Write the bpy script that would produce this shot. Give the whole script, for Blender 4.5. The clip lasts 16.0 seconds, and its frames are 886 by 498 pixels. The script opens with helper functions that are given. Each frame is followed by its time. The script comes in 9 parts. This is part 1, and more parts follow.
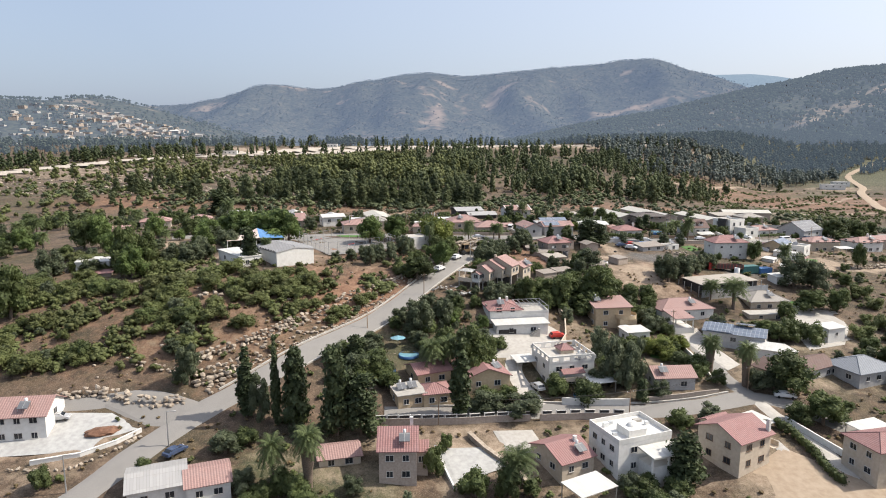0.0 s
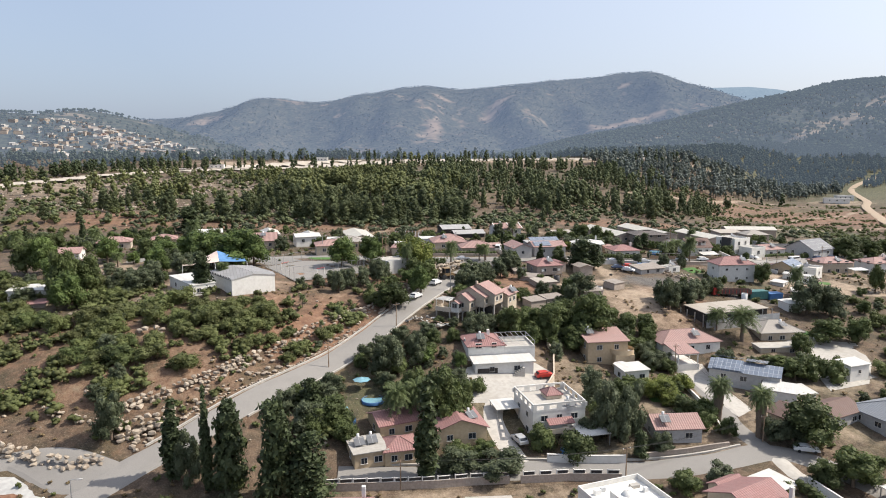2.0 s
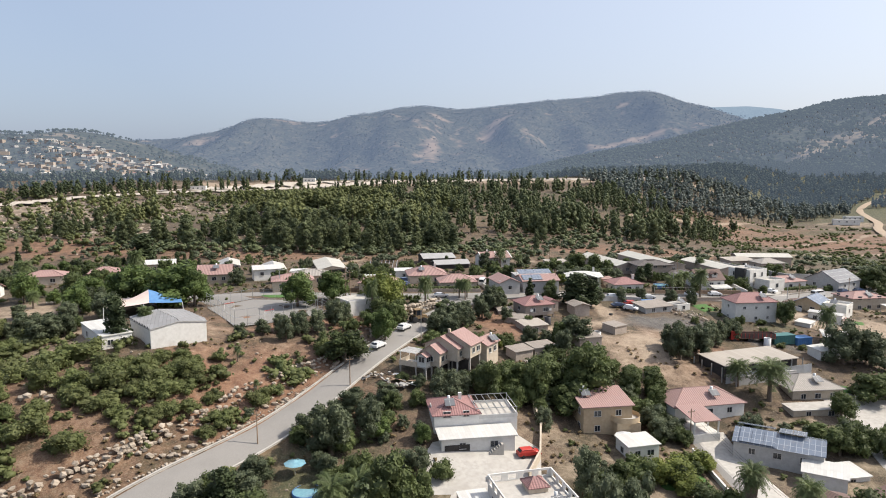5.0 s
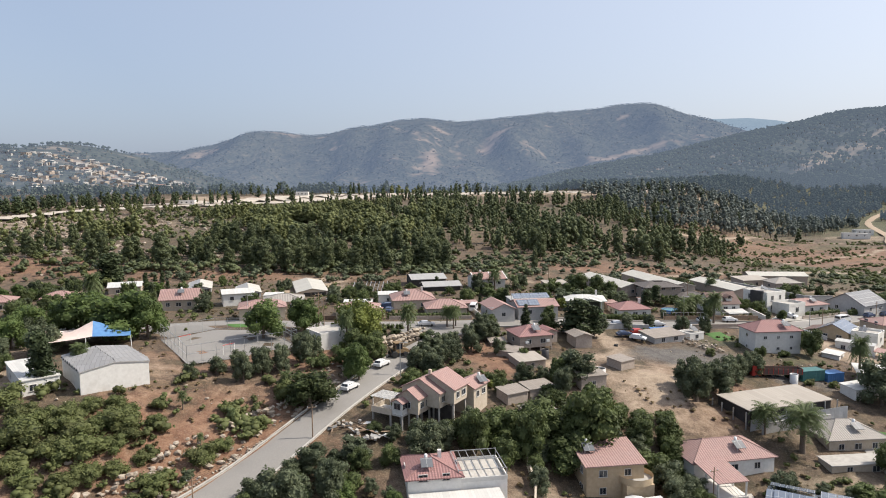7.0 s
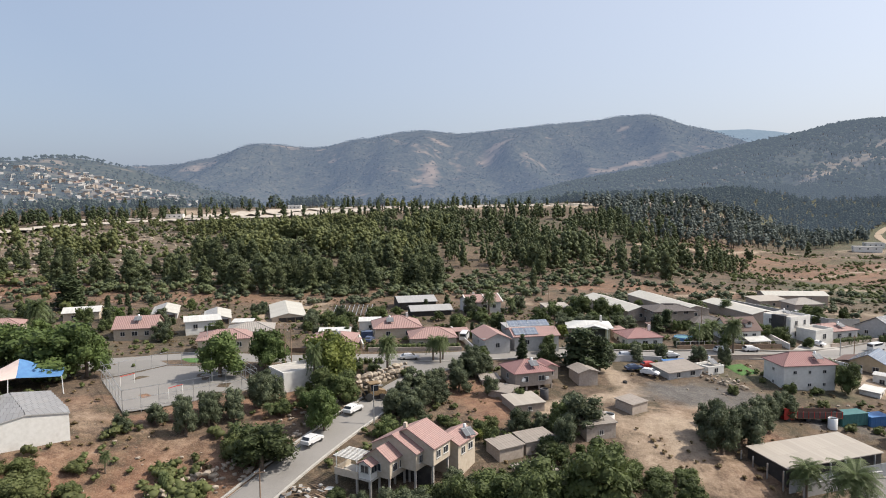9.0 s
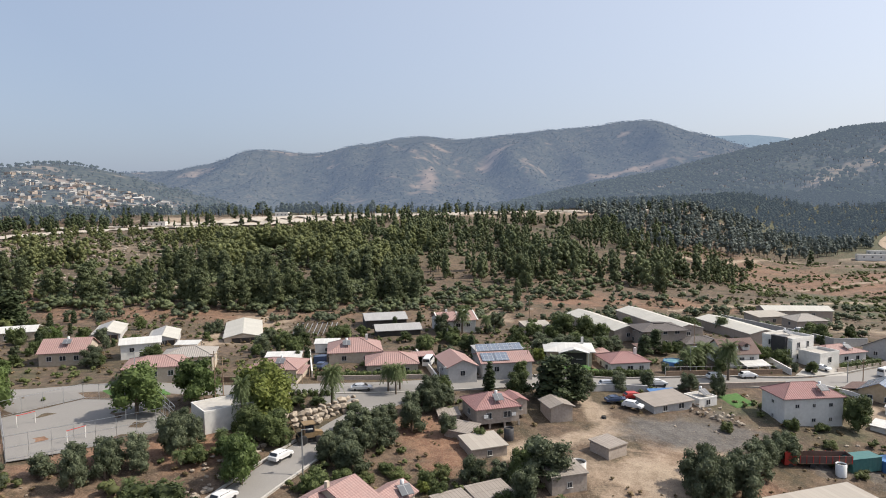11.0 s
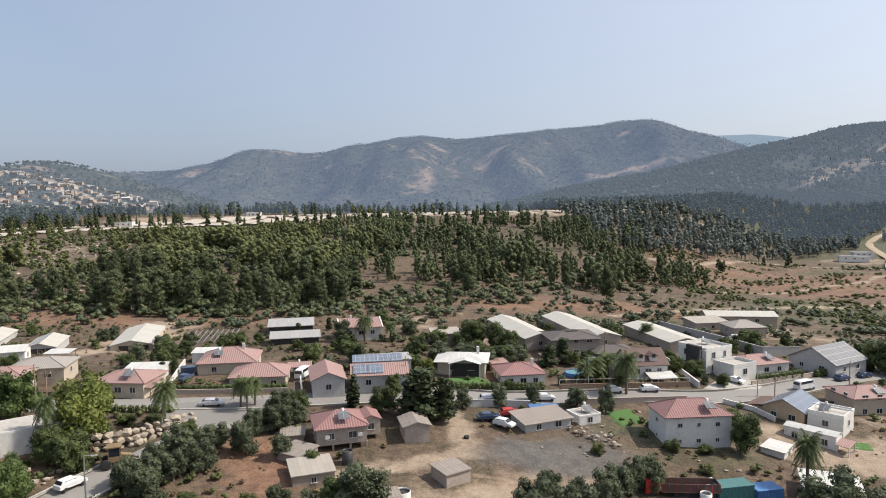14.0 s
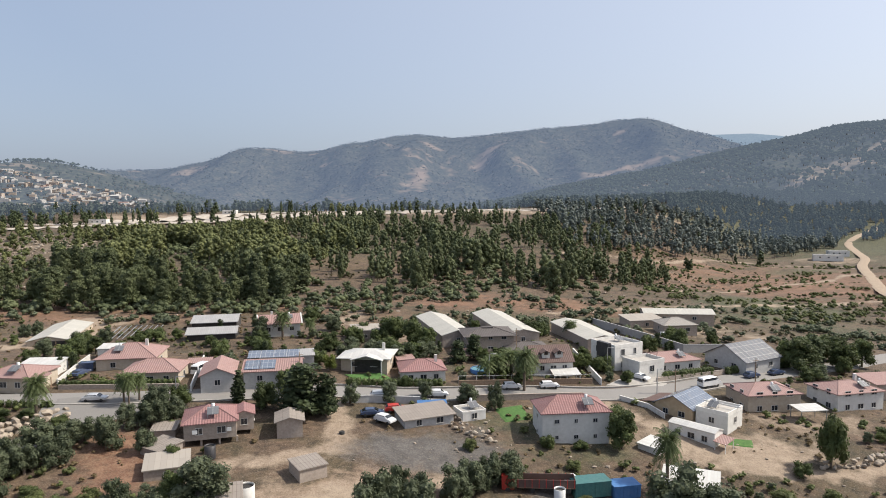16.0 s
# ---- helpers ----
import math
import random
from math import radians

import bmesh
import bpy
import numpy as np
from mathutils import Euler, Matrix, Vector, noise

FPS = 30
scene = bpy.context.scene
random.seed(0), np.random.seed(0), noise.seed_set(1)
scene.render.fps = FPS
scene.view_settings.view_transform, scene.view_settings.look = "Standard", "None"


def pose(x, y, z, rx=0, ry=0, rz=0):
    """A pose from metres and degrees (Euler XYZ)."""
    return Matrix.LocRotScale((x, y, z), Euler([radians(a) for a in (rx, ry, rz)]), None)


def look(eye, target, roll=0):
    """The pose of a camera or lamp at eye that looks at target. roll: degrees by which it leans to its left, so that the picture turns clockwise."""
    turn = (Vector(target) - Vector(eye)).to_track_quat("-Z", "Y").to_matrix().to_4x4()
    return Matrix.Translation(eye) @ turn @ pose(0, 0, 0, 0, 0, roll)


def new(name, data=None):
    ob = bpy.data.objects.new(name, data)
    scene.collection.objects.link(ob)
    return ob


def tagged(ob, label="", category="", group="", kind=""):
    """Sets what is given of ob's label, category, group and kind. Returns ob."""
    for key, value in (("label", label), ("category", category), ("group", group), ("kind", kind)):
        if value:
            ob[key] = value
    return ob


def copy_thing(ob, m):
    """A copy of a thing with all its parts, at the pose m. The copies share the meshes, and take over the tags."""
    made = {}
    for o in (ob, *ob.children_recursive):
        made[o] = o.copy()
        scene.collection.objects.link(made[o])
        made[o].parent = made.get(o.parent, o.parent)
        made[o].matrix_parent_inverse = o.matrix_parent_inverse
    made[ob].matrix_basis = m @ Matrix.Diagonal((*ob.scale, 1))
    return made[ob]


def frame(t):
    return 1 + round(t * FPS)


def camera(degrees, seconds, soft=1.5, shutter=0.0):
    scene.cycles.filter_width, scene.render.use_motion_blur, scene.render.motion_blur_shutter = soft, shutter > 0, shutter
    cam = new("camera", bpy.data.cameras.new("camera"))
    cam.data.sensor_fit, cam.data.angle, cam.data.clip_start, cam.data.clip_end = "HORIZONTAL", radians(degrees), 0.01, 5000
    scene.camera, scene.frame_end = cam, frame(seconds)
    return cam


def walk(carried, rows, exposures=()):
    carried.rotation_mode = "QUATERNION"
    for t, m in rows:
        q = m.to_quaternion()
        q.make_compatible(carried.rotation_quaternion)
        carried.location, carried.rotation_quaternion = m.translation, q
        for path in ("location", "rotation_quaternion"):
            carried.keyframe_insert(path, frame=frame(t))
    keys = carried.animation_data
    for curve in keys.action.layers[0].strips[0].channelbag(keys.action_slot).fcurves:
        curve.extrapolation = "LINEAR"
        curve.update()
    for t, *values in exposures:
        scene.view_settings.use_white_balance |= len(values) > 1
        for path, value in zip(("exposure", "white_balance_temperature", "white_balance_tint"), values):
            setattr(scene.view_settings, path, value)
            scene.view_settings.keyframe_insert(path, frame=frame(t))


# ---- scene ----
cam = camera(66.2, 16.0, soft=1.0)
METRES, EYE, TILT, LEAN, TURN = 170.0, 45.0, -9.7, 0.0, 0.0
ROWS = [
    (0.0, 0.0, 0.0, 0.0, 0.0, 0.0, -0.0),
    (0.5, 0.01, 0.0297, 0.0051, -0.01, 0.26, 0.03),
    (1.0, 0.0193, 0.0595, 0.0101, -0.04, 0.52, 0.06),
    (1.5, 0.0284, 0.0889, 0.0151, -0.05, 0.8, 0.09),
    (2.0, 0.037, 0.1182, 0.0204, -0.06, 1.08, 0.11),
    (2.5, 0.0451, 0.1478, 0.0252, -0.08, 1.36, 0.13),
    (3.0, 0.0531, 0.1774, 0.0302, -0.1, 1.64, 0.16),
    (3.5, 0.061, 0.2066, 0.0356, -0.09, 1.93, 0.17),
    (4.0, 0.0683, 0.236, 0.0407, -0.08, 2.2, 0.18),
    (6.5, 0.1004, 0.3825, 0.0691, -0.0, 3.49, 0.33),
    (7.0, 0.1061, 0.4123, 0.0746, 0.03, 3.75, 0.35),
    (7.5, 0.1117, 0.4426, 0.0803, 0.06, 4.02, 0.37),
    (8.0, 0.1171, 0.4733, 0.086, 0.1, 4.27, 0.41),
    (8.5, 0.1219, 0.504, 0.0922, 0.1, 4.51, 0.46),
    (9.0, 0.1279, 0.5345, 0.0981, 0.11, 4.76, 0.5),
    (11.5, 0.2065, 0.6586, 0.1233, 0.34, 5.27, 0.52),
    (12.0, 0.2322, 0.6735, 0.1259, 0.44, 5.27, 0.51),
    (12.5, 0.2601, 0.6854, 0.1274, 0.51, 5.25, 0.48),
    (13.0, 0.2897, 0.6949, 0.1284, 0.59, 5.24, 0.46),
    (13.5, 0.3208, 0.7021, 0.1288, 0.67, 5.25, 0.44),
    (14.0, 0.353, 0.7073, 0.1289, 0.74, 5.25, 0.43),
    (14.5, 0.386, 0.7109, 0.1282, 0.78, 5.27, 0.4),
    (15.0, 0.4196, 0.7128, 0.1274, 0.81, 5.23, 0.35),
    (15.5, 0.4534, 0.7123, 0.1261, 0.83, 5.19, 0.33),
    (16.0, 0.4873, 0.7104, 0.1246, 0.83, 5.15, 0.31),
]
walk(cam, [(t, pose(0, 0, EYE, TILT, LEAN, TURN) @ pose(METRES * x, METRES * y, METRES * z, 90 + pitch, roll, yaw)) for t, x, y, z, yaw, pitch, roll in ROWS],
     exposures=((0, 0.36), (4, 0.33), (7, 0.24), (9, 0.20), (16, 0.16)))

# ---------------------------------------------------------------- light
SUN_AZ, SUN_EL = 7.0, 47.0          # degrees: turned from +x towards +y, and above the horizon
world = bpy.data.worlds.new("sky")
scene.world = world
world.use_nodes = True
wn = world.node_tree
sky = wn.nodes.new("ShaderNodeTexSky")
sky.sky_type, sky.sun_disc = "NISHITA", False
sky.sun_elevation, sky.sun_rotation = radians(SUN_EL), radians(90 - SUN_AZ)
sky.altitude, sky.air_density, sky.dust_density, sky.ozone_density = 600, 1.0, 5.5, 1.5
wn.nodes["Background"].inputs[1].default_value = 0.12
haze = wn.nodes.new("ShaderNodeMix")          # summer haze over the whole sky
haze.data_type = "RGBA"
haze.inputs[0].default_value = 0.5
toward = wn.nodes.new("ShaderNodeVectorMath")     # the haze brightens all round the sun
toward.operation, toward.inputs[1].default_value = "DOT_PRODUCT", (math.cos(radians(SUN_AZ)) * math.cos(radians(SUN_EL)), math.sin(radians(SUN_AZ)) * math.cos(radians(SUN_EL)), math.sin(radians(SUN_EL)))
glare = wn.nodes.new("ShaderNodeMix")
glare.data_type = "RGBA"
glare.inputs[6].default_value, glare.inputs[7].default_value = (4.1, 4.85, 6.3, 1), (8.2, 8.5, 9.4, 1)
spread = wn.nodes.new("ShaderNodeMapRange")
spread.inputs[1].default_value, spread.inputs[2].default_value = -0.1, 0.95
wn.links.new(wn.nodes.new("ShaderNodeTexCoord").outputs["Generated"], toward.inputs[0])
wn.links.new(toward.outputs["Value"], spread.inputs[0])
wn.links.new(spread.outputs[0], glare.inputs[0])
wn.links.new(glare.outputs[2], haze.inputs[7])
wn.links.new(sky.outputs[0], haze.inputs[6])
wn.links.new(haze.outputs[2], wn.nodes["Background"].inputs[0])
sun = new("sun", bpy.data.lights.new("sun", "SUN"))
sun.data.energy, sun.data.angle, sun.data.color = 4.8, radians(0.53), (1.0, 0.93, 0.82)
SUN_DIR = Vector((math.cos(radians(SUN_AZ)) * math.cos(radians(SUN_EL)), math.sin(radians(SUN_AZ)) * math.cos(radians(SUN_EL)), math.sin(radians(SUN_EL))))
sun.matrix_world = look(SUN_DIR * 300, (0, 0, 0))


# ---------------------------------------------------------------- materials
def nodes_of(name):
    m = bpy.data.materials.new(name)
    m.use_nodes = True
    t = m.node_tree
    return m, t, t.nodes["Principled BSDF"]


def node(t, kind, **inputs):
    n = t.nodes.new(kind)
    for key, value in inputs.items():
        n.inputs[key.replace("_", " ")].default_value = value
    return n


def mix_colour(t, fac, a, b, blend="MIX"):
    n = t.nodes.new("ShaderNodeMix")
    n.data_type, n.blend_type = "RGBA", blend
    for i, v in ((0, fac), (6, a), (7, b)):
        if isinstance(v, (int, float)):
            n.inputs[i].default_value = v
        elif isinstance(v, tuple):
            n.inputs[i].default_value = (*v, 1)
        else:
            t.links.new(v, n.inputs[i])
    return n.outputs[2]


def ramp(t, value, lo, hi):
    n = t.nodes.new("ShaderNodeMapRange")
    n.inputs[1].default_value, n.inputs[2].default_value = lo, hi
    t.links.new(value, n.inputs[0])
    return n.outputs[0]


def noise_of(t, scale, detail=4.0, where=None, rough=0.55):
    n = node(t, "ShaderNodeTexNoise", Scale=scale, Detail=detail, Roughness=rough)
    if where is not None:
        t.links.new(where, n.inputs["Vector"])
    return n.outputs[0]


def finish(t, p, colour, rough, bump_value=None, bump=0.2, distance=0.03, metal=0.0):
    if isinstance(colour, tuple):
        p.inputs["Base Color"].default_value = (*colour, 1)
    else:
        t.links.new(colour, p.inputs["Base Color"])
    p.inputs["Roughness"].default_value, p.inputs["Metallic"].default_value = rough, metal
    if bump_value is not None:
        b = node(t, "ShaderNodeBump", Strength=bump, Distance=distance)
        t.links.new(bump_value, b.inputs["Height"])
        t.links.new(b.outputs[0], p.inputs["Normal"])


def plain(name, c1, c2, scale=2.0, rough=0.85, bump=0.25, stain=(0.2, 0.17, 0.14), stains=0.35, big=0.25, metal=0.0):
    """A weathered surface: fine grain between two colours, and broad stains."""
    m, t, p = nodes_of(name)
    pos = t.nodes.new("ShaderNodeNewGeometry").outputs["Position"]
    fine, broad = noise_of(t, scale, 6, pos), noise_of(t, big, 5, pos, 0.65)
    c = mix_colour(t, ramp(t, fine, 0.35, 0.65), c1, c2)
    c = mix_colour(t, ramp(t, broad, 0.52, 0.9), c, mix_colour(t, stains, c, stain))
    rnd = t.nodes.new("ShaderNodeObjectInfo").outputs["Random"]
    h = node(t, "ShaderNodeHueSaturation")
    t.links.new(ramp(t, rnd, -1.5, 1.5), h.inputs["Value"])
    h.inputs["Value"].default_value = 1
    v = t.nodes.new("ShaderNodeMapRange")
    v.inputs[3].default_value, v.inputs[4].default_value = 0.88, 1.1
    t.links.new(rnd, v.inputs[0])
    t.links.new(v.outputs[0], h.inputs["Value"])
    t.links.new(c, h.inputs["Color"])
    finish(t, p, h.outputs[0], rough, fine, bump, 0.03, metal)
    return m


def tiles(name, c1, c2, dark, step=0.46, row=0.42, rough=0.8):
    """Clay roof tiles in rows; the roof's UV map is in metres, u along the eaves."""
    m, t, p = nodes_of(name)
    uv = t.nodes.new("ShaderNodeTexCoord").outputs["UV"]
    b = node(t, "ShaderNodeTexBrick", Scale=1.0, Mortar_Size=0.035, Bias=0.0, Brick_Width=step, Row_Height=row)
    b.offset = 0.0
    b.inputs["Color1"].default_value, b.inputs["Color2"].default_value, b.inputs["Mortar"].default_value = (*c1, 1), (*c2, 1), (*dark, 1)
    t.links.new(uv, b.inputs["Vector"])
    w = node(t, "ShaderNodeTexWave", Scale=2 * math.pi / (step * 20) * 1.0, Distortion=0.0)
    w.inputs["Scale"].default_value = 0.314 / step
    t.links.new(uv, w.inputs["Vector"])
    pos = t.nodes.new("ShaderNodeNewGeometry").outputs["Position"]
    broad = noise_of(t, 0.5, 6, pos, 0.7)
    c = mix_colour(t, ramp(t, broad, 0.42, 0.85), b.outputs[0], tuple(0.6 * v + 0.06 for v in c2))
    c = mix_colour(t, 0.35, c, mix_colour(t, noise_of(t, 3.0, 4, pos), tuple(v * 0.6 for v in c1), tuple(min(1, v * 1.35) for v in c1)))
    finish(t, p, c, rough, w.outputs[1], 0.8, 0.06)
    return m


def panels(name, c1, line, width, height, size=0.03, rough=0.15, metal=0.0, offset=0.0, bump=0.3):
    m, t, p = nodes_of(name)
    uv = t.nodes.new("ShaderNodeTexCoord").outputs["UV"]
    b = node(t, "ShaderNodeTexBrick", Scale=1.0, Mortar_Size=size, Bias=0.0, Brick_Width=width, Row_Height=height)
    b.offset = offset
    b.inputs["Color1"].default_value, b.inputs["Color2"].default_value, b.inputs["Mortar"].default_value = (*c1, 1), (*(v * 0.86 for v in c1), 1), (*line, 1)
    t.links.new(uv, b.inputs["Vector"])
    pos = t.nodes.new("ShaderNodeNewGeometry").outputs["Position"]
    c = mix_colour(t, ramp(t, noise_of(t, 0.6, 5, pos, 0.7), 0.5, 0.9), b.outputs[0], mix_colour(t, 0.4, b.outputs[0], (0.3, 0.26, 0.22)))
    finish(t, p, c, rough, b.outputs[1], bump, 0.02, metal)
    return m


def leaves(name, c1, c2, c3, through_light=0.32):
    m, t, p = nodes_of(name)
    geo = t.nodes.new("ShaderNodeNewGeometry")
    rnd = t.nodes.new("ShaderNodeObjectInfo").outputs["Random"]
    c = mix_colour(t, geo.outputs["Random Per Island"], c1, c2)
    c = mix_colour(t, ramp(t, rnd, 0.3, 1.3), c, c3)
    tree = noise_of(t, 0.13, 2, geo.outputs["Position"])
    c = mix_colour(t, ramp(t, tree, 0.40, 0.62), mix_colour(t, 0.35, c, tuple(v * 0.65 for v in c3)), mix_colour(t, 0.35, c, tuple(v * 1.45 for v in c2)))
    n = noise_of(t, 0.35, 3, geo.outputs["Position"])
    c = mix_colour(t, ramp(t, n, 0.4, 0.8), c, mix_colour(t, 0.5, c, c3))
    t.links.new(c, p.inputs["Base Color"])
    p.inputs["Roughness"].default_value = 0.62
    p.inputs["Specular IOR Level"].default_value = 0.25
    tr = t.nodes.new("ShaderNodeBsdfTranslucent")
    t.links.new(c, tr.inputs[0])
    mx = t.nodes.new("ShaderNodeMixShader")
    mx.inputs[0].default_value = through_light
    t.links.new(p.outputs[0], mx.inputs[1])
    t.links.new(tr.outputs[0], mx.inputs[2])
    t.links.new(mx.outputs[0], t.nodes["Material Output"].inputs[0])
    return m


def ground_material():
    """Dry earth, straw, rubble and green weeds, by the sheet's own zone colours and grain at several sizes."""
    m, t, p = nodes_of("dry_ground")
    pos = t.nodes.new("ShaderNodeNewGeometry").outputs["Position"]
    z = t.nodes.new("ShaderNodeAttribute")
    z.attribute_name = "zone"
    sep = t.nodes.new("ShaderNodeSeparateColor")
    t.links.new(z.outputs["Color"], sep.inputs[0])
    pale, green, red = sep.outputs[0], sep.outputs[1], sep.outputs[2]
    n1, n2, n3, n4 = noise_of(t, 0.07, 7, pos, 0.7), noise_of(t, 0.45, 7, pos, 0.75), noise_of(t, 4.0, 4, pos, 0.65), noise_of(t, 0.2, 8, pos, 0.8)

    def patch(amount, sharp=0.16):
        """The zone's amount, with a torn edge."""
        k = t.nodes.new("ShaderNodeMath")
        k.operation, k.inputs[1].default_value = "MULTIPLY_ADD", 1.1
        t.links.new(n4, k.inputs[0])
        t.links.new(amount, k.inputs[2])
        return ramp(t, k.outputs[0], 0.92 - sharp, 0.92 + sharp)

    c = mix_colour(t, ramp(t, n2, 0.40, 0.60), (0.058, 0.0375, 0.024), (0.135, 0.09, 0.058))
    c = mix_colour(t, ramp(t, n1, 0.44, 0.58), c, mix_colour(t, ramp(t, n2, 0.4, 0.6), (0.037, 0.030, 0.016), (0.09, 0.064, 0.034)))
    c = mix_colour(t, patch(red), c, mix_colour(t, ramp(t, n2, 0.38, 0.62), (0.13, 0.062, 0.036), (0.235, 0.132, 0.08)))
    c = mix_colour(t, patch(green), c, mix_colour(t, ramp(t, n2, 0.38, 0.62), (0.0272, 0.0357, 0.0153), (0.0892, 0.0833, 0.0382)))
    c = mix_colour(t, patch(pale), c, mix_colour(t, ramp(t, n2, 0.36, 0.66), (0.215, 0.158, 0.11), (0.345, 0.27, 0.198)))
    grit = mix_colour(t, ramp(t, n2, 0.4, 0.6), (0.07, 0.064, 0.06), (0.118, 0.108, 0.1))
    c = mix_colour(t, patch(z.outputs["Alpha"]), c, grit)
    c = mix_colour(t, ramp(t, n3, 0.53, 0.66), c, mix_colour(t, 0.34, c, (0.306, 0.255, 0.196)))
    c = mix_colour(t, ramp(t, n3, 0.47, 0.35), c, mix_colour(t, 0.36, c, (0.0255, 0.0204, 0.0136)))
    finish(t, p, c, 0.95, n2, 0.7, 0.35)
    return m


M = {}
M["ground"] = ground_material()
M["asphalt"] = plain("asphalt", (0.188, 0.177, 0.166), (0.226, 0.213, 0.198), 7.0, 0.9, 0.1, (0.135, 0.126, 0.117), 0.45, 0.16)
M["track"] = plain("dirt_track", (0.302, 0.228, 0.161), (0.374, 0.295, 0.217), 0.8, 0.95, 0.4, (0.18, 0.121, 0.0743), 0.4, 0.1)
M["chalk"] = plain("pale_stone_cut", (0.369, 0.317, 0.258), (0.472, 0.421, 0.362), 0.3, 0.95, 0.4, (0.221, 0.177, 0.133), 0.6, 0.08)
M["concrete"] = plain("concrete", (0.34, 0.319, 0.289), (0.425, 0.399, 0.365), 1.2, 0.9, 0.25, (0.187, 0.162, 0.136), 0.5, 0.3)
M["white"] = plain("white_plaster", (0.605, 0.588, 0.554), (0.672, 0.655, 0.622), 1.6, 0.85, 0.2, (0.353, 0.319, 0.277), 0.5, 0.5)
M["cream"] = plain("cream_plaster", (0.434, 0.363, 0.284), (0.501, 0.43, 0.344), 1.6, 0.88, 0.2, (0.275, 0.22, 0.172), 0.5, 0.5)
M["tan"] = plain("tan_plaster", (0.449, 0.343, 0.22), (0.515, 0.4, 0.27), 1.6, 0.88, 0.2, (0.294, 0.22, 0.152), 0.45, 0.5)
M["stone"] = plain("stone_cladding", (0.31, 0.258, 0.219), (0.396, 0.335, 0.284), 2.4, 0.9, 0.4, (0.206, 0.172, 0.146), 0.5, 0.5)
M["grey"] = plain("grey_render", (0.361, 0.353, 0.344), (0.43, 0.421, 0.413), 1.6, 0.88, 0.2, (0.241, 0.224, 0.206), 0.5, 0.5)
M["rock"] = plain("limestone", (0.24, 0.194, 0.152), (0.385, 0.328, 0.262), 1.4, 0.92, 0.6, (0.2, 0.148, 0.105), 0.6, 0.6)
M["red_tiles"] = tiles("red_tiles", (0.258, 0.132, 0.124), (0.318, 0.172, 0.164), (0.162, 0.0828, 0.075))
M["pink_tiles"] = tiles("faded_tiles", (0.305, 0.188, 0.17), (0.36, 0.232, 0.208), (0.214, 0.124, 0.106))
M["brown_tiles"] = tiles("brown_tiles", (0.12, 0.072, 0.06), (0.15, 0.09, 0.075), (0.0922, 0.0581, 0.0488))
M["grey_tiles"] = tiles("grey_tiles", (0.297, 0.27, 0.243), (0.351, 0.32, 0.288), (0.198, 0.18, 0.162))
M["dark_tiles"] = tiles("charcoal_tiles", (0.09, 0.0756, 0.0713), (0.119, 0.101, 0.0938), (0.0504, 0.0432, 0.0413))
M["white_sheet"] = panels("white_sheet", (0.554, 0.542, 0.512), (0.437, 0.428, 0.403), 0.5, 6.0, 0.02, 0.5)
M["pale_sheet"] = panels("weathered_sheet", (0.352, 0.314, 0.269), (0.269, 0.237, 0.203), 0.9, 5.0, 0.03, 0.7)
M["grey_sheet"] = panels("grey_sheet", (0.36, 0.351, 0.342), (0.261, 0.252, 0.243), 0.5, 3.0, 0.03, 0.55)
M["hall_sheet"] = panels("dull_grey_sheet", (0.235, 0.235, 0.24), (0.15, 0.15, 0.155), 0.8, 3.0, 0.05, 0.6)
M["beige_sheet"] = panels("weathered_white_sheet", (0.47, 0.45, 0.40), (0.36, 0.34, 0.30), 0.6, 6.0, 0.03, 0.65)
M["rust_sheet"] = panels("rusty_sheet", (0.27, 0.235, 0.205), (0.16, 0.13, 0.105), 0.6, 2.0, 0.04, 0.75)
# cell colour paled towards blue: the sky's reflection painted into the base
M["solar"] = panels("solar_cells", (0.15, 0.178, 0.228), (0.3, 0.325, 0.36), 1.0, 1.65, 0.045, 0.18)
M["dark_solar"] = panels("dark_solar_cells", (0.075, 0.082, 0.1), (0.34, 0.34, 0.34), 1.6, 2.1, 0.05, 0.5)
M["slate_tiles"] = tiles("slate_tiles", (0.20, 0.215, 0.24), (0.25, 0.265, 0.29), (0.13, 0.14, 0.155))
M["collector"] = panels("collector_glass", (0.13, 0.135, 0.145), (0.3, 0.3, 0.3), 1.0, 2.0, 0.04, 0.3)
M["glass"] = plain("dark_glass", (0.02, 0.024, 0.03), (0.035, 0.04, 0.048), 0.5, 0.08, 0.0, (0.05, 0.05, 0.05), 0.2, 0.3)
M["frame"] = plain("window_frame", (0.468, 0.451, 0.425), (0.535, 0.518, 0.493), 3, 0.5, 0.0)
M["brown"] = plain("brown_frame", (0.11, 0.07, 0.045), (0.16, 0.10, 0.065), 3, 0.6, 0.1)
M["steel_sheet"] = plain("grey_painted_sheet", (0.36, 0.37, 0.38), (0.41, 0.42, 0.43), 2.0, 0.5, 0.05, (0.28, 0.27, 0.26), 0.4, 0.4)
M["metal"] = plain("galvanised_steel", (0.40, 0.41, 0.42), (0.52, 0.53, 0.54), 4, 0.4, 0.1, (0.3, 0.25, 0.2), 0.3, 1.0, 0.7)
M["tank"] = plain("white_enamel", (0.636, 0.636, 0.628), (0.688, 0.688, 0.679), 3, 0.35, 0.0)
# near-black machine paint; also painted shade for openings and hollows
M["dark"] = plain("shade_and_dark_paint", (0.03, 0.028, 0.026), (0.045, 0.04, 0.038), 1, 0.9, 0.0)
M["black"] = plain("black_cladding", (0.022, 0.022, 0.026), (0.03, 0.03, 0.034), 2, 0.5, 0.1)
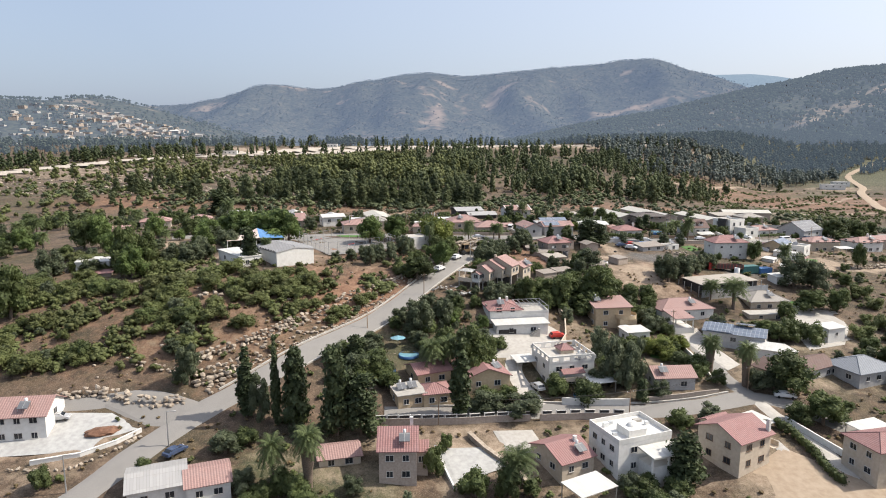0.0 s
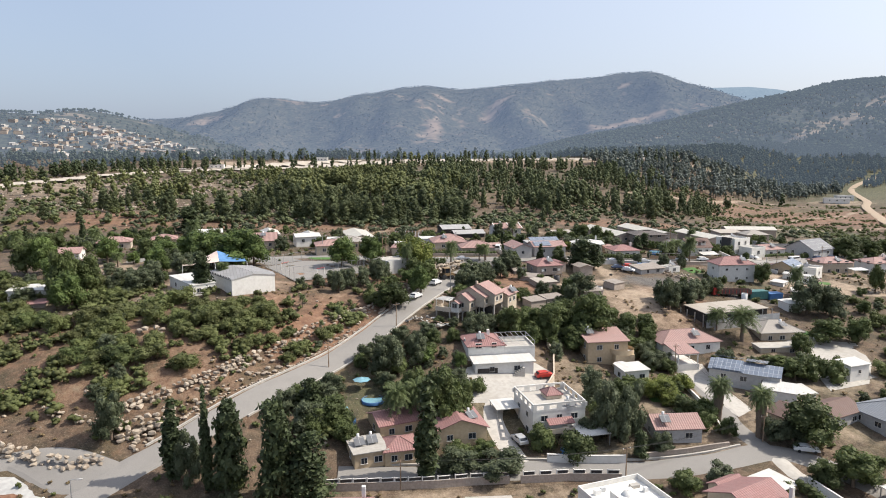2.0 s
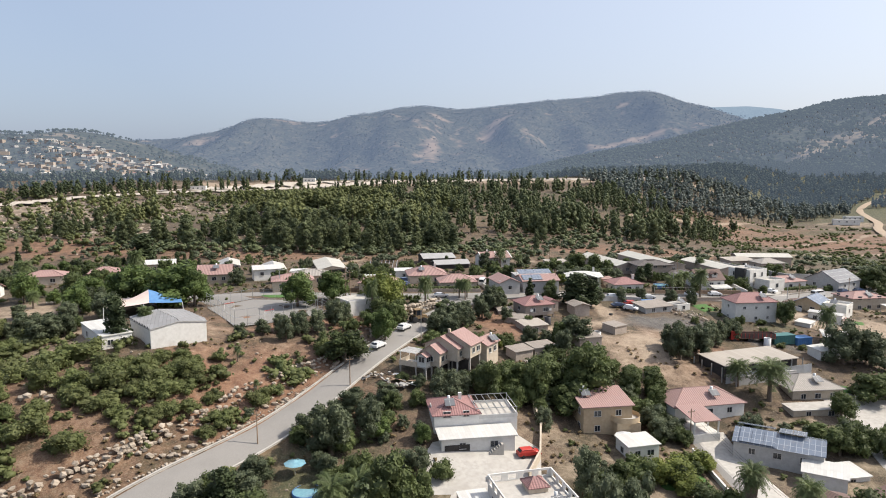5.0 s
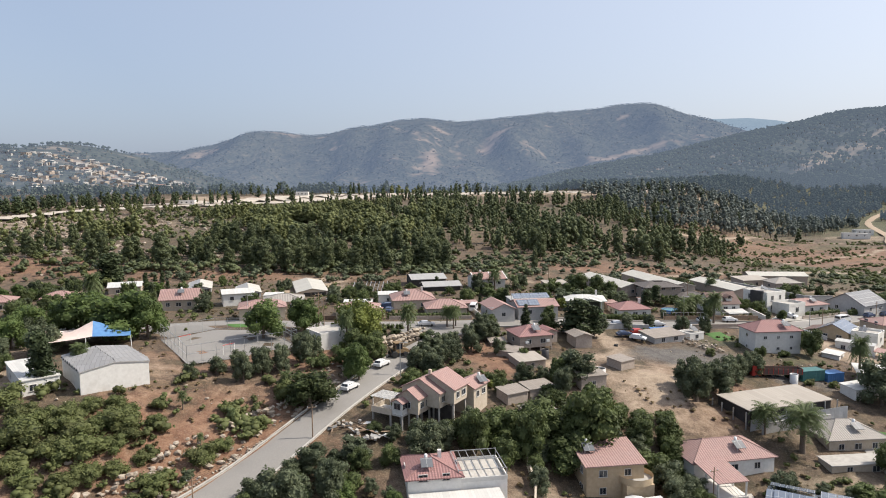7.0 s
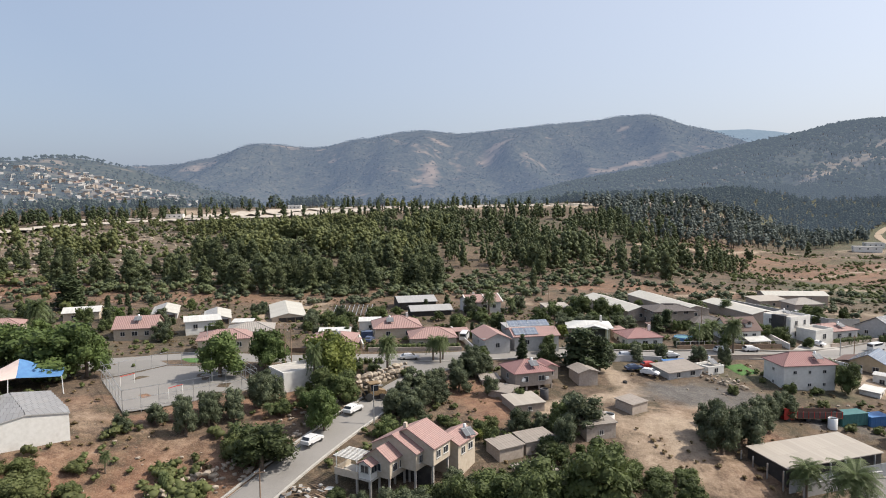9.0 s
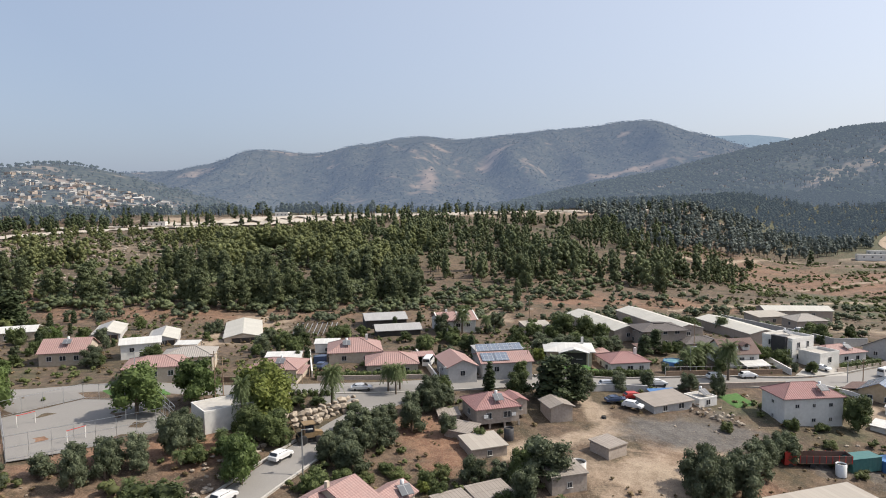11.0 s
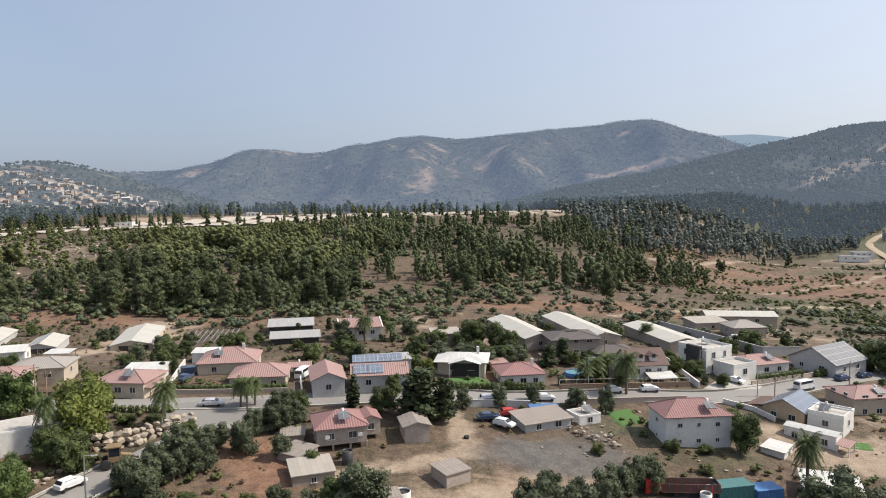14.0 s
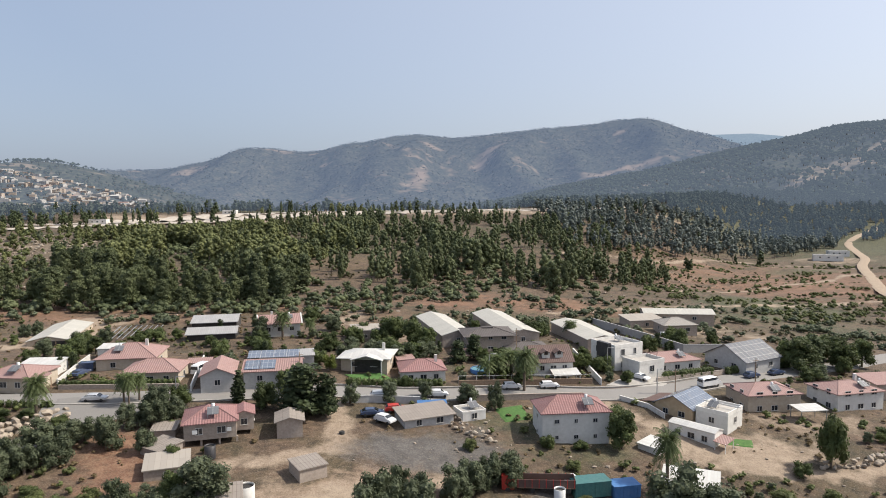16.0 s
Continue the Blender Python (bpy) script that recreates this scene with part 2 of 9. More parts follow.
M["wood"] = plain("weathered_timber", (0.22, 0.15, 0.10), (0.31, 0.22, 0.15), 3, 0.85, 0.3)
M["blue"] = plain("blue_tarpaulin", (0.045, 0.14, 0.33), (0.07, 0.18, 0.39), 1, 0.6, 0.2, (0.12, 0.16, 0.22), 0.5, 0.5)
M["cyan"] = plain("pool_water", (0.14, 0.27, 0.33), (0.18, 0.34, 0.40), 2, 0.08, 0.1)
M["red"] = plain("red_paint", (0.42, 0.035, 0.028), (0.5, 0.05, 0.035), 2, 0.4, 0.0)
M["teal"] = plain("teal_paint", (0.05, 0.15, 0.15), (0.07, 0.19, 0.18), 2, 0.5, 0.0)
M["canvas_pink"] = plain("faded_canvas", (0.66, 0.52, 0.46), (0.72, 0.59, 0.53), 1, 0.8, 0.1)
M["canvas_blue"] = plain("blue_canvas", (0.07, 0.17, 0.36), (0.09, 0.22, 0.42), 1, 0.7, 0.1)
M["silver"] = plain("silver_paint", (0.50, 0.50, 0.51), (0.56, 0.56, 0.57), 3, 0.25, 0.0, metal=0.3)
M["car_white"] = plain("white_car_paint", (0.663, 0.663, 0.663), (0.697, 0.697, 0.697), 3, 0.2, 0.0)
M["car_blue"] = plain("dark_blue_paint", (0.04, 0.06, 0.11), (0.05, 0.07, 0.13), 3, 0.2, 0.0)
M["rubber"] = plain("rubber", (0.02, 0.02, 0.02), (0.03, 0.03, 0.03), 8, 0.85, 0.1)
M["lawn"] = plain("lawn", (0.045, 0.11, 0.025), (0.075, 0.16, 0.035), 2.5, 0.95, 0.5, (0.09, 0.1, 0.04), 0.5, 0.3)
M["lot"] = plain("pale_paving", (0.30, 0.295, 0.285), (0.39, 0.385, 0.37), 1.0, 0.9, 0.25, (0.26, 0.24, 0.22), 0.6, 0.2)
M["earth"] = plain("loose_earth", (0.13, 0.065, 0.04), (0.2, 0.105, 0.065), 1.5, 0.95, 0.6)
M["bark"] = plain("bark", (0.10, 0.075, 0.055), (0.17, 0.13, 0.10), 6, 0.95, 0.6)
M["yellow"] = plain("yellow_machine_paint", (0.17, 0.11, 0.055), (0.24, 0.165, 0.085), 3, 0.7, 0.1, (0.16, 0.11, 0.07), 0.7, 0.6)
M["leaf_olive"] = leaves("olive_leaves", (0.08454, 0.1013, 0.05772), (0.1434, 0.1634, 0.09849), (0.07508, 0.09278, 0.0499))
M["leaf_broad"] = leaves("broad_leaves", (0.06441, 0.08761, 0.03087), (0.1228, 0.1503, 0.05404), (0.059, 0.07515, 0.03087))
M["leaf_lush"] = leaves("lush_leaves", (0.08, 0.118, 0.036), (0.135, 0.182, 0.056), (0.07, 0.1, 0.034))
M["leaf_bright"] = leaves("bright_leaves", (0.1313, 0.162, 0.0374), (0.2079, 0.227, 0.0603), (0.105, 0.133, 0.0357))
M["leaf_dark"] = leaves("cypress_leaves", (0.035, 0.0506, 0.0239), (0.0764, 0.0957, 0.0423), (0.0423, 0.0589, 0.0267), 0.2)
M["leaf_pine"] = leaves("pine_needles", (0.08425, 0.1054, 0.04882), (0.1512, 0.1716, 0.08138), (0.08673, 0.1054, 0.05425), 0.3)
M["leaf_shrub"] = leaves("shrub_leaves", (0.08425, 0.1075, 0.03431), (0.1397, 0.1617, 0.06004), (0.1072, 0.1119, 0.04575), 0.3)
M["leaf_palm"] = leaves("palm_fronds", (0.0664, 0.0912, 0.0336), (0.123, 0.152, 0.0608), (0.076, 0.101, 0.0392))
M["leaf_young"] = leaves("young_pine_needles", (0.1172, 0.1358, 0.04769), (0.2124, 0.2246, 0.08977), (0.1237, 0.1386, 0.05891), 0.3)
# valley needles paled and blued: distance haze put into the leaf colour
M["leaf_valley"] = leaves("hazed_valley_needles", (0.116, 0.143, 0.1253), (0.182, 0.204, 0.1782), (0.116, 0.138, 0.1253), 0.3)
M["leaf_dry"] = leaves("dry_scrub_leaves", (0.085, 0.075, 0.04), (0.15, 0.125, 0.07), (0.09, 0.085, 0.04), 0.2)
M["weeds"] = leaves("dry_weeds", (0.153, 0.108, 0.054), (0.243, 0.18, 0.099), (0.108, 0.09, 0.045))

# ---------------------------------------------------------------- the lie of the land
SLOPE = (0.49, -8.86, 16.03, 0.39, 3.97, -13.55, 1.83, -5.17, 6.65, -3.7, -0.17, -1.8, 3.4, -5.91, 5.23)
BUMPS = ((41, 237, -1.5), (-85, 114, -2.4), (-46, 190, 3.2), (-50, 160, 2.5), (-19, 172, -2.3), (65, 188, -2.3), (-27, 310, -2.3), (52, 211, 2.2), (-100, 140, -2.1), (57, 144, 1.9), (-60, 265, -1.9), (-52, 140, -1.7), (-80, 170, 1.6), (100, 200, -1.5), (46, 183, -1.4), (40, 253, 1.3), (88, 206, 1.8), (108, 310, 1.7), (96, 148, 1.8), (-44, 192, 0.5), (62, 110, 1.6), (-8, 226, 1.2), (34, 308, 1.2), (14, 188, 1.1))


def smooth(v):
    v = np.clip(v, 0, 1)
    return v * v * (3 - 2 * v)


def ground_z(x, y):
    """Height of the ground: the village on its slope, the wooded rise behind it and the valley beyond."""
    x, y = np.asarray(x, float), np.asarray(y, float)
    u, v = np.clip((x - 50) / 120, -1.7, 1.6), np.clip((y - 220) / 120, -1.15, 1.2)
    terms = (u * 0 + 1, u, v, u * u, u * v, v * v, u ** 3, u * u * v, u * v * v, v ** 3, u ** 4, u ** 3 * v, u * u * v * v, u * v ** 3, v ** 4)
    z = sum(c * b for c, b in zip(SLOPE, terms))
    for bx, by, a in BUMPS:
        z = z + a * np.exp(-((x - bx) ** 2 + (y - by) ** 2) / 576)
    right = smooth((x - 150 - (y - 600) * 0.6) / 140)
    rise = smooth((y - 375) / 330)
    spur = 60 * np.exp(-((x - 640) / 330) ** 2 - ((y - 1250) / 300) ** 2)
    z = z * (1 - rise) + (23 - 35 * right) * rise
    return z + spur + 6 * smooth((y - 690) / 60) * (1 - right) - 44 * smooth((y - 850) / 450) * (1 - 0.6 * right)


def gz(x, y):
    return float(ground_z(x, y))


def curve_through(pts, step=2.0):
    """A smooth line through a few points of the plan."""
    p = [Vector(q) for q in pts]
    p = [p[0] * 2 - p[1], *p, p[-1] * 2 - p[-2]]
    out = []
    for a, b, c, d in zip(p, p[1:], p[2:], p[3:]):
        n = max(2, int((c - b).length / step))
        for i in range(n):
            s = i / n
            out.append(0.5 * (2 * b + (c - a) * s + (2 * a - 5 * b + 4 * c - d) * s * s + (3 * b - a - 3 * c + d) * s ** 3))
    return out + [p[-2]]


ROADS = {   # name: width, material, plan
    "main_road": (6.5, "asphalt", [(-72, 84), (-62, 103), (-56.5, 115), (-52, 123.5), (-48, 130), (-40, 140), (-25.5, 160.5), (-15.5, 176), (-5.5, 194.6), (5, 215.5), (12, 231), (19, 246.5), (21, 250)]),
    "upper_street": (7.5, "asphalt", [(-95, 236), (-75, 242), (-57, 246), (-38, 250), (-17, 247), (0, 250), (15, 253), (26, 255.5), (45, 260), (60, 263.5), (72, 264), (90, 268), (103, 270), (116, 271), (131, 276), (150, 287), (169, 297), (190, 308), (210, 322), (250, 350)]),
    "lower_street": (5.5, "asphalt", [(-12, 131.5), (0, 132.5), (10, 133.6), (21, 135.8), (43.5, 136), (56, 138), (68, 142), (76, 139.5), (84, 131), (100, 112)]),
    "side_lane": (5.0, "asphalt", [(-48, 129), (-60, 133), (-72, 131), (-88, 129)]),
    "yard_lane": (5.0, "concrete", [(21, 136), (17.5, 146), (16.5, 153), (19.5, 162), (26, 168)]),
    "garden_lane": (5.0, "asphalt", [(68, 142), (65.5, 152), (66.5, 163), (65.8, 177), (65, 183)]),
    "east_lane": (4.2, "concrete", [(69, 141), (70, 135.5), (73, 130.5), (74.5, 124), (74.8, 117), (75, 108)]),
    "east_drive": (3.2, "concrete", [(65.3, 126), (66.8, 120), (68, 114), (69, 106)]),
    "parking_lane": (9.0, "asphalt", [(104, 201), (103, 192), (104, 184), (108, 176)]),
    "field_track": (5.5, "track", [(59, 262), (60, 252), (62, 244), (66, 238), (72, 233), (82, 228)]),
    "yard_track": (4.5, "track", [(64, 239), (56, 233), (48, 230), (42, 226)]),
    "slope_track": (4.5, "track", [(112, 270), (117, 262), (123, 255), (126, 246), (134, 240), (150, 238), (166, 244)]),
    "ridge_track": (20.0, "chalk", [(-345, 470), (-324, 506), (-315, 535), (-297, 568), (-272, 610), (-232, 645), (-190, 668), (-120, 705), (-40, 735), (40, 748), (120, 758), (200, 770), (300, 830)]),
    "ridge_terrace": (20.0, "chalk", [(-300, 660), (-200, 700), (-110, 738), (-30, 772), (60, 790), (150, 800), (215, 806)]),
    "valley_track": (3.5, "track", [(150, 545), (183, 563), (215, 577), (267, 627), (306, 661), (325, 664), (357, 641), (391, 637)]),
    "valley_path": (3.0, "track", [(196, 468), (240, 500), (290, 522), (330, 560), (372, 600)]),
    "field_path": (3.0, "track", [(120, 372), (170, 402), (230, 436), (285, 452), (312, 452)]),
    "valley_road": (7.0, "track", [(350, 395), (318, 436), (308, 470), (355, 566), (392, 637), (427, 692), (452, 748), (477, 803), (512, 850), (550, 888), (590, 924), (660, 960)]),
}
STRIPS = [k for k, v in ROADS.items() if v[1] != "track"] + ["valley_road"]      # the rest are trodden into the ground
LINES = {k: curve_through(v[2]) for k, v in ROADS.items()}


ROAD_POINTS = {k: np.array([(q.x, q.y) for q in LINES[k][::2]]) for k in ROADS}


def road_distance(x, y, names=None):
    """Distance in metres from each place to the nearest road's edge."""
    best = np.full(np.shape(x), 1e9)
    for k in names or ROADS:
        p, half = ROAD_POINTS[k], ROADS[k][0] / 2
        if np.ndim(x) == 0:
            best = np.minimum(best, np.sqrt(((p[:, 0] - x) ** 2 + (p[:, 1] - y) ** 2).min()) - half)
        else:
            for a, b in p:
                best = np.minimum(best, np.hypot(x - a, y - b) - half)
    return best


def fbm(x, y, size, octaves=4, seed=0.0):
    out = np.zeros(np.shape(x))
    flat, o = np.stack([np.ravel(x), np.ravel(y)], -1) / size, out.ravel()
    for i, (a, b) in enumerate(flat):
        o[i] = noise.fractal((a, b, seed), 0.9, 2.0, octaves)
    return out


def mesh_from(name, verts, faces, mats, smooth_shade=False):
    me = bpy.data.meshes.new(name)
    me.from_pydata(verts, [], faces)
    for m in mats if isinstance(mats, (list, tuple)) else [mats]:
        me.materials.append(m)
    if smooth_shade:
        me.polygons.foreach_set("use_smooth", [True] * len(me.polygons))
    me.update()
    return me


def zone(x, y):
    """How pale and trodden, how green, how red the earth is, 0 to 1 each."""
    def blob(cx, cy, rx, ry, s=1.0):
        return s * np.exp(-(((x - cx) / rx) ** 2 + ((y - cy) / ry) ** 2) ** 1.5)
    pale = np.maximum.reduce([blob(52, 228, 20, 14, 0.2), blob(66, 216, 15, 19, 0.7), blob(-235, 520, 120, 90, 0.5), blob(135, 246, 22, 9, 0.75), blob(156, 262, 16, 9, 0.5), blob(64, 318, 10, 16, 0.7),
                              blob(22, 120, 60, 14, 0.6), blob(64, 112, 14, 10, 0.6), blob(-80, 118, 22, 14, 0.6), blob(-66, 186, 12, 8, 0.5), blob(-40, 212, 9, 8, 0.5),
                              blob(60, 160, 60, 30, 0.45), blob(100, 182, 26, 26, 0.45), blob(28, 178, 26, 18, 0.4), blob(-72, 200, 16, 9, 0.6), blob(120, 252, 22, 10, 0.45), blob(-30, 322, 13, 24, 0.95), blob(47, 349, 9, 22, 0.6), blob(-36, 300, 4, 12, 0.8), blob(170, 350, 30, 16, 0.5), blob(330, 600, 60, 40, 0.25), blob(40, 752, 300, 24, 0.95), blob(-250, 672, 110, 22, 1.0), blob(-120, 728, 150, 14, 1.0), blob(-50, 165, 50, 26, 0.28), blob(-88, 224, 26, 14, 0.6), blob(-30, 200, 20, 20, 0.3), blob(-130, 710, 90, 22, 0.9), blob(400, 690, 40, 22, 0.6)])
    green = np.maximum.reduce([blob(95, 250, 12, 10, 0.6), blob(-22, 112, 26, 16, 0.6), blob(30, 152, 50, 22, 0.45), blob(90, 165, 30, 30, 0.45), blob(100, 290, 60, 16, 0.4), blob(108, 244, 18, 10, 0.5), blob(20, 268, 26, 14, 0.35), blob(-70, 260, 60, 30, 0.35), blob(50, 172, 40, 24, 0.3), blob(-8, 160, 18, 24, 0.6), blob(-60, 150, 40, 16, 0.25),
                               blob(-20, 560, 300, 170, 0.42), blob(228, 432, 42, 30, 0.85), blob(180, 395, 50, 16, 0.7), blob(330, 600, 36, 20, 0.6), blob(260, 560, 30, 14, 0.5), blob(-150, 900, 420, 110, 0.75), blob(-220, 400, 120, 120, 0.3), blob(-230, 360, 70, 40, 0.4), blob(60, 345, 220, 22, 0.3), blob(-40, 330, 60, 14, 0.3), blob(130, 358, 90, 22, 0.5), blob(225, 385, 70, 25, 0.5), blob(20, 352, 90, 10, 0.4), blob(480, 950, 330, 300, 1.0), blob(120, 265, 70, 40, 0.2)])
    red = np.maximum.reduce([blob(-24, 182, 24, 24, 0.82), blob(-58, 162, 55, 30, 0.5), blob(30, 350, 170, 28, 0.45), blob(-90, 118, 30, 10, 0.6), blob(290, 540, 130, 120, 0.6), blob(60, 480, 160, 70, 0.4), blob(-60, 345, 90, 20, 0.6), blob(-160, 365, 60, 30, 0.7), blob(120, 390, 90, 30, 0.6), blob(70, 215, 16, 17, 0.75), blob(28, 232, 10, 9, 0.9), blob(-10, 219, 10, 8, 0.8), blob(30, 222, 9, 7, 0.6), blob(-35, 214, 16, 10, 0.7)])
    wander = 1.1 * np.sin(x * 0.9 + 2 * np.sin(y * 0.5)) + 0.8 * np.sin(y * 1.3 + x * 0.4)
    for k in ROADS:                                    # trodden tracks
        if k not in STRIPS:
            far = y.max() > 400 and k.startswith(("ridge", "valley", "field_path"))
            d = road_distance(x, y, (k,)) + wander * (0.5 if not far else 0.8)
            pale = np.maximum(pale, np.clip(0.95 - np.clip(d + 0.6, 0, 9) / (1.6 if not far else 4.0), 0, 1))
    gravel = np.maximum.reduce([blob(78, 238, 16, 9, 0.8), blob(86, 247, 9, 5, 0.6), blob(30, 246, 9, 6, 0.5), blob(104, 226, 12, 6, 0.5)])
    return pale * (1 - gravel), green, red, gravel


def build_ground():
    xs = np.concatenate([-np.geomspace(4200, 260, 22)[:-1], np.arange(-260, -100, 5), np.arange(-100, 205, 2.0), np.arange(205, 430, 6), np.geomspace(432, 4200, 20)])
    ys = np.concatenate([np.linspace(-900, 60, 14)[:-1], np.arange(60, 385, 2.0), np.arange(385, 900, 7), np.geomspace(906, 4400, 26)])
    X, Y = np.meshgrid(xs, ys)
    away = road_distance(X, Y)
    rough = fbm(X, Y, 9.0, 4) * np.clip(away / 8, 0, 1)
    Z = ground_z(X, Y) + 0.38 * rough + fbm(X, Y, 60.0, 3, 7.0) * np.clip((Y - 370) / 120, 0, 1) * 2.2 - 0.05
    nx, ny = len(xs), len(ys)
    verts = np.stack([X.ravel(), Y.ravel(), Z.ravel()], -1)
    i = np.arange(nx * ny).reshape(ny, nx)
    faces = np.stack([i[:-1, :-1], i[:-1, 1:], i[1:, 1:], i[1:, :-1]], -1).reshape(-1, 4)
    me = mesh_from("ground", verts.tolist(), faces.tolist(), M["ground"], True)
    pale, green, red, gravel = zone(X.ravel(), Y.ravel())
    attr = me.color_attributes.new("zone", "FLOAT_COLOR", "POINT")
    wob = 0.75 + 0.5 * rough.ravel()
    attr.data.foreach_set("color", np.clip(np.stack([pale * wob, green * wob, red * wob, gravel * wob], -1), 0, 1).ravel())
    return tagged(new("ground", me), "dry brown hillside with pale trodden earth and weeds", "ground", kind="structure")


build_ground()


def strip(name, line, width, material, lift=0.1, label="", cross=4, kind="structure", category="road", ragged=0.25):
    """A road draped over the ground along a line of the plan, with a low rounded edge."""
    verts, faces = [], []
    for k, q in enumerate(line):
        a, b = line[max(0, k - 1)], line[min(len(line) - 1, k + 1)]
        n = Vector((a.y - b.y, b.x - a.x)).normalized()
        for j in range(cross + 1):
            s = (j / cross - 0.5) * (width + ragged * math.sin(k * 0.9 + j) + ragged * noise.noise((k * 0.21, j * 0.7, 1)))
            x, y = q.x + n.x * s, q.y + n.y * s
            verts.append((x, y, gz(x, y) + lift - (0.25 if j in (0, cross) else 0)))
        if k:
            for j in range(cross):
                e = k * (cross + 1) + j
                faces.append((e - cross - 1, e, e + 1, e - cross))
    return tagged(new(name, mesh_from(name, verts, faces, M[material], True)), label, category, kind=kind)


ROAD_WORDS = {"asphalt": "worn pale grey asphalt road", "concrete": "pale concrete driveway between houses", "track": "pale dusty dirt track", "chalk": "pale stony terrace cut into the ridge"}
for k, (w, m, _) in ROADS.items():  # roads
    if k not in STRIPS:
        continue
    strip(k, LINES[k], w, m, 1.3 if k.startswith("ridge") else 0.8 if k == "valley_road" else (0.14 if m == "asphalt" else 0.1), ROAD_WORDS[m], 6 if w > 5 else 4, ragged=9.0 if m == "chalk" else 0.25)


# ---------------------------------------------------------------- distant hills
# bluish emission stands in for aerial haze over the hill's own colours
def hill_material(name, forest1, forest2, bare, haze_glow, bare_at=0.62):
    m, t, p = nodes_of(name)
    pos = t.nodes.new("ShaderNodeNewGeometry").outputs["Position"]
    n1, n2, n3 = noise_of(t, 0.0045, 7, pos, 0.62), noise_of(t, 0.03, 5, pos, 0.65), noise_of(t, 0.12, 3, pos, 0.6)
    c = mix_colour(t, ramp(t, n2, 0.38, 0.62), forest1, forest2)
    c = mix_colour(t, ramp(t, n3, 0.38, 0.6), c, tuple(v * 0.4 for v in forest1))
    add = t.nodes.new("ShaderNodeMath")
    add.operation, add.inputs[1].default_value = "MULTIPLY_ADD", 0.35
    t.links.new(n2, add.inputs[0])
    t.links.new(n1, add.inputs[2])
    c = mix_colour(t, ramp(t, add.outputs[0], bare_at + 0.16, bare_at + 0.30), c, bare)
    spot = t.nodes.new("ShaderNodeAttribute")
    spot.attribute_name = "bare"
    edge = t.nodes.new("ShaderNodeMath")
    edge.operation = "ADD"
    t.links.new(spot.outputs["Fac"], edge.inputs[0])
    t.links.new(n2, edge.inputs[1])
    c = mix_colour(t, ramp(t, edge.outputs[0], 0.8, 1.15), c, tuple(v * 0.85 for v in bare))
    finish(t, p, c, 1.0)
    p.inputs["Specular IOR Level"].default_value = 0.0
    p.inputs["Emission Color"].default_value = (*haze_glow, 1)
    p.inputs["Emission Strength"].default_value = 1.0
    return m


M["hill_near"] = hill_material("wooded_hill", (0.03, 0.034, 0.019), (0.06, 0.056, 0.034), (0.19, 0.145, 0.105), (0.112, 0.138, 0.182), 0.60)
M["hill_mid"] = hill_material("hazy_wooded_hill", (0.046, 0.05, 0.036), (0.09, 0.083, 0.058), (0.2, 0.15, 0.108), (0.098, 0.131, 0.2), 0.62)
M["hill_far"] = hill_material("far_hazed_hill", (0.04, 0.05, 0.04), (0.06, 0.07, 0.06), (0.1, 0.09, 0.08), (0.22, 0.29, 0.39), 0.7)
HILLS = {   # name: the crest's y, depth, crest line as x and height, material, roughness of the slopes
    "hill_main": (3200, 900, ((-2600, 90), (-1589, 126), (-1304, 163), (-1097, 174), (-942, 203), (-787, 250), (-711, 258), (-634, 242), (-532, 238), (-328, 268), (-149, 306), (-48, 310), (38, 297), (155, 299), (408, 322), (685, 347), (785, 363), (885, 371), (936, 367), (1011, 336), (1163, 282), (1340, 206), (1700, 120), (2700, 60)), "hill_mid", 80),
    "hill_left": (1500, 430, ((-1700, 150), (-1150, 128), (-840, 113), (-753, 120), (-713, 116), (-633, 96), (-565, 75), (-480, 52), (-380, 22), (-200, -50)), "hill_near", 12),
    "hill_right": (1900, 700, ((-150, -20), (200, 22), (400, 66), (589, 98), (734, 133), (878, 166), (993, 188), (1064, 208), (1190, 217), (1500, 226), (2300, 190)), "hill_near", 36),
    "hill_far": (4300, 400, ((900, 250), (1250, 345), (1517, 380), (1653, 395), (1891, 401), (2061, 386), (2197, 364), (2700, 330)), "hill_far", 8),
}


def hill_z(name, x, y):
    yc, depth, line, _, wild = HILLS[name]
    x, y = np.asarray(x, float), np.asarray(y, float)
    px, pz = zip(*line)
    soften = depth * 0.035
    crest = sum(np.interp(x + k * soften, px, pz) for k in (-1, -0.5, 0, 0.5, 1)) / 5
    prof = np.exp(-np.clip((y - yc) / depth, -9, 9) ** 2)
    spur = 1.6 * (0.35 - np.abs(fbm(x, y * 0.3, depth * 0.5, 3, yc * 0.001))) + 0.35 * fbm(x, y * 0.5, depth * 0.15, 4, 5.0)
    return -60 + (crest + 60) * prof + wild * spur * prof * (1 - prof) * 4 + wild * 0.05 * fbm(x, y, depth * 0.09, 3, 3.0) * prof


BARE = {"hill_main": ((-660, 2990, 120, 110), (-22, 2302, 45, 190), (10, 2760, 70, 50), (190, 2600, 60, 70), (230, 2700, 70, 40), (694, 2392, 190, 35), (560, 2373, 90, 22), (-420, 2900, 120, 30)),
        "hill_right": ((841, 1455, 130, 45), (737, 1370, 60, 35), (686, 1330, 70, 22), (1000, 1560, 120, 40), (470, 1560, 110, 30), (620, 1640, 120, 30), (605, 1247, 50, 22)),
        "hill_left": ((-640, 1330, 90, 30), (-560, 1290, 60, 30), (-720, 1400, 60, 25))}


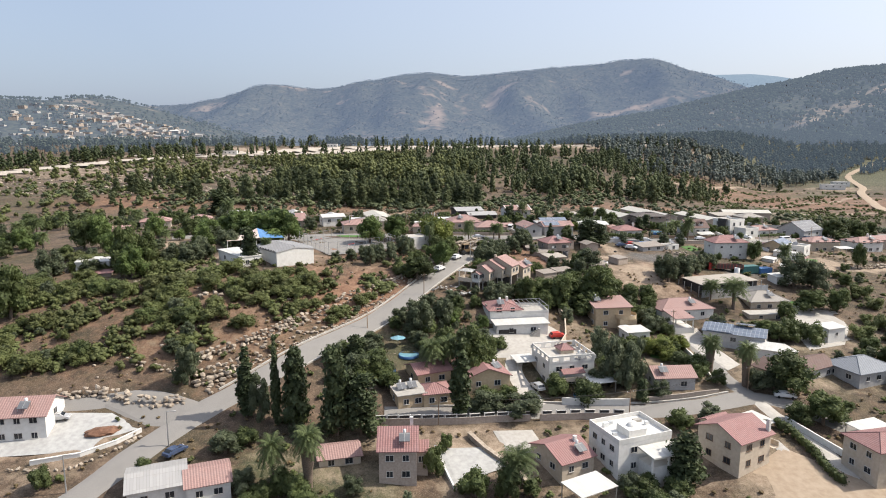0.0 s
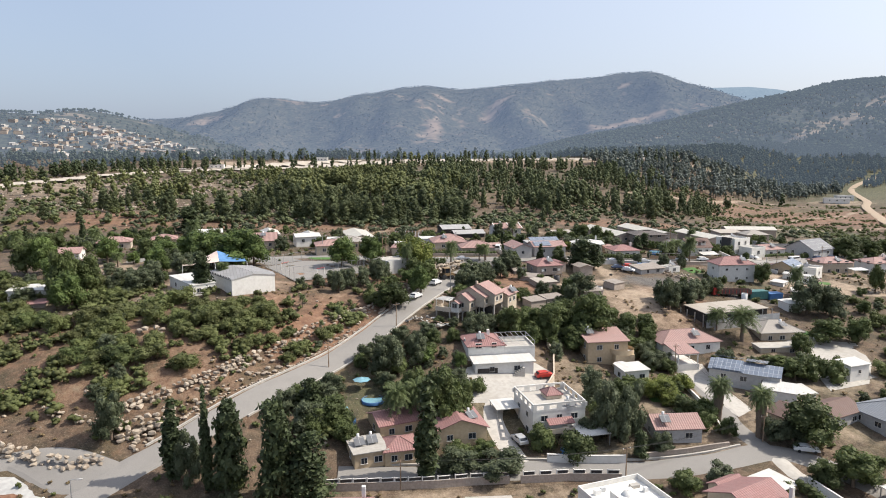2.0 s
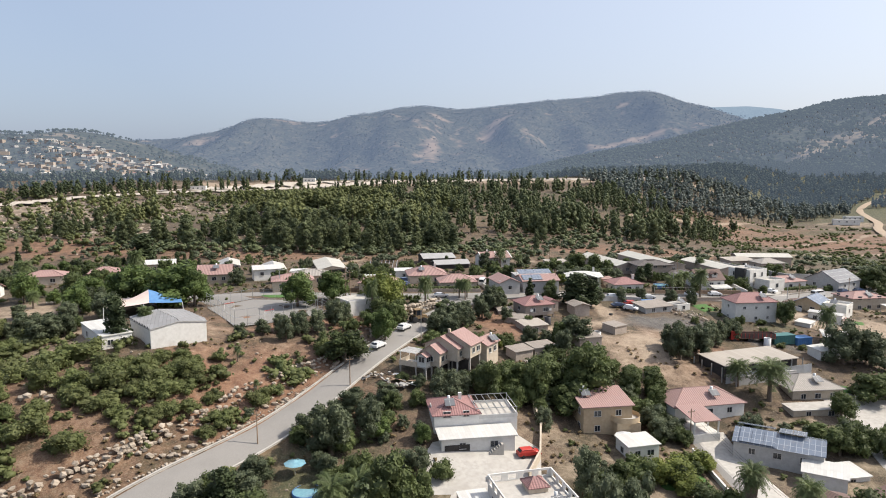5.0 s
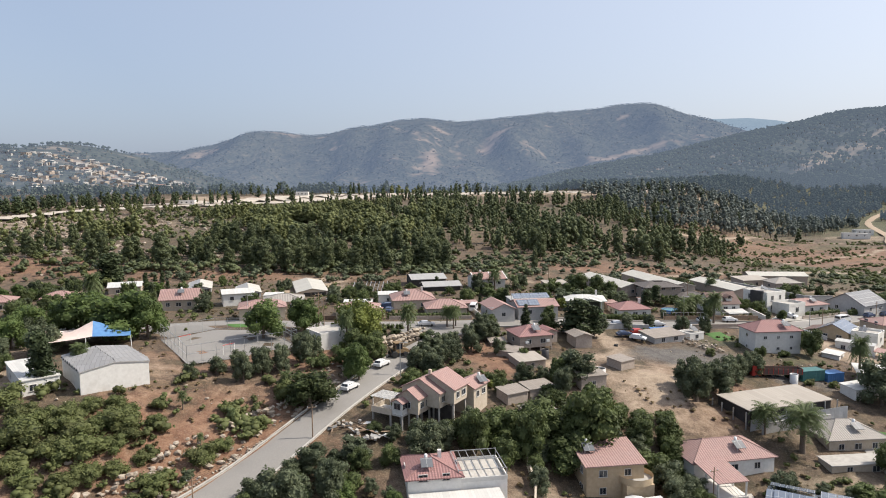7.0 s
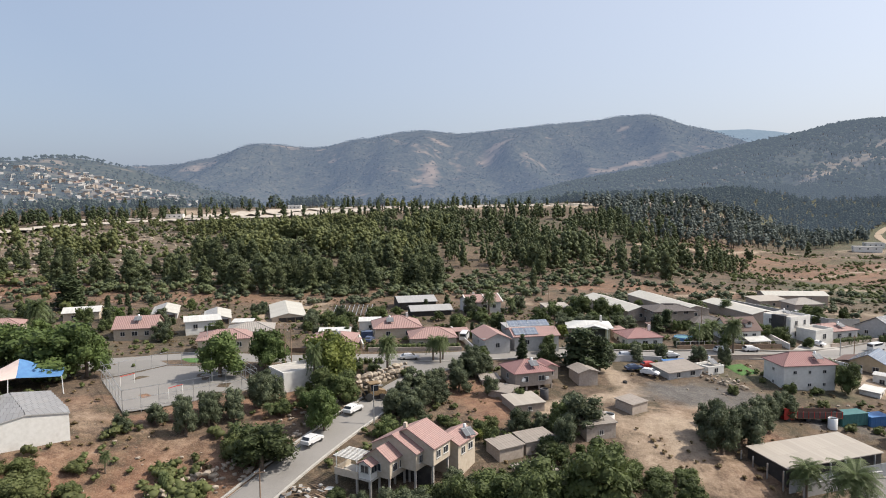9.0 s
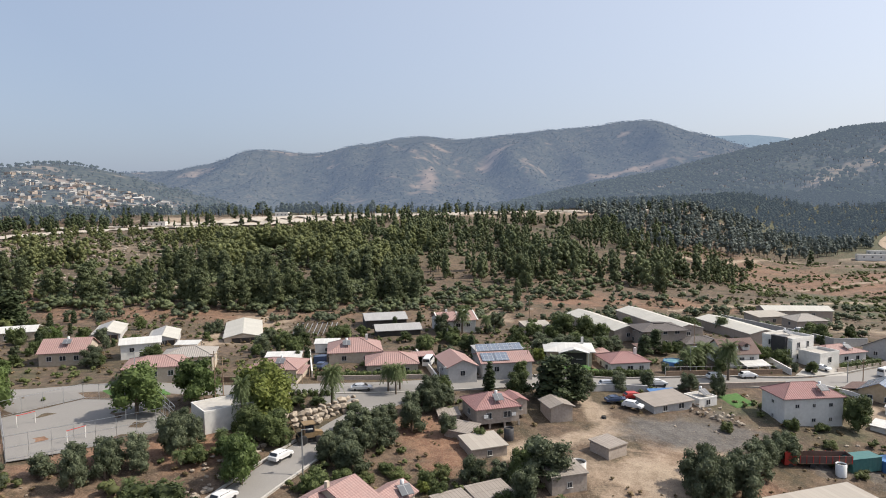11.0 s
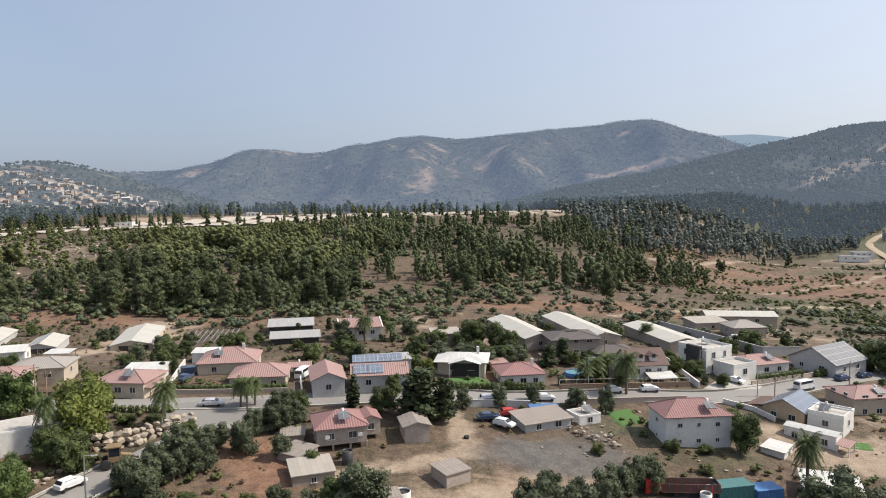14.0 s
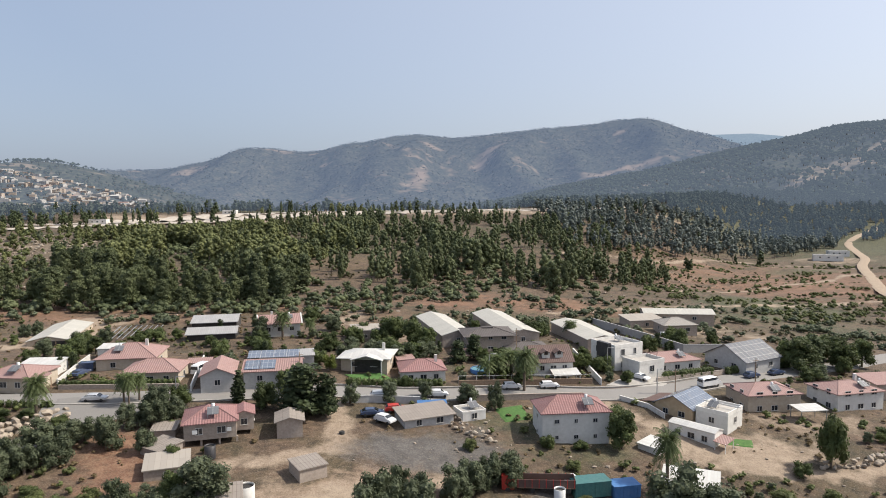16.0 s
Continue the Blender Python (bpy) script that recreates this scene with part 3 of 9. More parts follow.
def bareness(name, x, y):
    """How bare the hillside is, 0 to 1."""
    return np.clip(sum(np.exp(-((x - a) / rx) ** 2 - ((y - b) / ry) ** 2) for a, b, rx, ry in BARE.get(name, ((0, 0, 1, 1),))), 0, 1)


def build_hill(name):
    yc, depth, line, m, _ = HILLS[name]
    xs = np.linspace(line[0][0], line[-1][0], 210)
    ys = np.linspace(yc - 2.3 * depth, yc + 1.3 * depth, 80)
    X, Y = np.meshgrid(xs, ys)
    Z = hill_z(name, X, Y)
    i = np.arange(X.size).reshape(X.shape)
    faces = np.stack([i[:-1, :-1], i[:-1, 1:], i[1:, 1:], i[1:, :-1]], -1).reshape(-1, 4)
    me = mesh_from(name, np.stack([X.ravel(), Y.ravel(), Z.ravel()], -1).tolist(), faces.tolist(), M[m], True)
    attr = me.attributes.new("bare", "FLOAT", "POINT")
    attr.data.foreach_set("value", (bareness(name, X, Y) * 0.66).ravel())
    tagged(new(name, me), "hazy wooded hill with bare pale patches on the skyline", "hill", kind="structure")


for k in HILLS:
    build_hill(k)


# ---------------------------------------------------------------- plants
def lobes_crown(seed, lobes, leaf, count, core=0.72, up=0.3):
    """A crown of many small leaf sprays over a few uneven lobes (x, y, z, radius), as vertices and faces."""
    r = np.random.RandomState(seed)
    verts, faces = [], []
    for (cx, cy, cz, rad) in lobes:                       # dense inner twigs
        n0 = len(verts)
        bm = bmesh.new()
        bmesh.ops.create_icosphere(bm, subdivisions=1, radius=1)
        for v in bm.verts:
            d = v.co.normalized()
            k = rad * core * (1 + 0.35 * noise.noise(d * 2.1 + Vector((cx, cy, cz + seed))))
            verts.append((cx + d.x * k, cy + d.y * k, cz + d.z * k * 0.9))
        faces += [tuple(n0 + v.index for v in f.verts) for f in bm.faces]
        bm.free()
    area = np.array([l[3] ** 2 for l in lobes])
    for l, n in zip(lobes, (area / area.sum() * count).astype(int)):
        d = r.normal(size=(n, 3))
        d /= np.linalg.norm(d, axis=1)[:, None]
        rad = l[3] * (0.80 + 0.30 * r.rand(n) ** 1.4)
        rad *= 1 + 0.22 * np.sin(d[:, 0] * 5 + l[0]) * np.cos(d[:, 2] * 4 + d[:, 1] * 5)
        p = np.array(l[:3]) + d * rad[:, None] * (1, 1, 0.92)
        t1 = np.cross(d + r.normal(size=(n, 3)) * 0.55, (0.3, 0.2, 1.0))
        t1 /= np.linalg.norm(t1, axis=1)[:, None]
        t2 = np.cross(d + r.normal(size=(n, 3)) * 0.5, t1)
        t2 /= np.linalg.norm(t2, axis=1)[:, None] + 1e-9
        s = leaf * (0.6 + 0.8 * r.rand(n))[:, None]
        k = len(verts)
        quad = np.stack([p - t1 * s * 0.5, p - t2 * s * 0.55 + d * s * 0.2, p + t1 * s * 0.5, p + t2 * s * 0.7 + d * s * 0.15], 1).reshape(-1, 3)
        verts += quad.tolist()
        faces += [(k + 4 * i, k + 4 * i + 1, k + 4 * i + 2, k + 4 * i + 3) for i in range(n)]
    return verts, faces


def tapered(path, radii, sides=7):
    verts, faces = [], []
    for k, (q, r) in enumerate(zip(path, radii)):
        for j in range(sides):
            a = 2 * math.pi * j / sides
            verts.append((q[0] + r * math.cos(a), q[1] + r * math.sin(a), q[2]))
        if k:
            for j in range(sides):
                e, f = (k - 1) * sides, k * sides
                faces.append((e + j, e + (j + 1) % sides, f + (j + 1) % sides, f + j))
    return verts, faces


def joined(*pieces):
    verts, faces = [], []
    for v, f in pieces:
        k = len(verts)
        verts += list(v)
        faces += [tuple(i + k for i in g) for g in f]
    return verts, faces


def trunk_mesh(name, seed, height, radius, limbs=4, lean=0.06, spread=0.35):
    r = random.Random(seed)
    top = (r.uniform(-lean, lean) * height, r.uniform(-lean, lean) * height, height)
    bits = [tapered([(0, 0, -0.15), (top[0] * 0.3, top[1] * 0.3, height * 0.4), top], [radius * 1.25, radius * 0.85, radius * 0.35])]
    for k in range(limbs):
        a, s = 2 * math.pi * k / max(1, limbs) + r.random(), r.uniform(0.4, 0.7)
        q = Vector(top) * s
        e = q + Vector((math.cos(a) * spread, math.sin(a) * spread, 0.3)) * height
        bits.append(tapered([q, (q + e) / 2 + Vector((0, 0, 0.05 * height)), e], [radius * 0.5, radius * 0.35, radius * 0.12], 5))
    return mesh_from(name, *joined(*bits), M["bark"], True)


PLANTS = {}


def plant_kind(key, name, label, category, leaf_mat, variants):
    """variants: pairs of a trunk mesh and crown data, each of unit height."""
    made = []
    for trunk, (v, f) in variants:
        made.append((trunk, mesh_from("crown", v, f, M[leaf_mat])))
    PLANTS[key] = (name, label, category, made)


def random_lobes(seed, n, width, low, high, size, bias=0.0):
    r = random.Random(seed)
    out = [(0, 0, (low + high) / 2, size * 1.1)]
    for k in range(n):
        a, z = 2.4 * k + r.random(), low + (high - low) * (k + 0.5) / n
        taper = 1 - bias * (z - low) / (high - low)
        d = width * taper * r.uniform(0.55, 1.0)
        out.append((d * math.cos(a), d * math.sin(a), z, size * r.uniform(0.7, 1.1) * (0.6 + 0.4 * taper)))
    return out


plant_kind("broad", "broadleaf_tree", "broad green leafy tree with a rounded uneven crown", "tree", "leaf_broad",
           [(trunk_mesh("trunk", s, 0.6, 0.035), lobes_crown(s, random_lobes(s, 12, 0.34, 0.22, 0.84, 0.21, 0.35), 0.042, 3200, 0.84)) for s in (1, 2, 3, 4)])
plant_kind("lush", "broadleaf_tree", "lush mid-green leafy tree with a wide crown", "tree", "leaf_lush",
           [(trunk_mesh("trunk", s, 0.6, 0.035), lobes_crown(s, random_lobes(s, 12, 0.36, 0.24, 0.82, 0.21, 0.3), 0.042, 3200, 0.84)) for s in (5, 6)])
plant_kind("bright", "broadleaf_tree", "bright yellow-green leafy tree with a dense crown", "tree", "leaf_bright",
           [(trunk_mesh("trunk", s, 0.6, 0.035), lobes_crown(s, random_lobes(s, 11, 0.33, 0.25, 0.82, 0.22, 0.3), 0.046, 2800)) for s in (11, 12)])
plant_kind("olive", "olive_tree", "grey-green olive tree with a loose rounded crown", "tree", "leaf_olive",
           [(trunk_mesh("trunk", s, 0.55, 0.05, 4, 0.1), lobes_crown(s, random_lobes(s, 13, 0.38, 0.14, 0.84, 0.19, 0.35), 0.040, 3200, 0.8)) for s in (21, 22, 23, 24)])
plant_kind("cypress", "cypress_tree", "tall slim dark green cypress tree", "tree", "leaf_dark",
           [(trunk_mesh("trunk", s, 0.7, 0.014, 0), lobes_crown(s, [(random.Random(s * 9 + k).uniform(-0.015, 0.015), random.Random(s * 7 + k).uniform(-0.015, 0.015), 0.07 + 0.083 * k, 0.085 * (1.0 - 0.07 * abs(k - 3.5) ** 1.2)) for k in range(11)] + [(0, 0, 0.96, 0.03)], 0.035, 1500, 0.8)) for s in (31, 32)])
plant_kind("dark", "conifer_tree", "tall dense dark green conifer", "tree", "leaf_dark",
           [(trunk_mesh("trunk", s, 0.8, 0.025, 3, 0.04, 0.15), lobes_crown(s, random_lobes(s, 14, 0.14, 0.14, 0.9, 0.14, 0.5) + [(0, 0, 0.93, 0.07)], 0.045, 1700, 0.72)) for s in (35, 36)])
plant_kind("pine", "pine_tree", "dark green pine tree with an uneven crown on a thin trunk", "tree", "leaf_pine",
           [(trunk_mesh("trunk", s, 0.8, 0.02, 3, 0.05, 0.16), lobes_crown(s, random_lobes(s, 13, 0.19, 0.16, 0.9, 0.13, 0.6) + [(0, 0, 0.93, 0.08)], 0.036, 2400, 0.8)) for s in (41, 42, 43, 44, 45)])
plant_kind("shrub", "shrub", "scrubby olive-green bush on dry ground", "bush", "leaf_shrub",
           [(trunk_mesh("trunk", s, 0.5, 0.03, 5, 0.1, 0.4), lobes_crown(s, random_lobes(s, 9, 0.5, 0.15, 0.7, 0.28, 0.25), 0.058, 1700, 0.8)) for s in (51, 52, 53, 54)])
plant_kind("bush", "garden_bush", "dense green garden bush", "bush", "leaf_broad",
           [(trunk_mesh("trunk", s, 0.5, 0.03, 5, 0.1, 0.4), lobes_crown(s, random_lobes(s, 9, 0.46, 0.2, 0.72, 0.28, 0.25), 0.056, 1900, 0.84)) for s in (61, 62)])


def palm_crown(seed, fronds=56, length=0.44):
    """Arching fronds, each a spine with drooping leaflets on both sides."""
    r = random.Random(seed)
    verts, faces = [], []
    for k in range(fronds):
        a, rise = 2.4 * k, 1.25 - 1.75 * (k / fronds)
        out, side = Vector((math.cos(a), math.sin(a), 0)), Vector((-math.sin(a), math.cos(a), 0))
        L = length * r.uniform(0.85, 1.1)
        spine = [Vector((0, 0, 0.92)) + out * L * s * (1.0 - 0.25 * abs(rise) * 0.6) + Vector((0, 0, L * (rise * s - 0.72 * s * s))) for s in (0, 0.2, 0.4, 0.6, 0.8, 1.0)]
        for u in range(5):
            p, q = spine[u], spine[u + 1]
            reach = L * 0.30 * (0.75, 1.1, 1.1, 0.9, 0.55)[u]
            for sgn in (-1, 1):
                for c in range(4):
                    a0, a1 = p.lerp(q, c / 4), p.lerp(q, (c + 0.85) / 4)
                    tip = p.lerp(q, min(1, (c + 1.6) / 4)) + side * sgn * reach - Vector((0, 0, reach * 0.45))
                    n = len(verts)
                    verts += [tuple(a0), tuple(a1), tuple(tip)]
                    faces.append((n, n + 1, n + 2))
    return verts, faces


plant_kind("palm", "palm_tree", "date palm with a thick trunk and arching fronds", "palm tree", "leaf_palm",
           [(mesh_from("trunk", *tapered([(0, 0, -0.1), (0.01, 0, 0.3), (0, 0.01, 0.62), (0, 0, 0.93)], [0.055, 0.045, 0.042, 0.065], 9), M["bark"], True), palm_crown(s)) for s in (71, 72)])
plant_kind("fanpalm", "fan_palm", "fan palm with a stout shaggy trunk", "palm tree", "leaf_palm",
           [(mesh_from("trunk", *tapered([(0, 0, -0.1), (0.01, 0, 0.25), (0, 0.01, 0.5), (0, 0, 0.9)], [0.07, 0.075, 0.105, 0.13], 10), M["bark"], True), palm_crown(73, 60, 0.3))])

PLANT_COUNT = [0]


def plant(key, x, y, h, width=None, z=None, group=""):
    """One tree or bush of height h metres, and of that crown width as a share of the usual one."""
    name, label, category, made = PLANTS[key]
    PLANT_COUNT[0] += 1
    k = PLANT_COUNT[0]
    trunk, crown = made[k % len(made)]
    root = new(name)
    root.empty_display_size = 0.2
    w = h * (width or 1.0)
    root.matrix_basis = pose(x, y, gz(x, y) - 0.1 if z is None else z, 0, 0, (k * 137.5) % 360) @ Matrix.Diagonal((w, w, h, 1))
    for part_name, me in (("trunk", trunk), ("crown", crown)):
        o = new(part_name, me)
        o.parent = root
    return tagged(root, label, category, group)


# ---------------------------------------------------------------- buildings
def part(name, me_or_bm, material, parent, label="", at=None):
    """A mesh part under a thing or a part."""
    if isinstance(me_or_bm, bmesh.types.BMesh):
        me = bpy.data.meshes.new(name)
        me_or_bm.to_mesh(me)
        me_or_bm.free()
        me.materials.append(M[material])
    else:
        me = me_or_bm
    o = new(name, me)
    o.parent = parent
    if at is not None:
        o.matrix_basis = at
    if label:
        tagged(o, label)
    return o


def add_box(bm, x0, x1, y0, y1, z0, z1, bevel=0.0):
    v = [bm.verts.new((x, y, z)) for z in (z0, z1) for x, y in ((x0, y0), (x1, y0), (x1, y1), (x0, y1))]
    for f in ((0, 3, 2, 1), (4, 5, 6, 7), (0, 1, 5, 4), (1, 2, 6, 5), (2, 3, 7, 6), (3, 0, 4, 7)):
        bm.faces.new([v[i] for i in f])
    return bm


def box(*args):
    return add_box(bmesh.new(), *args)


def slabs(polys, thick=0.16):
    """Roof planes with thickness; UV in metres, u level along the slope's foot."""
    bm = bmesh.new()
    uv = bm.loops.layers.uv.new("UVMap")
    for poly in polys:
        pts = [Vector(p) for p in poly]
        top = [bm.verts.new(p) for p in pts]
        low = [bm.verts.new(p - Vector((0, 0, thick))) for p in pts]
        f = bm.faces.new(top)
        f.normal_update()
        n = f.normal if f.normal.z >= 0 else -f.normal
        u = Vector((0, 0, 1)).cross(n)
        u = u.normalized() if u.length > 1e-4 else Vector((1, 0, 0))
        v = n.cross(u)
        fs = [f, bm.faces.new(low[::-1])]
        for i in range(len(pts)):
            j = (i + 1) % len(pts)
            fs.append(bm.faces.new((top[i], low[i], low[j], top[j])))
        for g in fs:
            for l in g.loops:
                l[uv].uv = (l.vert.co.dot(u), l.vert.co.dot(v))
    bmesh.ops.recalc_face_normals(bm, faces=bm.faces)
    return bm


WINDOW_MESHES = {}


def window_meshes(w, h, m):
    key = (round(w, 2), round(h, 2), m)
    if key not in WINDOW_MESHES:
        bm = bmesh.new()
        for a in ((-w / 2, w / 2, -0.07, 0.05, h - 0.08, h), (-w / 2 - 0.08, w / 2 + 0.08, -0.16, 0.05, -0.08, 0), (-w / 2, -w / 2 + 0.08, -0.07, 0.05, 0, h - 0.08), (w / 2 - 0.08, w / 2, -0.07, 0.05, 0, h - 0.08), (-0.03, 0.03, -0.06, 0.03, 0, h - 0.08)):
            add_box(bm, *a)
        fr = bpy.data.meshes.new("window")
        bm.to_mesh(fr)
        bm.free()
        fr.materials.append(M[m])
        bm = box(-w / 2 + 0.08, w / 2 - 0.08, -0.03, 0.02, 0, h - 0.08)
        pn = bpy.data.meshes.new("pane")
        bm.to_mesh(pn)
        bm.free()
        pn.materials.append(M["glass"])
        WINDOW_MESHES[key] = (fr, pn)
    return WINDOW_MESHES[key]


def window(parent, w, d, side, s, z, ww=1.2, wh=1.2, m="frame", name="window"):
    """A window on a side of a w by d block (f front, b back, l left, r right), s metres along it from the middle."""
    at = {"f": pose(s, -d / 2, z), "b": pose(-s, d / 2, z, 0, 0, 180), "l": pose(-w / 2, -s, z, 0, 0, -90), "r": pose(w / 2, s, z, 0, 0, 90)}[side]
    fr, pn = window_meshes(ww, wh, m)
    o = part(name, fr, m, parent, at=at)
    part("pane", pn, "glass", o)
    return o


def heater(parent, x, y, z, turn=0.0, tilt=0.0, upright=True):
    """A solar water heater: white tank and a tilted dark collector."""
    o = new("water_heater")
    o.parent, o.matrix_basis = parent, pose(x, y, z, 0, 0, turn)
    tagged(o, "white solar water heater with a tilted glass collector")
    if upright:
        v, f = tapered([(0, 0, 0.2), (0, 0, 0.22), (0, 0, 1.55), (0, 0, 1.6)], [0.02, 0.28, 0.28, 0.02], 10)
    else:
        v, f = tapered([(0, 0, -0.6), (0, 0, -0.58), (0, 0, 0.58), (0, 0, 0.6)], [0.02, 0.25, 0.25, 0.02], 10)
        v = [(c, a, 1.1 + b) for a, b, c in v]
    part("tank", mesh_from("tank", v, f, M["tank"], True), "tank", o)
    part("collector", slabs([[(-0.95, -2.0, 0.25), (0.95, -2.0, 0.25), (0.95, -0.3, 1.1), (-0.95, -0.3, 1.1)]], 0.08), "collector", o)
    for sx in (-0.85, 0.85):
        part("leg", box(sx - 0.03, sx + 0.03, -0.4, -0.34, -0.3, 1.0), "metal", o)
        part("leg", box(sx - 0.03, sx + 0.03, -1.95, -1.89, -0.3, 0.22), "metal", o)
    return o


def roof_polys(kind, w, d, z, rise, over):
    a, b = w / 2 + over, d / 2 + over
    if kind == "hip":
        if w >= d:
            r = max(0.3, a - b * 0.95)
            p, q = (-r, 0, z + rise), (r, 0, z + rise)
            return [[(-a, -b, z), (a, -b, z), q, p], [(a, b, z), (-a, b, z), p, q], [(a, -b, z), (a, b, z), q], [(-a, b, z), (-a, -b, z), p]]
        r = max(0.3, b - a * 0.95)
        p, q = (0, -r, z + rise), (0, r, z + rise)
        return [[(-a, -b, z), (a, -b, z), p], [(a, b, z), (-a, b, z), q], [(a, -b, z), (a, b, z), q, p], [(-a, b, z), (-a, -b, z), p, q]]
    if kind == "gable":        # ridge along x
        return [[(-a, -b, z), (a, -b, z), (a, 0, z + rise), (-a, 0, z + rise)], [(a, b, z), (-a, b, z), (-a, 0, z + rise), (a, 0, z + rise)]]
    if kind == "gable_y":      # ridge along y
        return [[(a, -b, z), (a, b, z), (0, b, z + rise), (0, -b, z + rise)], [(-a, b, z), (-a, -b, z), (0, -b, z + rise), (0, b, z + rise)]]
    return [[(-a, -b, z), (a, -b, z), (a, b, z + rise), (-a, b, z + rise)]]   # shed: rises to the back


def block(root, x, y, rot, w, d, z0, z1, wall="white", roof="hip", tile="red_tiles", rise=1.5, over=0.45, wins=(2, 1, 1), storeys=1, win_mat="frame", win_size=(1.2, 1.15), door=""):
    """One block of a building under its root, in the root's own frame: walls, roof, windows, door."""
    h = z1 - z0
    at = pose(x, y, z0, 0, 0, rot)
    body = new("wall")
    bm = box(-w / 2, w / 2, -d / 2, d / 2, 0, h)
    if roof in ("gable", "gable_y"):
        pts = [(-w / 2, -d / 2, h), (-w / 2, d / 2, h), (-w / 2, 0, h + rise * 0.93), (w / 2, -d / 2, h), (w / 2, d / 2, h), (w / 2, 0, h + rise * 0.93)]
        if roof == "gable_y":
            pts = [(-w / 2, -d / 2, h), (w / 2, -d / 2, h), (0, -d / 2, h + rise * 0.93), (-w / 2, d / 2, h), (w / 2, d / 2, h), (0, d / 2, h + rise * 0.93)]
        v = [bm.verts.new(p) for p in pts]
        for f in ((0, 2, 1), (3, 4, 5), (0, 3, 5, 2), (1, 2, 5, 4), (0, 1, 4, 3)):
            bm.faces.new([v[i] for i in f])
        bmesh.ops.recalc_face_normals(bm, faces=bm.faces)
    if roof == "shed":
        v = [bm.verts.new(p) for p in ((-w / 2, -d / 2, h), (w / 2, -d / 2, h), (w / 2, d / 2, h), (-w / 2, d / 2, h), (w / 2, d / 2, h + rise * 0.9), (-w / 2, d / 2, h + rise * 0.9))]
        for f in ((0, 1, 4, 5), (1, 2, 4), (0, 5, 3), (2, 3, 5, 4)):
            bm.faces.new([v[i] for i in f])
        bmesh.ops.recalc_face_normals(bm, faces=bm.faces)
    body = part("wall", bm, wall, root, at=at)
    if roof == "flat":
        bm = bmesh.new()
        for a in ((-w / 2 - 0.04, w / 2 + 0.04, -d / 2 - 0.04, -d / 2 + 0.16), (-w / 2 - 0.04, w / 2 + 0.04, d / 2 - 0.16, d / 2 + 0.04), (-w / 2 - 0.04, -w / 2 + 0.16, -d / 2 + 0.16, d / 2 - 0.16), (w / 2 - 0.16, w / 2 + 0.04, -d / 2 + 0.16, d / 2 - 0.16)):
            add_box(bm, *a, h - 0.1, h + rise)
        part("parapet", bm, wall, root, at=at)
        part("roof", slabs([[(-w / 2 + 0.16, -d / 2 + 0.16, h + 0.06), (w / 2 - 0.16, -d / 2 + 0.16, h + 0.06), (w / 2 - 0.16, d / 2 - 0.16, h + 0.06), (-w / 2 + 0.16, d / 2 - 0.16, h + 0.06)]], 0.05), tile, root, at=at)
    elif roof == "slab":
        part("roof", slabs(roof_polys("shed", w, d, h + 0.12, 0.05 + (rise if rise < 0.5 else 0), over), 0.16), tile, root, at=at)
    else:
        part("roof", slabs(roof_polys(roof, w, d, h + 0.1 - over * rise / (d / 2 + over) * 0.6, rise, over)), tile, root, at=at)
        if roof == "hip" and tile.endswith("tiles"):
            bm = bmesh.new()
            polys = roof_polys("hip", w, d, h + 0.1 - over * rise / (d / 2 + over) * 0.6, rise, over)
            for q in polys:
                for i in range(len(q)):
                    a, b = Vector(q[i]), Vector(q[(i + 1) % len(q)])
                    if max(a.z, b.z) > h + rise * 0.6 and (b - a).length > 0.7 and tuple(a) < tuple(b):
                        n = (b - a).cross(Vector((0, 0, 1))).normalized() * 0.11
                        vs = [bm.verts.new(p) for p in (a - n, a + n, b + n, b - n)] + [bm.verts.new(p + Vector((0, 0, 0.12))) for p in (a, b)]
                        for f in ((0, 3, 5, 4), (1, 4, 5, 2), (0, 4, 1), (3, 2, 5)):
                            bm.faces.new([vs[i] for i in f])
            part("ridge_cap", bm, tile, root, at=at)
    hs = h - (z_floor := max(0.0, h - 3.0 * storeys))
    for side, n in zip("flr", wins):
        span = w if side == "f" else d
        for st in range(storeys):
            for k in range(n):
                s = (k + 0.5) / n * span - span / 2
                window(body, w, d, side, s * 0.86, z_floor + st * 3.0 + 1.0, win_size[0] * (1.0 + 0.25 * ((k + st) % 2)), win_size[1], win_mat)
    if door:
        window(body, w, d, door, 0.28 * (w if door == "f" else d) * (0.5 if n else 1), z_floor + 0.05, 1.0, 2.05, "brown", "door")
    return body


def house(label, x, y, rot, eave, w, d, name="house", category="house", group="", base=None, sink=0.5, **kw):
    """A building of one block; its eaves stand at that height, its walls go down into the ground. Returns its root and foot."""
    c, s = math.cos(radians(rot)), math.sin(radians(rot))
    foot = min(gz(x + c * a - s * b, y + s * a + c * b) for a in (-w / 2, w / 2) for b in (-d / 2, d / 2)) - sink if base is None else base
    foot = min(foot, eave - 2.4)
    root = new(name)
    root.matrix_basis = pose(x, y, foot, 0, 0, rot)
    root.empty_display_size = 1
    block(root, 0, 0, 0, w, d, 0, eave - foot, **kw)
    tagged(root, label, category, group)
    return root, foot


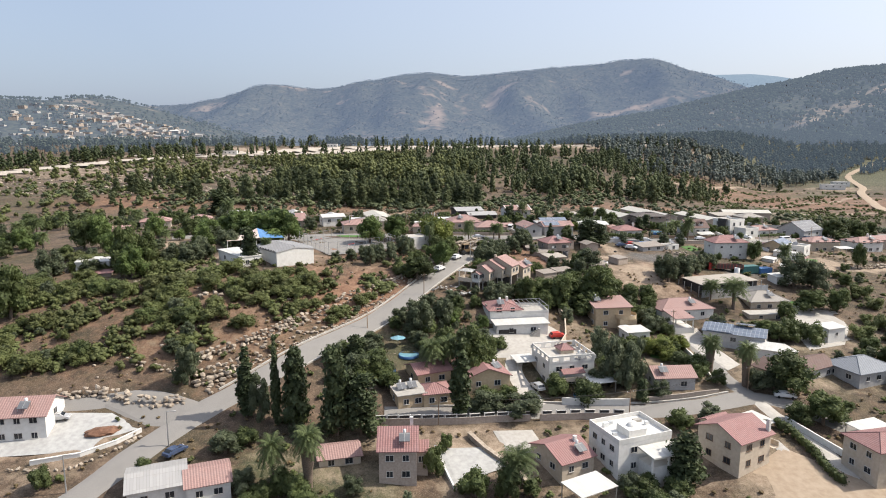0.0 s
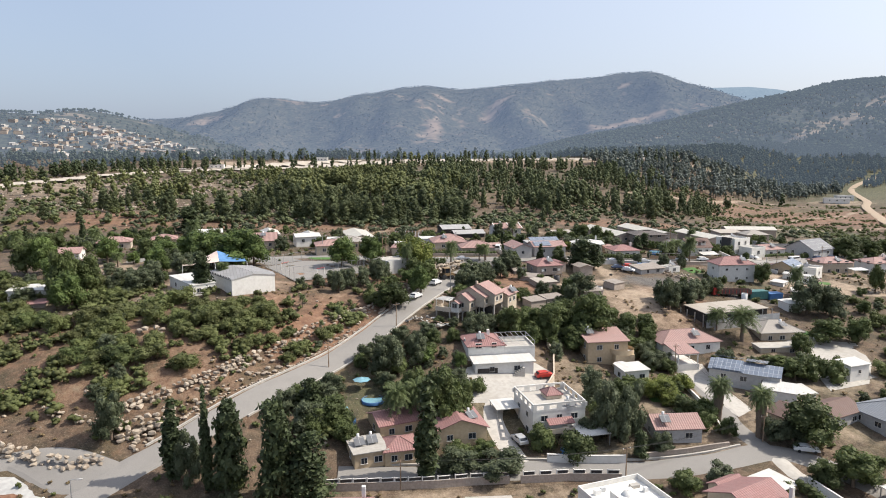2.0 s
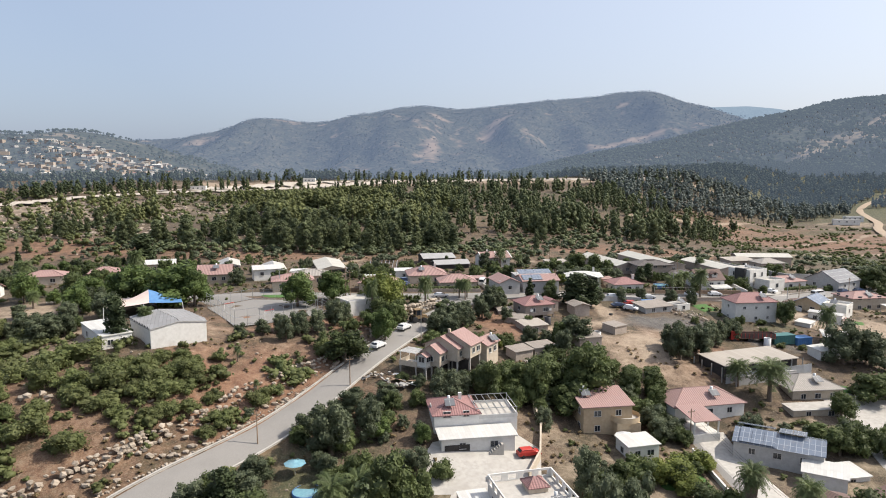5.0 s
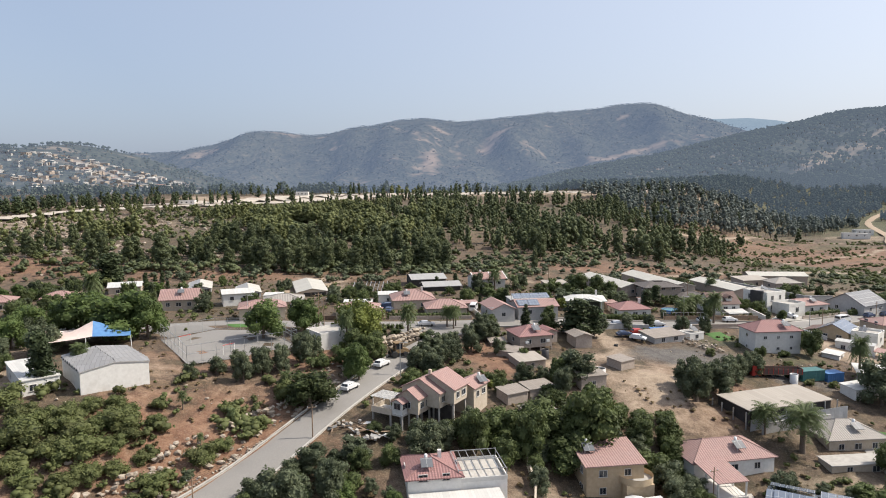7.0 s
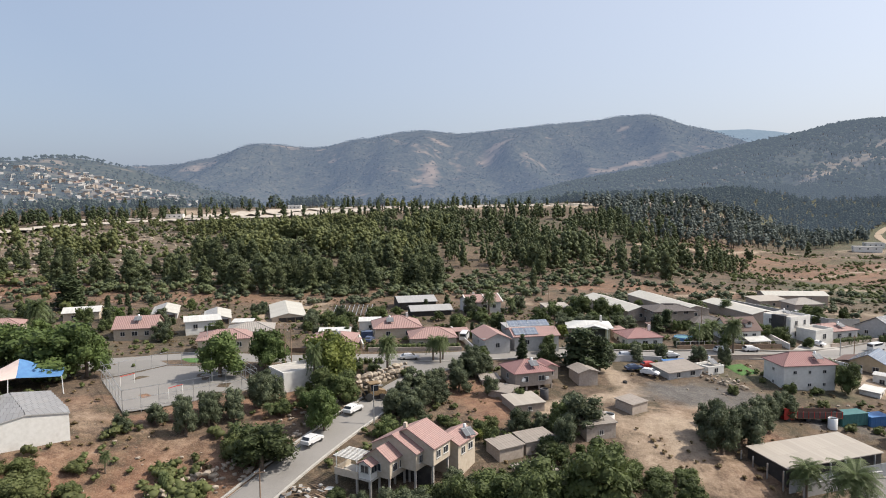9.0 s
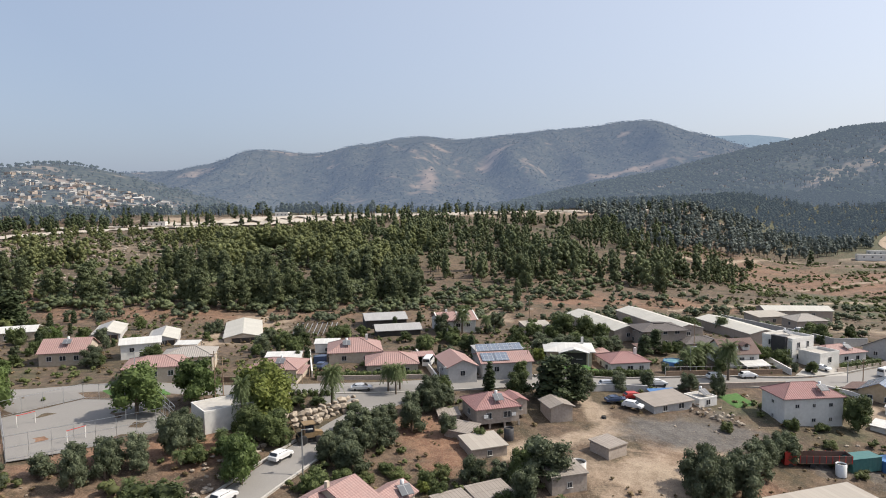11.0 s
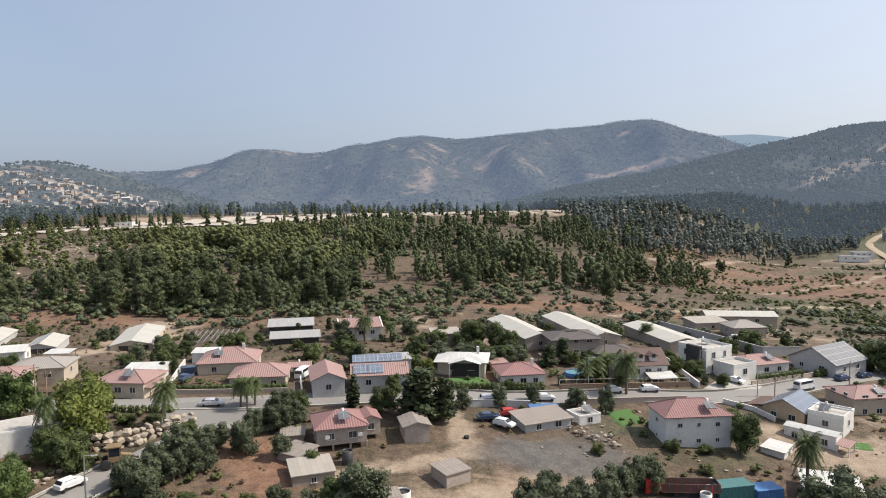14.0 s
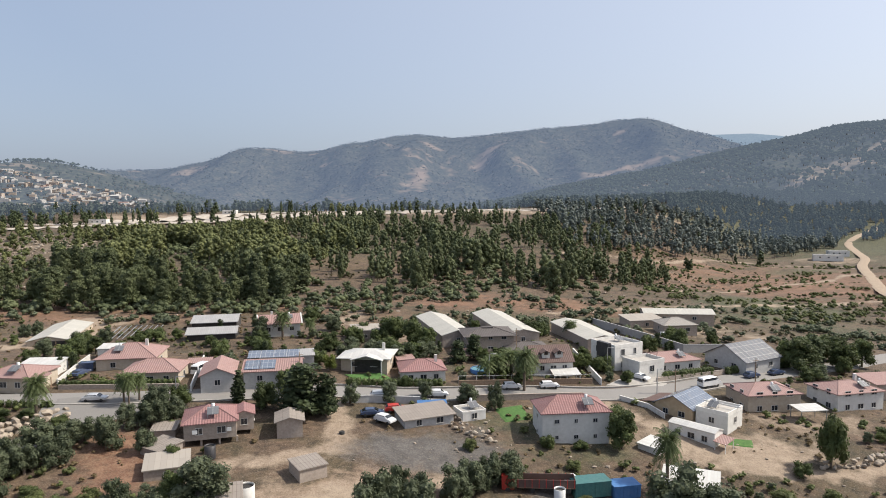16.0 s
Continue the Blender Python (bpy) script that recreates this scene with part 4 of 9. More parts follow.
# ---------------------------------------------------------------- the upper street and the rows behind it
H = {}
H["j3"] = house("low cream house with a pink hip roof beside the street", -5.7, 257.5, -4, 10.3, 10.5, 9, wall="cream", tile="pink_tiles", wins=(3, 1, 1))
H["j1"] = house("cream house with a broad pink hip roof", 8.5, 277, 9, 9.6, 12.5, 11, wall="cream", tile="pink_tiles", rise=2.4, wins=(2, 1, 1))
H["j1b"] = house("low cream house with a pink hip roof and palms", 18.5, 266.5, 7, 8.9, 11.5, 9, wall="cream", tile="pink_tiles", rise=1.9, wins=(3, 1, 1))
H["greyleft"] = house("cream house with a weathered grey hip roof", -28, 265, 12, 11.3, 11, 9, wall="cream", tile="grey_tiles", wins=(2, 1, 1))
H["houseA"] = house("house with a pink tile roof and a small dormer", -62, 276, 12, 10.2, 10.5, 10, wall="cream", roof="gable", tile="pink_tiles", rise=2.6, wins=(3, 1, 1))
H["houseB"] = house("low house with a pink hip roof behind trees", -32, 256.5, 14, 11.2, 12, 9, wall="cream", tile="pink_tiles", wins=(3, 1, 1))
H["whites"] = house("small house with a white sheet roof", -46, 280, 22, 11.0, 9, 7, wall="white", roof="gable", tile="white_sheet", rise=1.0)
H["h8"] = house("pale house with a gabled pink roof and white verges", 33.5, 312.8, 17, 10.2, 11, 9, wall="white", roof="gable", tile="pink_tiles", rise=2.0, wins=(3, 1, 1))
H["solarblue"] = house("grey house with solar panels on its roof", 44.3, 265.8, 9, 9.3, 11.5, 9, wall="grey", roof="gable", tile="pink_tiles", rise=1.5, wins=(2, 1, 1))
H["solarwing"] = house("grey gabled house wing with a pink tile roof", 33.5, 263, 14, 9.3, 6.5, 11, wall="grey", roof="gable_y", tile="pink_tiles", rise=1.6, wins=(1, 1, 1))
H["whiter"] = house("low house with a pale low-pitched sheet roof and a shaded terrace", 62.5, 282.5, -6, 7.9, 11, 9, wall="cream", roof="hip", tile="white_sheet", rise=1.2, over=0.9, wins=(2, 1, 1))
H["redhip"] = house("white house with a faded red hip roof", 75.4, 278.2, 9, 5.9, 10, 9, wall="white", tile="red_tiles", rise=1.7, wins=(3, 2, 1))
H["greybig"] = house("two-storey house with charcoal tile roofs", 92, 304, 8, 8.6, 12.5, 10, wall="stone", roof="hip", tile="dark_tiles", rise=1.4, over=1.0, storeys=2, wins=(3, 2, 2))
H["greylow"] = house("low wing with charcoal tile roof", 102, 300, 8, 5.6, 10, 8, wall="stone", roof="hip", tile="dark_tiles", rise=1.2, over=0.8, wins=(2, 1, 1))
H["dormer"] = house("house with a steep brown tile roof and dormers", 106, 286, 8, 5.9, 9.5, 9, wall="white", roof="gable", tile="brown_tiles", rise=3.2, wins=(3, 1, 1))
H["hipr"] = house("low white house with a pink hip roof behind a hedge", 138, 296, 16.5, 3.4, 13.5, 9, wall="white", tile="pink_tiles", wins=(3, 1, 1))
H["solar2"] = house("house with a large roof covered in solar panels", 159, 300, 30, 3.0, 13.5, 12.6, wall="grey", roof="gable", tile="dark_solar", rise=3.6, wins=(2, 2, 1))
H["farh"] = house("stone house with a grey tile roof", 156, 345, 6, 3.0, 11, 9, wall="stone", roof="hip", tile="grey_tiles", rise=1.8)
H["farw"] = house("long low farm building with a white sheet roof", 164, 368, -6, 2.6, 24, 10, wall="stone", roof="gable", tile="beige_sheet", rise=1.2, name="farm_shed", category="shed", wins=(2, 0, 0))
H["farw2"] = house("low farm shed with a pale sheet roof", 148, 356, 10, 2.6, 12, 9, wall="stone", roof="shed", tile="pale_sheet", rise=0.6, name="farm_shed", category="shed", wins=(1, 0, 0))
H["rh1"] = house("two-storey cream house with a pink hip roof", 151, 270.5, 8, 2.4, 12, 9, wall="cream", tile="pink_tiles", storeys=2, wins=(3, 2, 1))
H["rh2"] = house("two-storey white house with a pink hip roof and a chimney", 171, 274, 14, 1.7, 12, 9, wall="white", tile="pink_tiles", storeys=2, wins=(3, 2, 1))
H["garage16"] = house("open carport with a tiled roof", 184, 281, 8, 1.4, 9, 7, wall="stone", roof="shed", tile="pink_tiles", rise=0.7, wins=(0, 0, 0), name="carport", category="carport")

# long sheds behind the houses
H["long1"] = house("long farm shed with a whitish low-pitched sheet roof", 80, 321, 16, 7.4, 9, 31, wall="stone", roof="gable_y", tile="beige_sheet", rise=1.3, over=0.3, wins=(1, 0, 0), name="farm_shed", category="shed")
H["long2"] = house("long farm shed with a whitish sheet roof", 98, 324, 13.5, 7.4, 9.5, 35, wall="stone", roof="gable_y", tile="beige_sheet", rise=1.3, over=0.3, wins=(1, 0, 0), name="farm_shed", category="shed")
H["long3"] = house("long farm shed with a weathered sheet roof", 121, 319.5, 13, 6, 9.5, 27, wall="stone", roof="gable_y", tile="beige_sheet", rise=1.0, over=0.3, wins=(1, 0, 0), name="farm_shed", category="shed")
H["green"] = house("low poultry shed with a white sheet roof", -30.5, 315.5, 15.5, 6.9, 10.5, 26, wall="cream", roof="gable_y", tile="beige_sheet", rise=1.2, over=0.3, wins=(0, 0, 0), name="farm_shed", category="shed")
H["garden"] = house("low shed with a white and grey sheet roof", -48.5, 300.5, 18, 8.3, 7.5, 15, wall="grey", roof="gable_y", tile="beige_sheet", rise=1.2, over=0.3, wins=(1, 1, 0), name="farm_shed", category="shed")
H["pens"] = house("low shed with a grey sheet roof on the dry meadow", -67, 306.5, 18, 8.8, 7.5, 16, wall="grey", roof="gable_y", tile="beige_sheet", rise=1.2, over=0.3, wins=(1, 1, 0), name="farm_shed", category="shed")
# solid near-black walls stand in for the shade inside open barns
H["barns"] = house("open barn with a grey sheet roof", 17, 306, 12, 8.8, 12.5, 8, wall="dark", roof="gable", tile="grey_sheet", rise=1.2, over=0.5, wins=(0, 0, 0), name="barn", category="barn")
H["barns2"] = house("open barn with a dark sheet roof", 11.5, 325, 12, 8.8, 12.5, 13, wall="dark", roof="gable", tile="grey_sheet", rise=1.2, over=0.5, wins=(0, 0, 0), name="barn", category="barn")
H["h15a"] = house("small house with a pink tile roof among trees", -100, 278, 20, 10.4, 9, 8, wall="cream", tile="pink_tiles")
H["h15b"] = house("small pale-roofed house below the wooded slope", -91, 302, 20, 9.8, 10, 8, wall="cream", roof="gable", tile="white_sheet", rise=1.2)
H["h15c"] = house("house with a faded tile roof among trees", -114, 268, 20, 10.8, 11, 8, wall="cream", tile="pink_tiles")
H["h15d"] = house("long low house with a pink roof among trees", -118, 240, 15, 11.0, 12, 8, wall="white", roof="gable", tile="pink_tiles")

# ---------------------------------------------------------------- the square, the hall and the stilt house
H["hall"] = house("windowless white hall with a folded grey sheet roof", -47.2, 199.2, 41, 11.3, 12, 13.4, wall="white", roof="gable_y", tile="grey_sheet", rise=0.9, over=0.15, wins=(0, 0, 0), name="hall", category="hall")
H["annex"] = house("low white annexe with a white roof", -59.8, 196.6, 41, 10.3, 6, 16, wall="white", roof="slab", tile="white_sheet", rise=0.2, over=0.2, wins=(2, 2, 0), name="annexe", category="building")
H["wcut"] = house("small white utility building with a flat roof", -8.5, 229.5, 38, 10.2, 9.5, 7, wall="white", roof="flat", tile="concrete", rise=0.3, wins=(0, 0, 0), name="utility_building", category="building")
H["r2"] = house("stone-clad house on piers with a red hip roof", 39.7, 240.2, 17, 6.9, 8.6, 8.4, wall="stone", tile="red_tiles", rise=1.9, wins=(2, 1, 1), storeys=1, base=3.9)
H["shed"] = house("long low grey shed with a brown sheet roof", 77.1, 251.5, 24, 3.5, 10, 5.8, wall="grey", roof="shed", tile="rust_sheet", rise=0.8, name="shed", category="shed", wins=(2, 0, 0))
H["shedw"] = house("small white store with a flat roof", 86, 254.6, 24, 3.3, 5, 4.5, wall="white", roof="flat", tile="concrete", rise=0.2, name="store", category="shed", wins=(1, 0, 0))
H["smallgrey"] = house("small grey outbuilding with a gabled sheet roof", 53, 243, 14, 5.6, 4.5, 5.5, wall="stone", roof="gable_y", tile="rust_sheet", rise=0.8, name="outbuilding", category="shed", wins=(0, 0, 0))
H["hut"] = house("small block hut with a flat grey roof", 59.6, 227.4, 35, 3.2, 4.6, 4.4, wall="stone", roof="slab", tile="rust_sheet", rise=0.3, over=0.2, name="hut", category="hut", wins=(0, 0, 0))
H["big"] = house("two-storey white house with a red hip roof and solar heater", 105, 249.2, 6, 5.5, 12.6, 8, wall="white", tile="red_tiles", rise=2.2, storeys=2, wins=(3, 1, 1), win_size=(0.75, 0.75))
H["mid"] = house("tan house with a gabled roof of grey solar sheets", 131.6, 263.6, -46, 1.9, 8.2, 9.5, wall="tan", roof="gable_y", tile="solar", rise=2.2, wins=(2, 2, 0))
H["midblock"] = house("white flat-roofed house extension with bare parapets", 136.4, 257.4, -45, 2.1, 6.5, 6.9, wall="white", roof="flat", tile="concrete", rise=0.7, wins=(1, 1, 1))
H["caravan"] = house("long white mobile home", 129.3, 250.8, -47, 0.9, 9.3, 3.2, wall="white", roof="gable", tile="white_sheet", rise=0.5, over=0.15, name="mobile_home", category="mobile home", wins=(3, 1, 0))
H["wbox2"] = house("small white shed with a flat roof", 119.9, 245.2, 47, -0.4, 5.2, 4.1, wall="white", roof="slab", tile="white_sheet", rise=0.2, over=0.2, name="shed", category="shed", wins=(1, 0, 0))
H["cube"] = house("modern white two-storey cube house", 124.5, 294, 28, 7.6, 9, 9, wall="white", roof="flat", tile="concrete", rise=0.7, storeys=2, wins=(2, 2, 1), win_size=(1.0, 1.5))
H["cubelow"] = house("modern white flat-roofed house wing", 129.5, 287.5, 28, 4.6, 8, 6, wall="white", roof="flat", tile="concrete", rise=0.8, storeys=1, wins=(1, 0, 1), win_size=(1.5, 1.5))

# ---------------------------------------------------------------- between the streets
H["stairup"] = house("white two-storey house with a faded red hip roof", 15.8, 177.5, 9, -0.8, 8.5, 9, wall="white", tile="red_tiles", rise=1.7, storeys=2, wins=(2, 1, 1))
H["stairright"] = house("white house wing with a bare steel roof frame", 23.5, 178.5, 9, -2.0, 8, 8, wall="white", roof="flat", tile="concrete", rise=0.6, storeys=1, wins=(0, 0, 0))
H["canopyslab"] = house("white terrace block with a broad white flat roof", 20, 170.5, 9, -3.3, 13.5, 4.5, wall="white", roof="slab", tile="white_sheet", rise=0.1, over=0.5, wins=(2, 0, 0))
H["parapet"] = house("unfinished white two-storey house with an open parapet frame", 27.7, 151.2, 14, -5.6, 10.9, 10.6, wall="white", roof="flat", tile="concrete", rise=0.3, storeys=2, wins=(3, 2, 1))
H["tanbal"] = house("tan two-storey house with a small tiled roof and a rounded balcony", 46, 184, 8, -1.9, 10, 8, wall="tan", roof="shed", tile="pink_tiles", rise=1.2, storeys=2, wins=(2, 2, 1))
H["r1"] = house("white house with a wide red hip roof", 69, 192.7, 11, -4.6, 16, 9.5, wall="white", tile="pink_tiles", rise=2.3, wins=(3, 1, 2))
H["solarh"] = house("low grey house covered in solar panels", 77.5, 173.8, -30, -6.5, 15, 8.5, wall="grey", roof="gable", tile="solar", rise=1.3, over=0.3, wins=(3, 1, 1))
H["whitebox"] = house("small white building with a white sheet roof", 86, 167.5, 10, -9.8, 7, 5, wall="white", roof="slab", tile="white_sheet", rise=0.3, over=0.3, wins=(1, 1, 1), name="outbuilding", category="shed")
H["greyhip"] = house("cream house with a grey hip roof", 97, 202, 6, -4.5, 12, 10, wall="cream", tile="grey_tiles", rise=2.2, wins=(3, 1, 2))
H["greyporch"] = house("low cream terrace block with a flat roof", 94, 192, 6, -6.6, 12, 4, wall="cream", roof="slab", tile="concrete", rise=0.1, over=0.2, wins=(2, 0, 0), name="terrace_block", category="building")
# dark walls painted as the shade under the open-sided shed
H["barn"] = house("long farm shed with a beige sheet roof", 87.4, 209.9, 18.5, -0.7, 21, 9, wall="dark", roof="shed", tile="pale_sheet", rise=0.5, over=0.3, wins=(0, 0, 0), name="farm_shed", category="shed")
H["redB"] = house("small house with a brown gabled tile roof", 88, 156, 28, -9.3, 9, 7, wall="grey", roof="gable", tile="brown_tiles", rise=1.6, wins=(2, 1, 1))
H["redA"] = house("small house with a brown tile roof behind trees", 79, 152.5, 28, -9.3, 8, 8, wall="cream", roof="gable_y", tile="brown_tiles", rise=1.6, wins=(1, 1, 1))
H["twin"] = house("small grey house with a pink gabled roof", 51.5, 147.5, 4, -8.6, 9, 7, wall="grey", roof="gable", tile="pink_tiles", rise=1.7, wins=(2, 1, 1))
H["slate"] = house("large house with blue-grey hip roofs and a white canopy", 99, 154.5, 20, -9.2, 12, 10, wall="grey", tile="slate_tiles", rise=2.2, wins=(3, 2, 2))
H["redcyp"] = house("tan house with a red tile roof and solar heater", 8.3, 146, 14, -7.0, 10, 12, wall="tan", roof="gable_y", tile="red_tiles", rise=2.0, wins=(2, 2, 1))
H["redcyp2"] = house("low house with a red tile roof among palms", -3.3, 147, 25, -7.2, 8, 7, wall="tan", roof="gable", tile="red_tiles", rise=1.4)
H["flatsol"] = house("small tan flat-roofed house with solar heaters", -7.5, 137.2, 20, -8.6, 6, 6.5, wall="tan", roof="slab", tile="concrete", rise=0.1, over=0.3, wins=(2, 1, 0))
H["hiparm"] = house("small tan house with a red hip roof", -1.8, 138.3, 14, -8.8, 6, 6, wall="tan", tile="red_tiles", rise=1.2, wins=(2, 1, 1))

# ---------------------------------------------------------------- along and below the lower street
H["redn"] = house("narrow stone-clad house with a red tile roof and dormer", -8.1, 115.8, 2, -9.8, 6.6, 9, wall="stone", roof="gable", tile="red_tiles", rise=2.6, storeys=2, wins=(2, 1, 1))
H["tan"] = house("two-storey cream house with a red gabled roof", 54.9, 120.5, 30, -9.9, 8.6, 9.3, wall="cream", roof="gable", tile="red_tiles", rise=2.2, over=0.6, storeys=2, wins=(2, 2, 0), win_mat="brown")
H["flatw"] = house("white two-storey house with a flat parapet roof", 35.4, 121.2, 21, -10.4, 11.6, 9.6, wall="white", roof="flat", tile="white", rise=0.9, storeys=2, wins=(2, 3, 1))
H["red2"] = house("low cream house with a red gabled roof and chimney", 22.3, 119.4, 29, -13.5, 7.4, 9.5, wall="cream", roof="gable", tile="red_tiles", rise=2.0, wins=(2, 2, 1))
H["leftw"] = house("white two-storey house with a pink gabled roof", -80.5, 124.5, 8, -7.4, 10, 9, wall="white", roof="gable", tile="pink_tiles", rise=2.4, storeys=2, wins=(3, 1, 1))
H["lefta"] = house("low house with sheet and tile roof panels", -48.5, 107, 22, -12.3, 9, 9, wall="white", roof="gable", tile="grey_sheet", rise=1.2, wins=(2, 2, 1))
H["leftb"] = house("low white house with a pink tile roof", -40.5, 108.5, 22, -12.6, 7, 8, wall="white", roof="gable", tile="pink_tiles", rise=1.3, wins=(2, 1, 1))
H["small"] = house("small house with a pink tile roof", -19.5, 118, 16, -13.0, 7.5, 6, wall="cream", roof="gable", tile="pink_tiles", rise=1.2, wins=(2, 1, 1))
H["rh0"] = house("two-storey cream house with a red hip roof", 81, 117, 14, -10.5, 10, 8, wall="cream", tile="red_tiles", rise=1.6, storeys=2, wins=(2, 2, 1))


# ---------------------------------------------------------------- the stilt house beside the road
def piers(root, spots, z0, z1, size=0.28, m="concrete"):
    for x, y in spots:
        part("pier", box(x - size / 2, x + size / 2, y - size / 2, y + size / 2, z0, z1), m, root)


def stilt_house():
    root = new("stilt_house")
    root.matrix_basis = pose(15.7, 195.3, 0.0, 0, 0, -31)
    for x, y, w, d, eave, rise in ((0, 2.9, 9.3, 5.0, 7.0, 2.4), (-1.56, 1.1, 8.3, 5.0, 6.4, 2.3), (-2.43, -2.0, 4.4, 4.6, 5.6, 1.7)):
        block(root, x, y, 0, w, d, eave - 3.0, eave, wall="cream", roof="gable_y", tile="pink_tiles", rise=rise, over=0.4, wins=(1, 0, 2))
        piers(root, [(x + a * (w / 2 - 0.3), y + b * (d / 2 - 0.3)) for a in (-1, 0, 1) for b in (-1, 1)], -2.2, eave - 3.0)
    block(root, 3.2, 9.3, 0, 4.6, 5.6, -1.0, 5.6, wall="cream", roof="gable_y", tile="pink_tiles", rise=1.3, wins=(1, 0, 2))
    block(root, -3.65, -5.2, 0, 2.2, 1.7, 2.6, 4.9, wall="white", roof="gable_y", tile="pink_tiles", rise=0.7, over=0.3, wins=(1, 1, 1), win_size=(1.5, 1.2))
    part("terrace", box(-9.2, -2.4, -6.2, -2.4, 2.35, 2.6), "concrete", root)
    part("terrace_parapet", box(-9.2, -4.8, -6.35, -6.2, 2.35, 3.5), "cream", root)
    part("terrace_parapet", box(-9.35, -9.2, -6.35, -2.4, 2.35, 3.5), "cream", root)
    for k in range(10):
        part("pergola_slat", box(-9.5, -4.9, -6.4 + k * 0.42, -6.22 + k * 0.42, 5.35, 5.43), "white", root)
    for x in (-9.2, -7.1, -5.1):
        part("pergola_beam", box(x - 0.06, x + 0.06, -6.4, -2.4, 5.2, 5.35), "white", root)
    piers(root, [(-9.1, -6.1), (-9.1, -2.6), (-5.1, -6.1), (-2.6, -6.0)], -2.2, 2.35, 0.3)
    piers(root, [(-9.1, -6.1), (-9.1, -2.6), (-5.1, -6.1)], 3.5, 5.2, 0.12, "white")
    # dark sheet added to paint the shade beneath the stilted floors
    part("store_wall", box(-4.6, 3.8, 1.0, 1.2, -2.2, 3.4), "dark", root)
    heater(root, 4.4, 10.6, 6.0, 60)
    part("chimney", box(-1.3, -0.8, 1.0, 1.5, 7.8, 9.7), "cream", root)
    return tagged(root, "stepped cream house on concrete stilts with pink tile roofs", "house")


stilt_house()


def wall_line(label, pts, height=1.4, thick=0.22, m="white", name="garden_wall", step=2.0, smooth_it=False, lift=0.0):
    """A wall that follows the ground along a line of the plan, with a coping."""
    line = curve_through(pts, step) if smooth_it else [Vector(a).lerp(Vector(b), k / n) for a, b in zip(pts, pts[1:]) for n in [max(1, int((Vector(b) - Vector(a)).length / step))] for k in range(n)] + [Vector(pts[-1])]
    verts, faces = [], []
    for k, q in enumerate(line):
        a, b = line[max(0, k - 1)], line[min(len(line) - 1, k + 1)]
        n = Vector((a.y - b.y, b.x - a.x)).normalized() * thick / 2
        g = gz(q.x, q.y)
        top = g + height + lift
        for s, z in ((1, g - 0.6), (1, top), (1.35, top), (1.35, top + 0.07), (-1.35, top + 0.07), (-1.35, top), (-1, top), (-1, g - 0.6)):
            verts.append((q.x + n.x * s, q.y + n.y * s, z))
        if k:
            for j in range(7):
                e = (k - 1) * 8 + j
                faces.append((e, e + 8, e + 9, e + 1))
    k = len(verts) - 8
    faces += [tuple(range(7, -1, -1)), tuple(range(k, k + 8))]
    return tagged(new(name, mesh_from(name, verts, faces, M[m])), label, "wall")


wall_line("stone boundary wall along the lower street", [(-13.5, 127.5), (-2, 129), (5, 130), (11, 131.2), (18, 132.2)], 1.3, 0.3, "stone")
wall_line("stone boundary wall beside the flat-roofed house", [(20, 132.4), (29, 133.4), (38, 133.2)], 1.3, 0.3, "stone")
wall_line("white retaining wall of a courtyard", [(25.5, 138.3), (33, 138.0), (40, 138.0)], 1.5, 0.3, "white")
wall_line("rubble stone wall between two yards", [(5.1, 126), (8.2, 121.7), (12.7, 117), (15, 113)], 0.9, 0.7, "rock")
wall_line("low wall along a concrete court", [(-1.5, 121.5), (0.5, 115), (2, 110.5)], 0.7, 0.25, "white")
wall_line("long grey block wall below the farm shed", [(80.5, 200.2), (88, 202.8), (97, 205.8)], 2.1, 0.25, "grey")
wall_line("long white garden wall beside a driveway", [(1.5, 258.5), (-3.3, 280)], 1.3, 0.25, "white")
wall_line("white wall beside the modern house", [(117, 277), (114.5, 300)], 1.5, 0.25, "white")
wall_line("long grey concrete boundary wall", [(130, 352), (140, 330), (148, 313), (160, 316)], 2.4, 0.3, "grey")
wall_line("brown panelled street fence wall", [(84, 271.5), (96, 274), (115, 277.5)], 1.2, 0.2, "wood")
wall_line("brown retaining wall below the street", [(84, 262.0), (95, 264.6), (111, 268)], 1.2, 0.3, "stone")
wall_line("white driveway wall", [(29.3, 257.8), (23.6, 281)], 1.3, 0.25, "white")
wall_line("grey retaining wall beside the parking yard", [(60.5, 257), (66, 258.5), (76, 259.5)], 1.4, 0.3, "grey")
wall_line("white yard wall beside the street", [(119, 268), (124, 264), (126, 259)], 1.0, 0.25, "white")
wall_line("low kerb wall along the parking lot", [(-74, 113.5), (-66, 115.5), (-61, 119), (-57.8, 122.6)], 0.7, 0.35, "white")
wall_line("garden wall along the upper street", [(-21, 252), (-10, 254), (-1, 254.2)], 1.0, 0.22, "brown")
wall_line("garden wall along the upper street with a hedge", [(3, 256.2), (14, 258.2), (26, 260)], 0.9, 0.22, "stone")
wall_line("white house boundary wall", [(28.5, 161), (31.5, 168), (33, 178), (32.5, 185)], 1.6, 0.25, "cream")
wall_line("low garden wall beside the lane", [(62, 148), (62.5, 160), (62.0, 176)], 0.8, 0.25, "white")
wall_line("stone wall along the lower street's far side", [(44, 139.3), (52, 140.6), (61, 143)], 1.0, 0.3, "stone")
wall_line("grey garden wall beside a hedge", [(131, 281.5), (146, 289.3), (160, 297)], 1.0, 0.25, "stone")
wall_line("white wall beside a drive", [(71, 133), (77, 122), (84, 110)], 1.3, 0.25, "white")


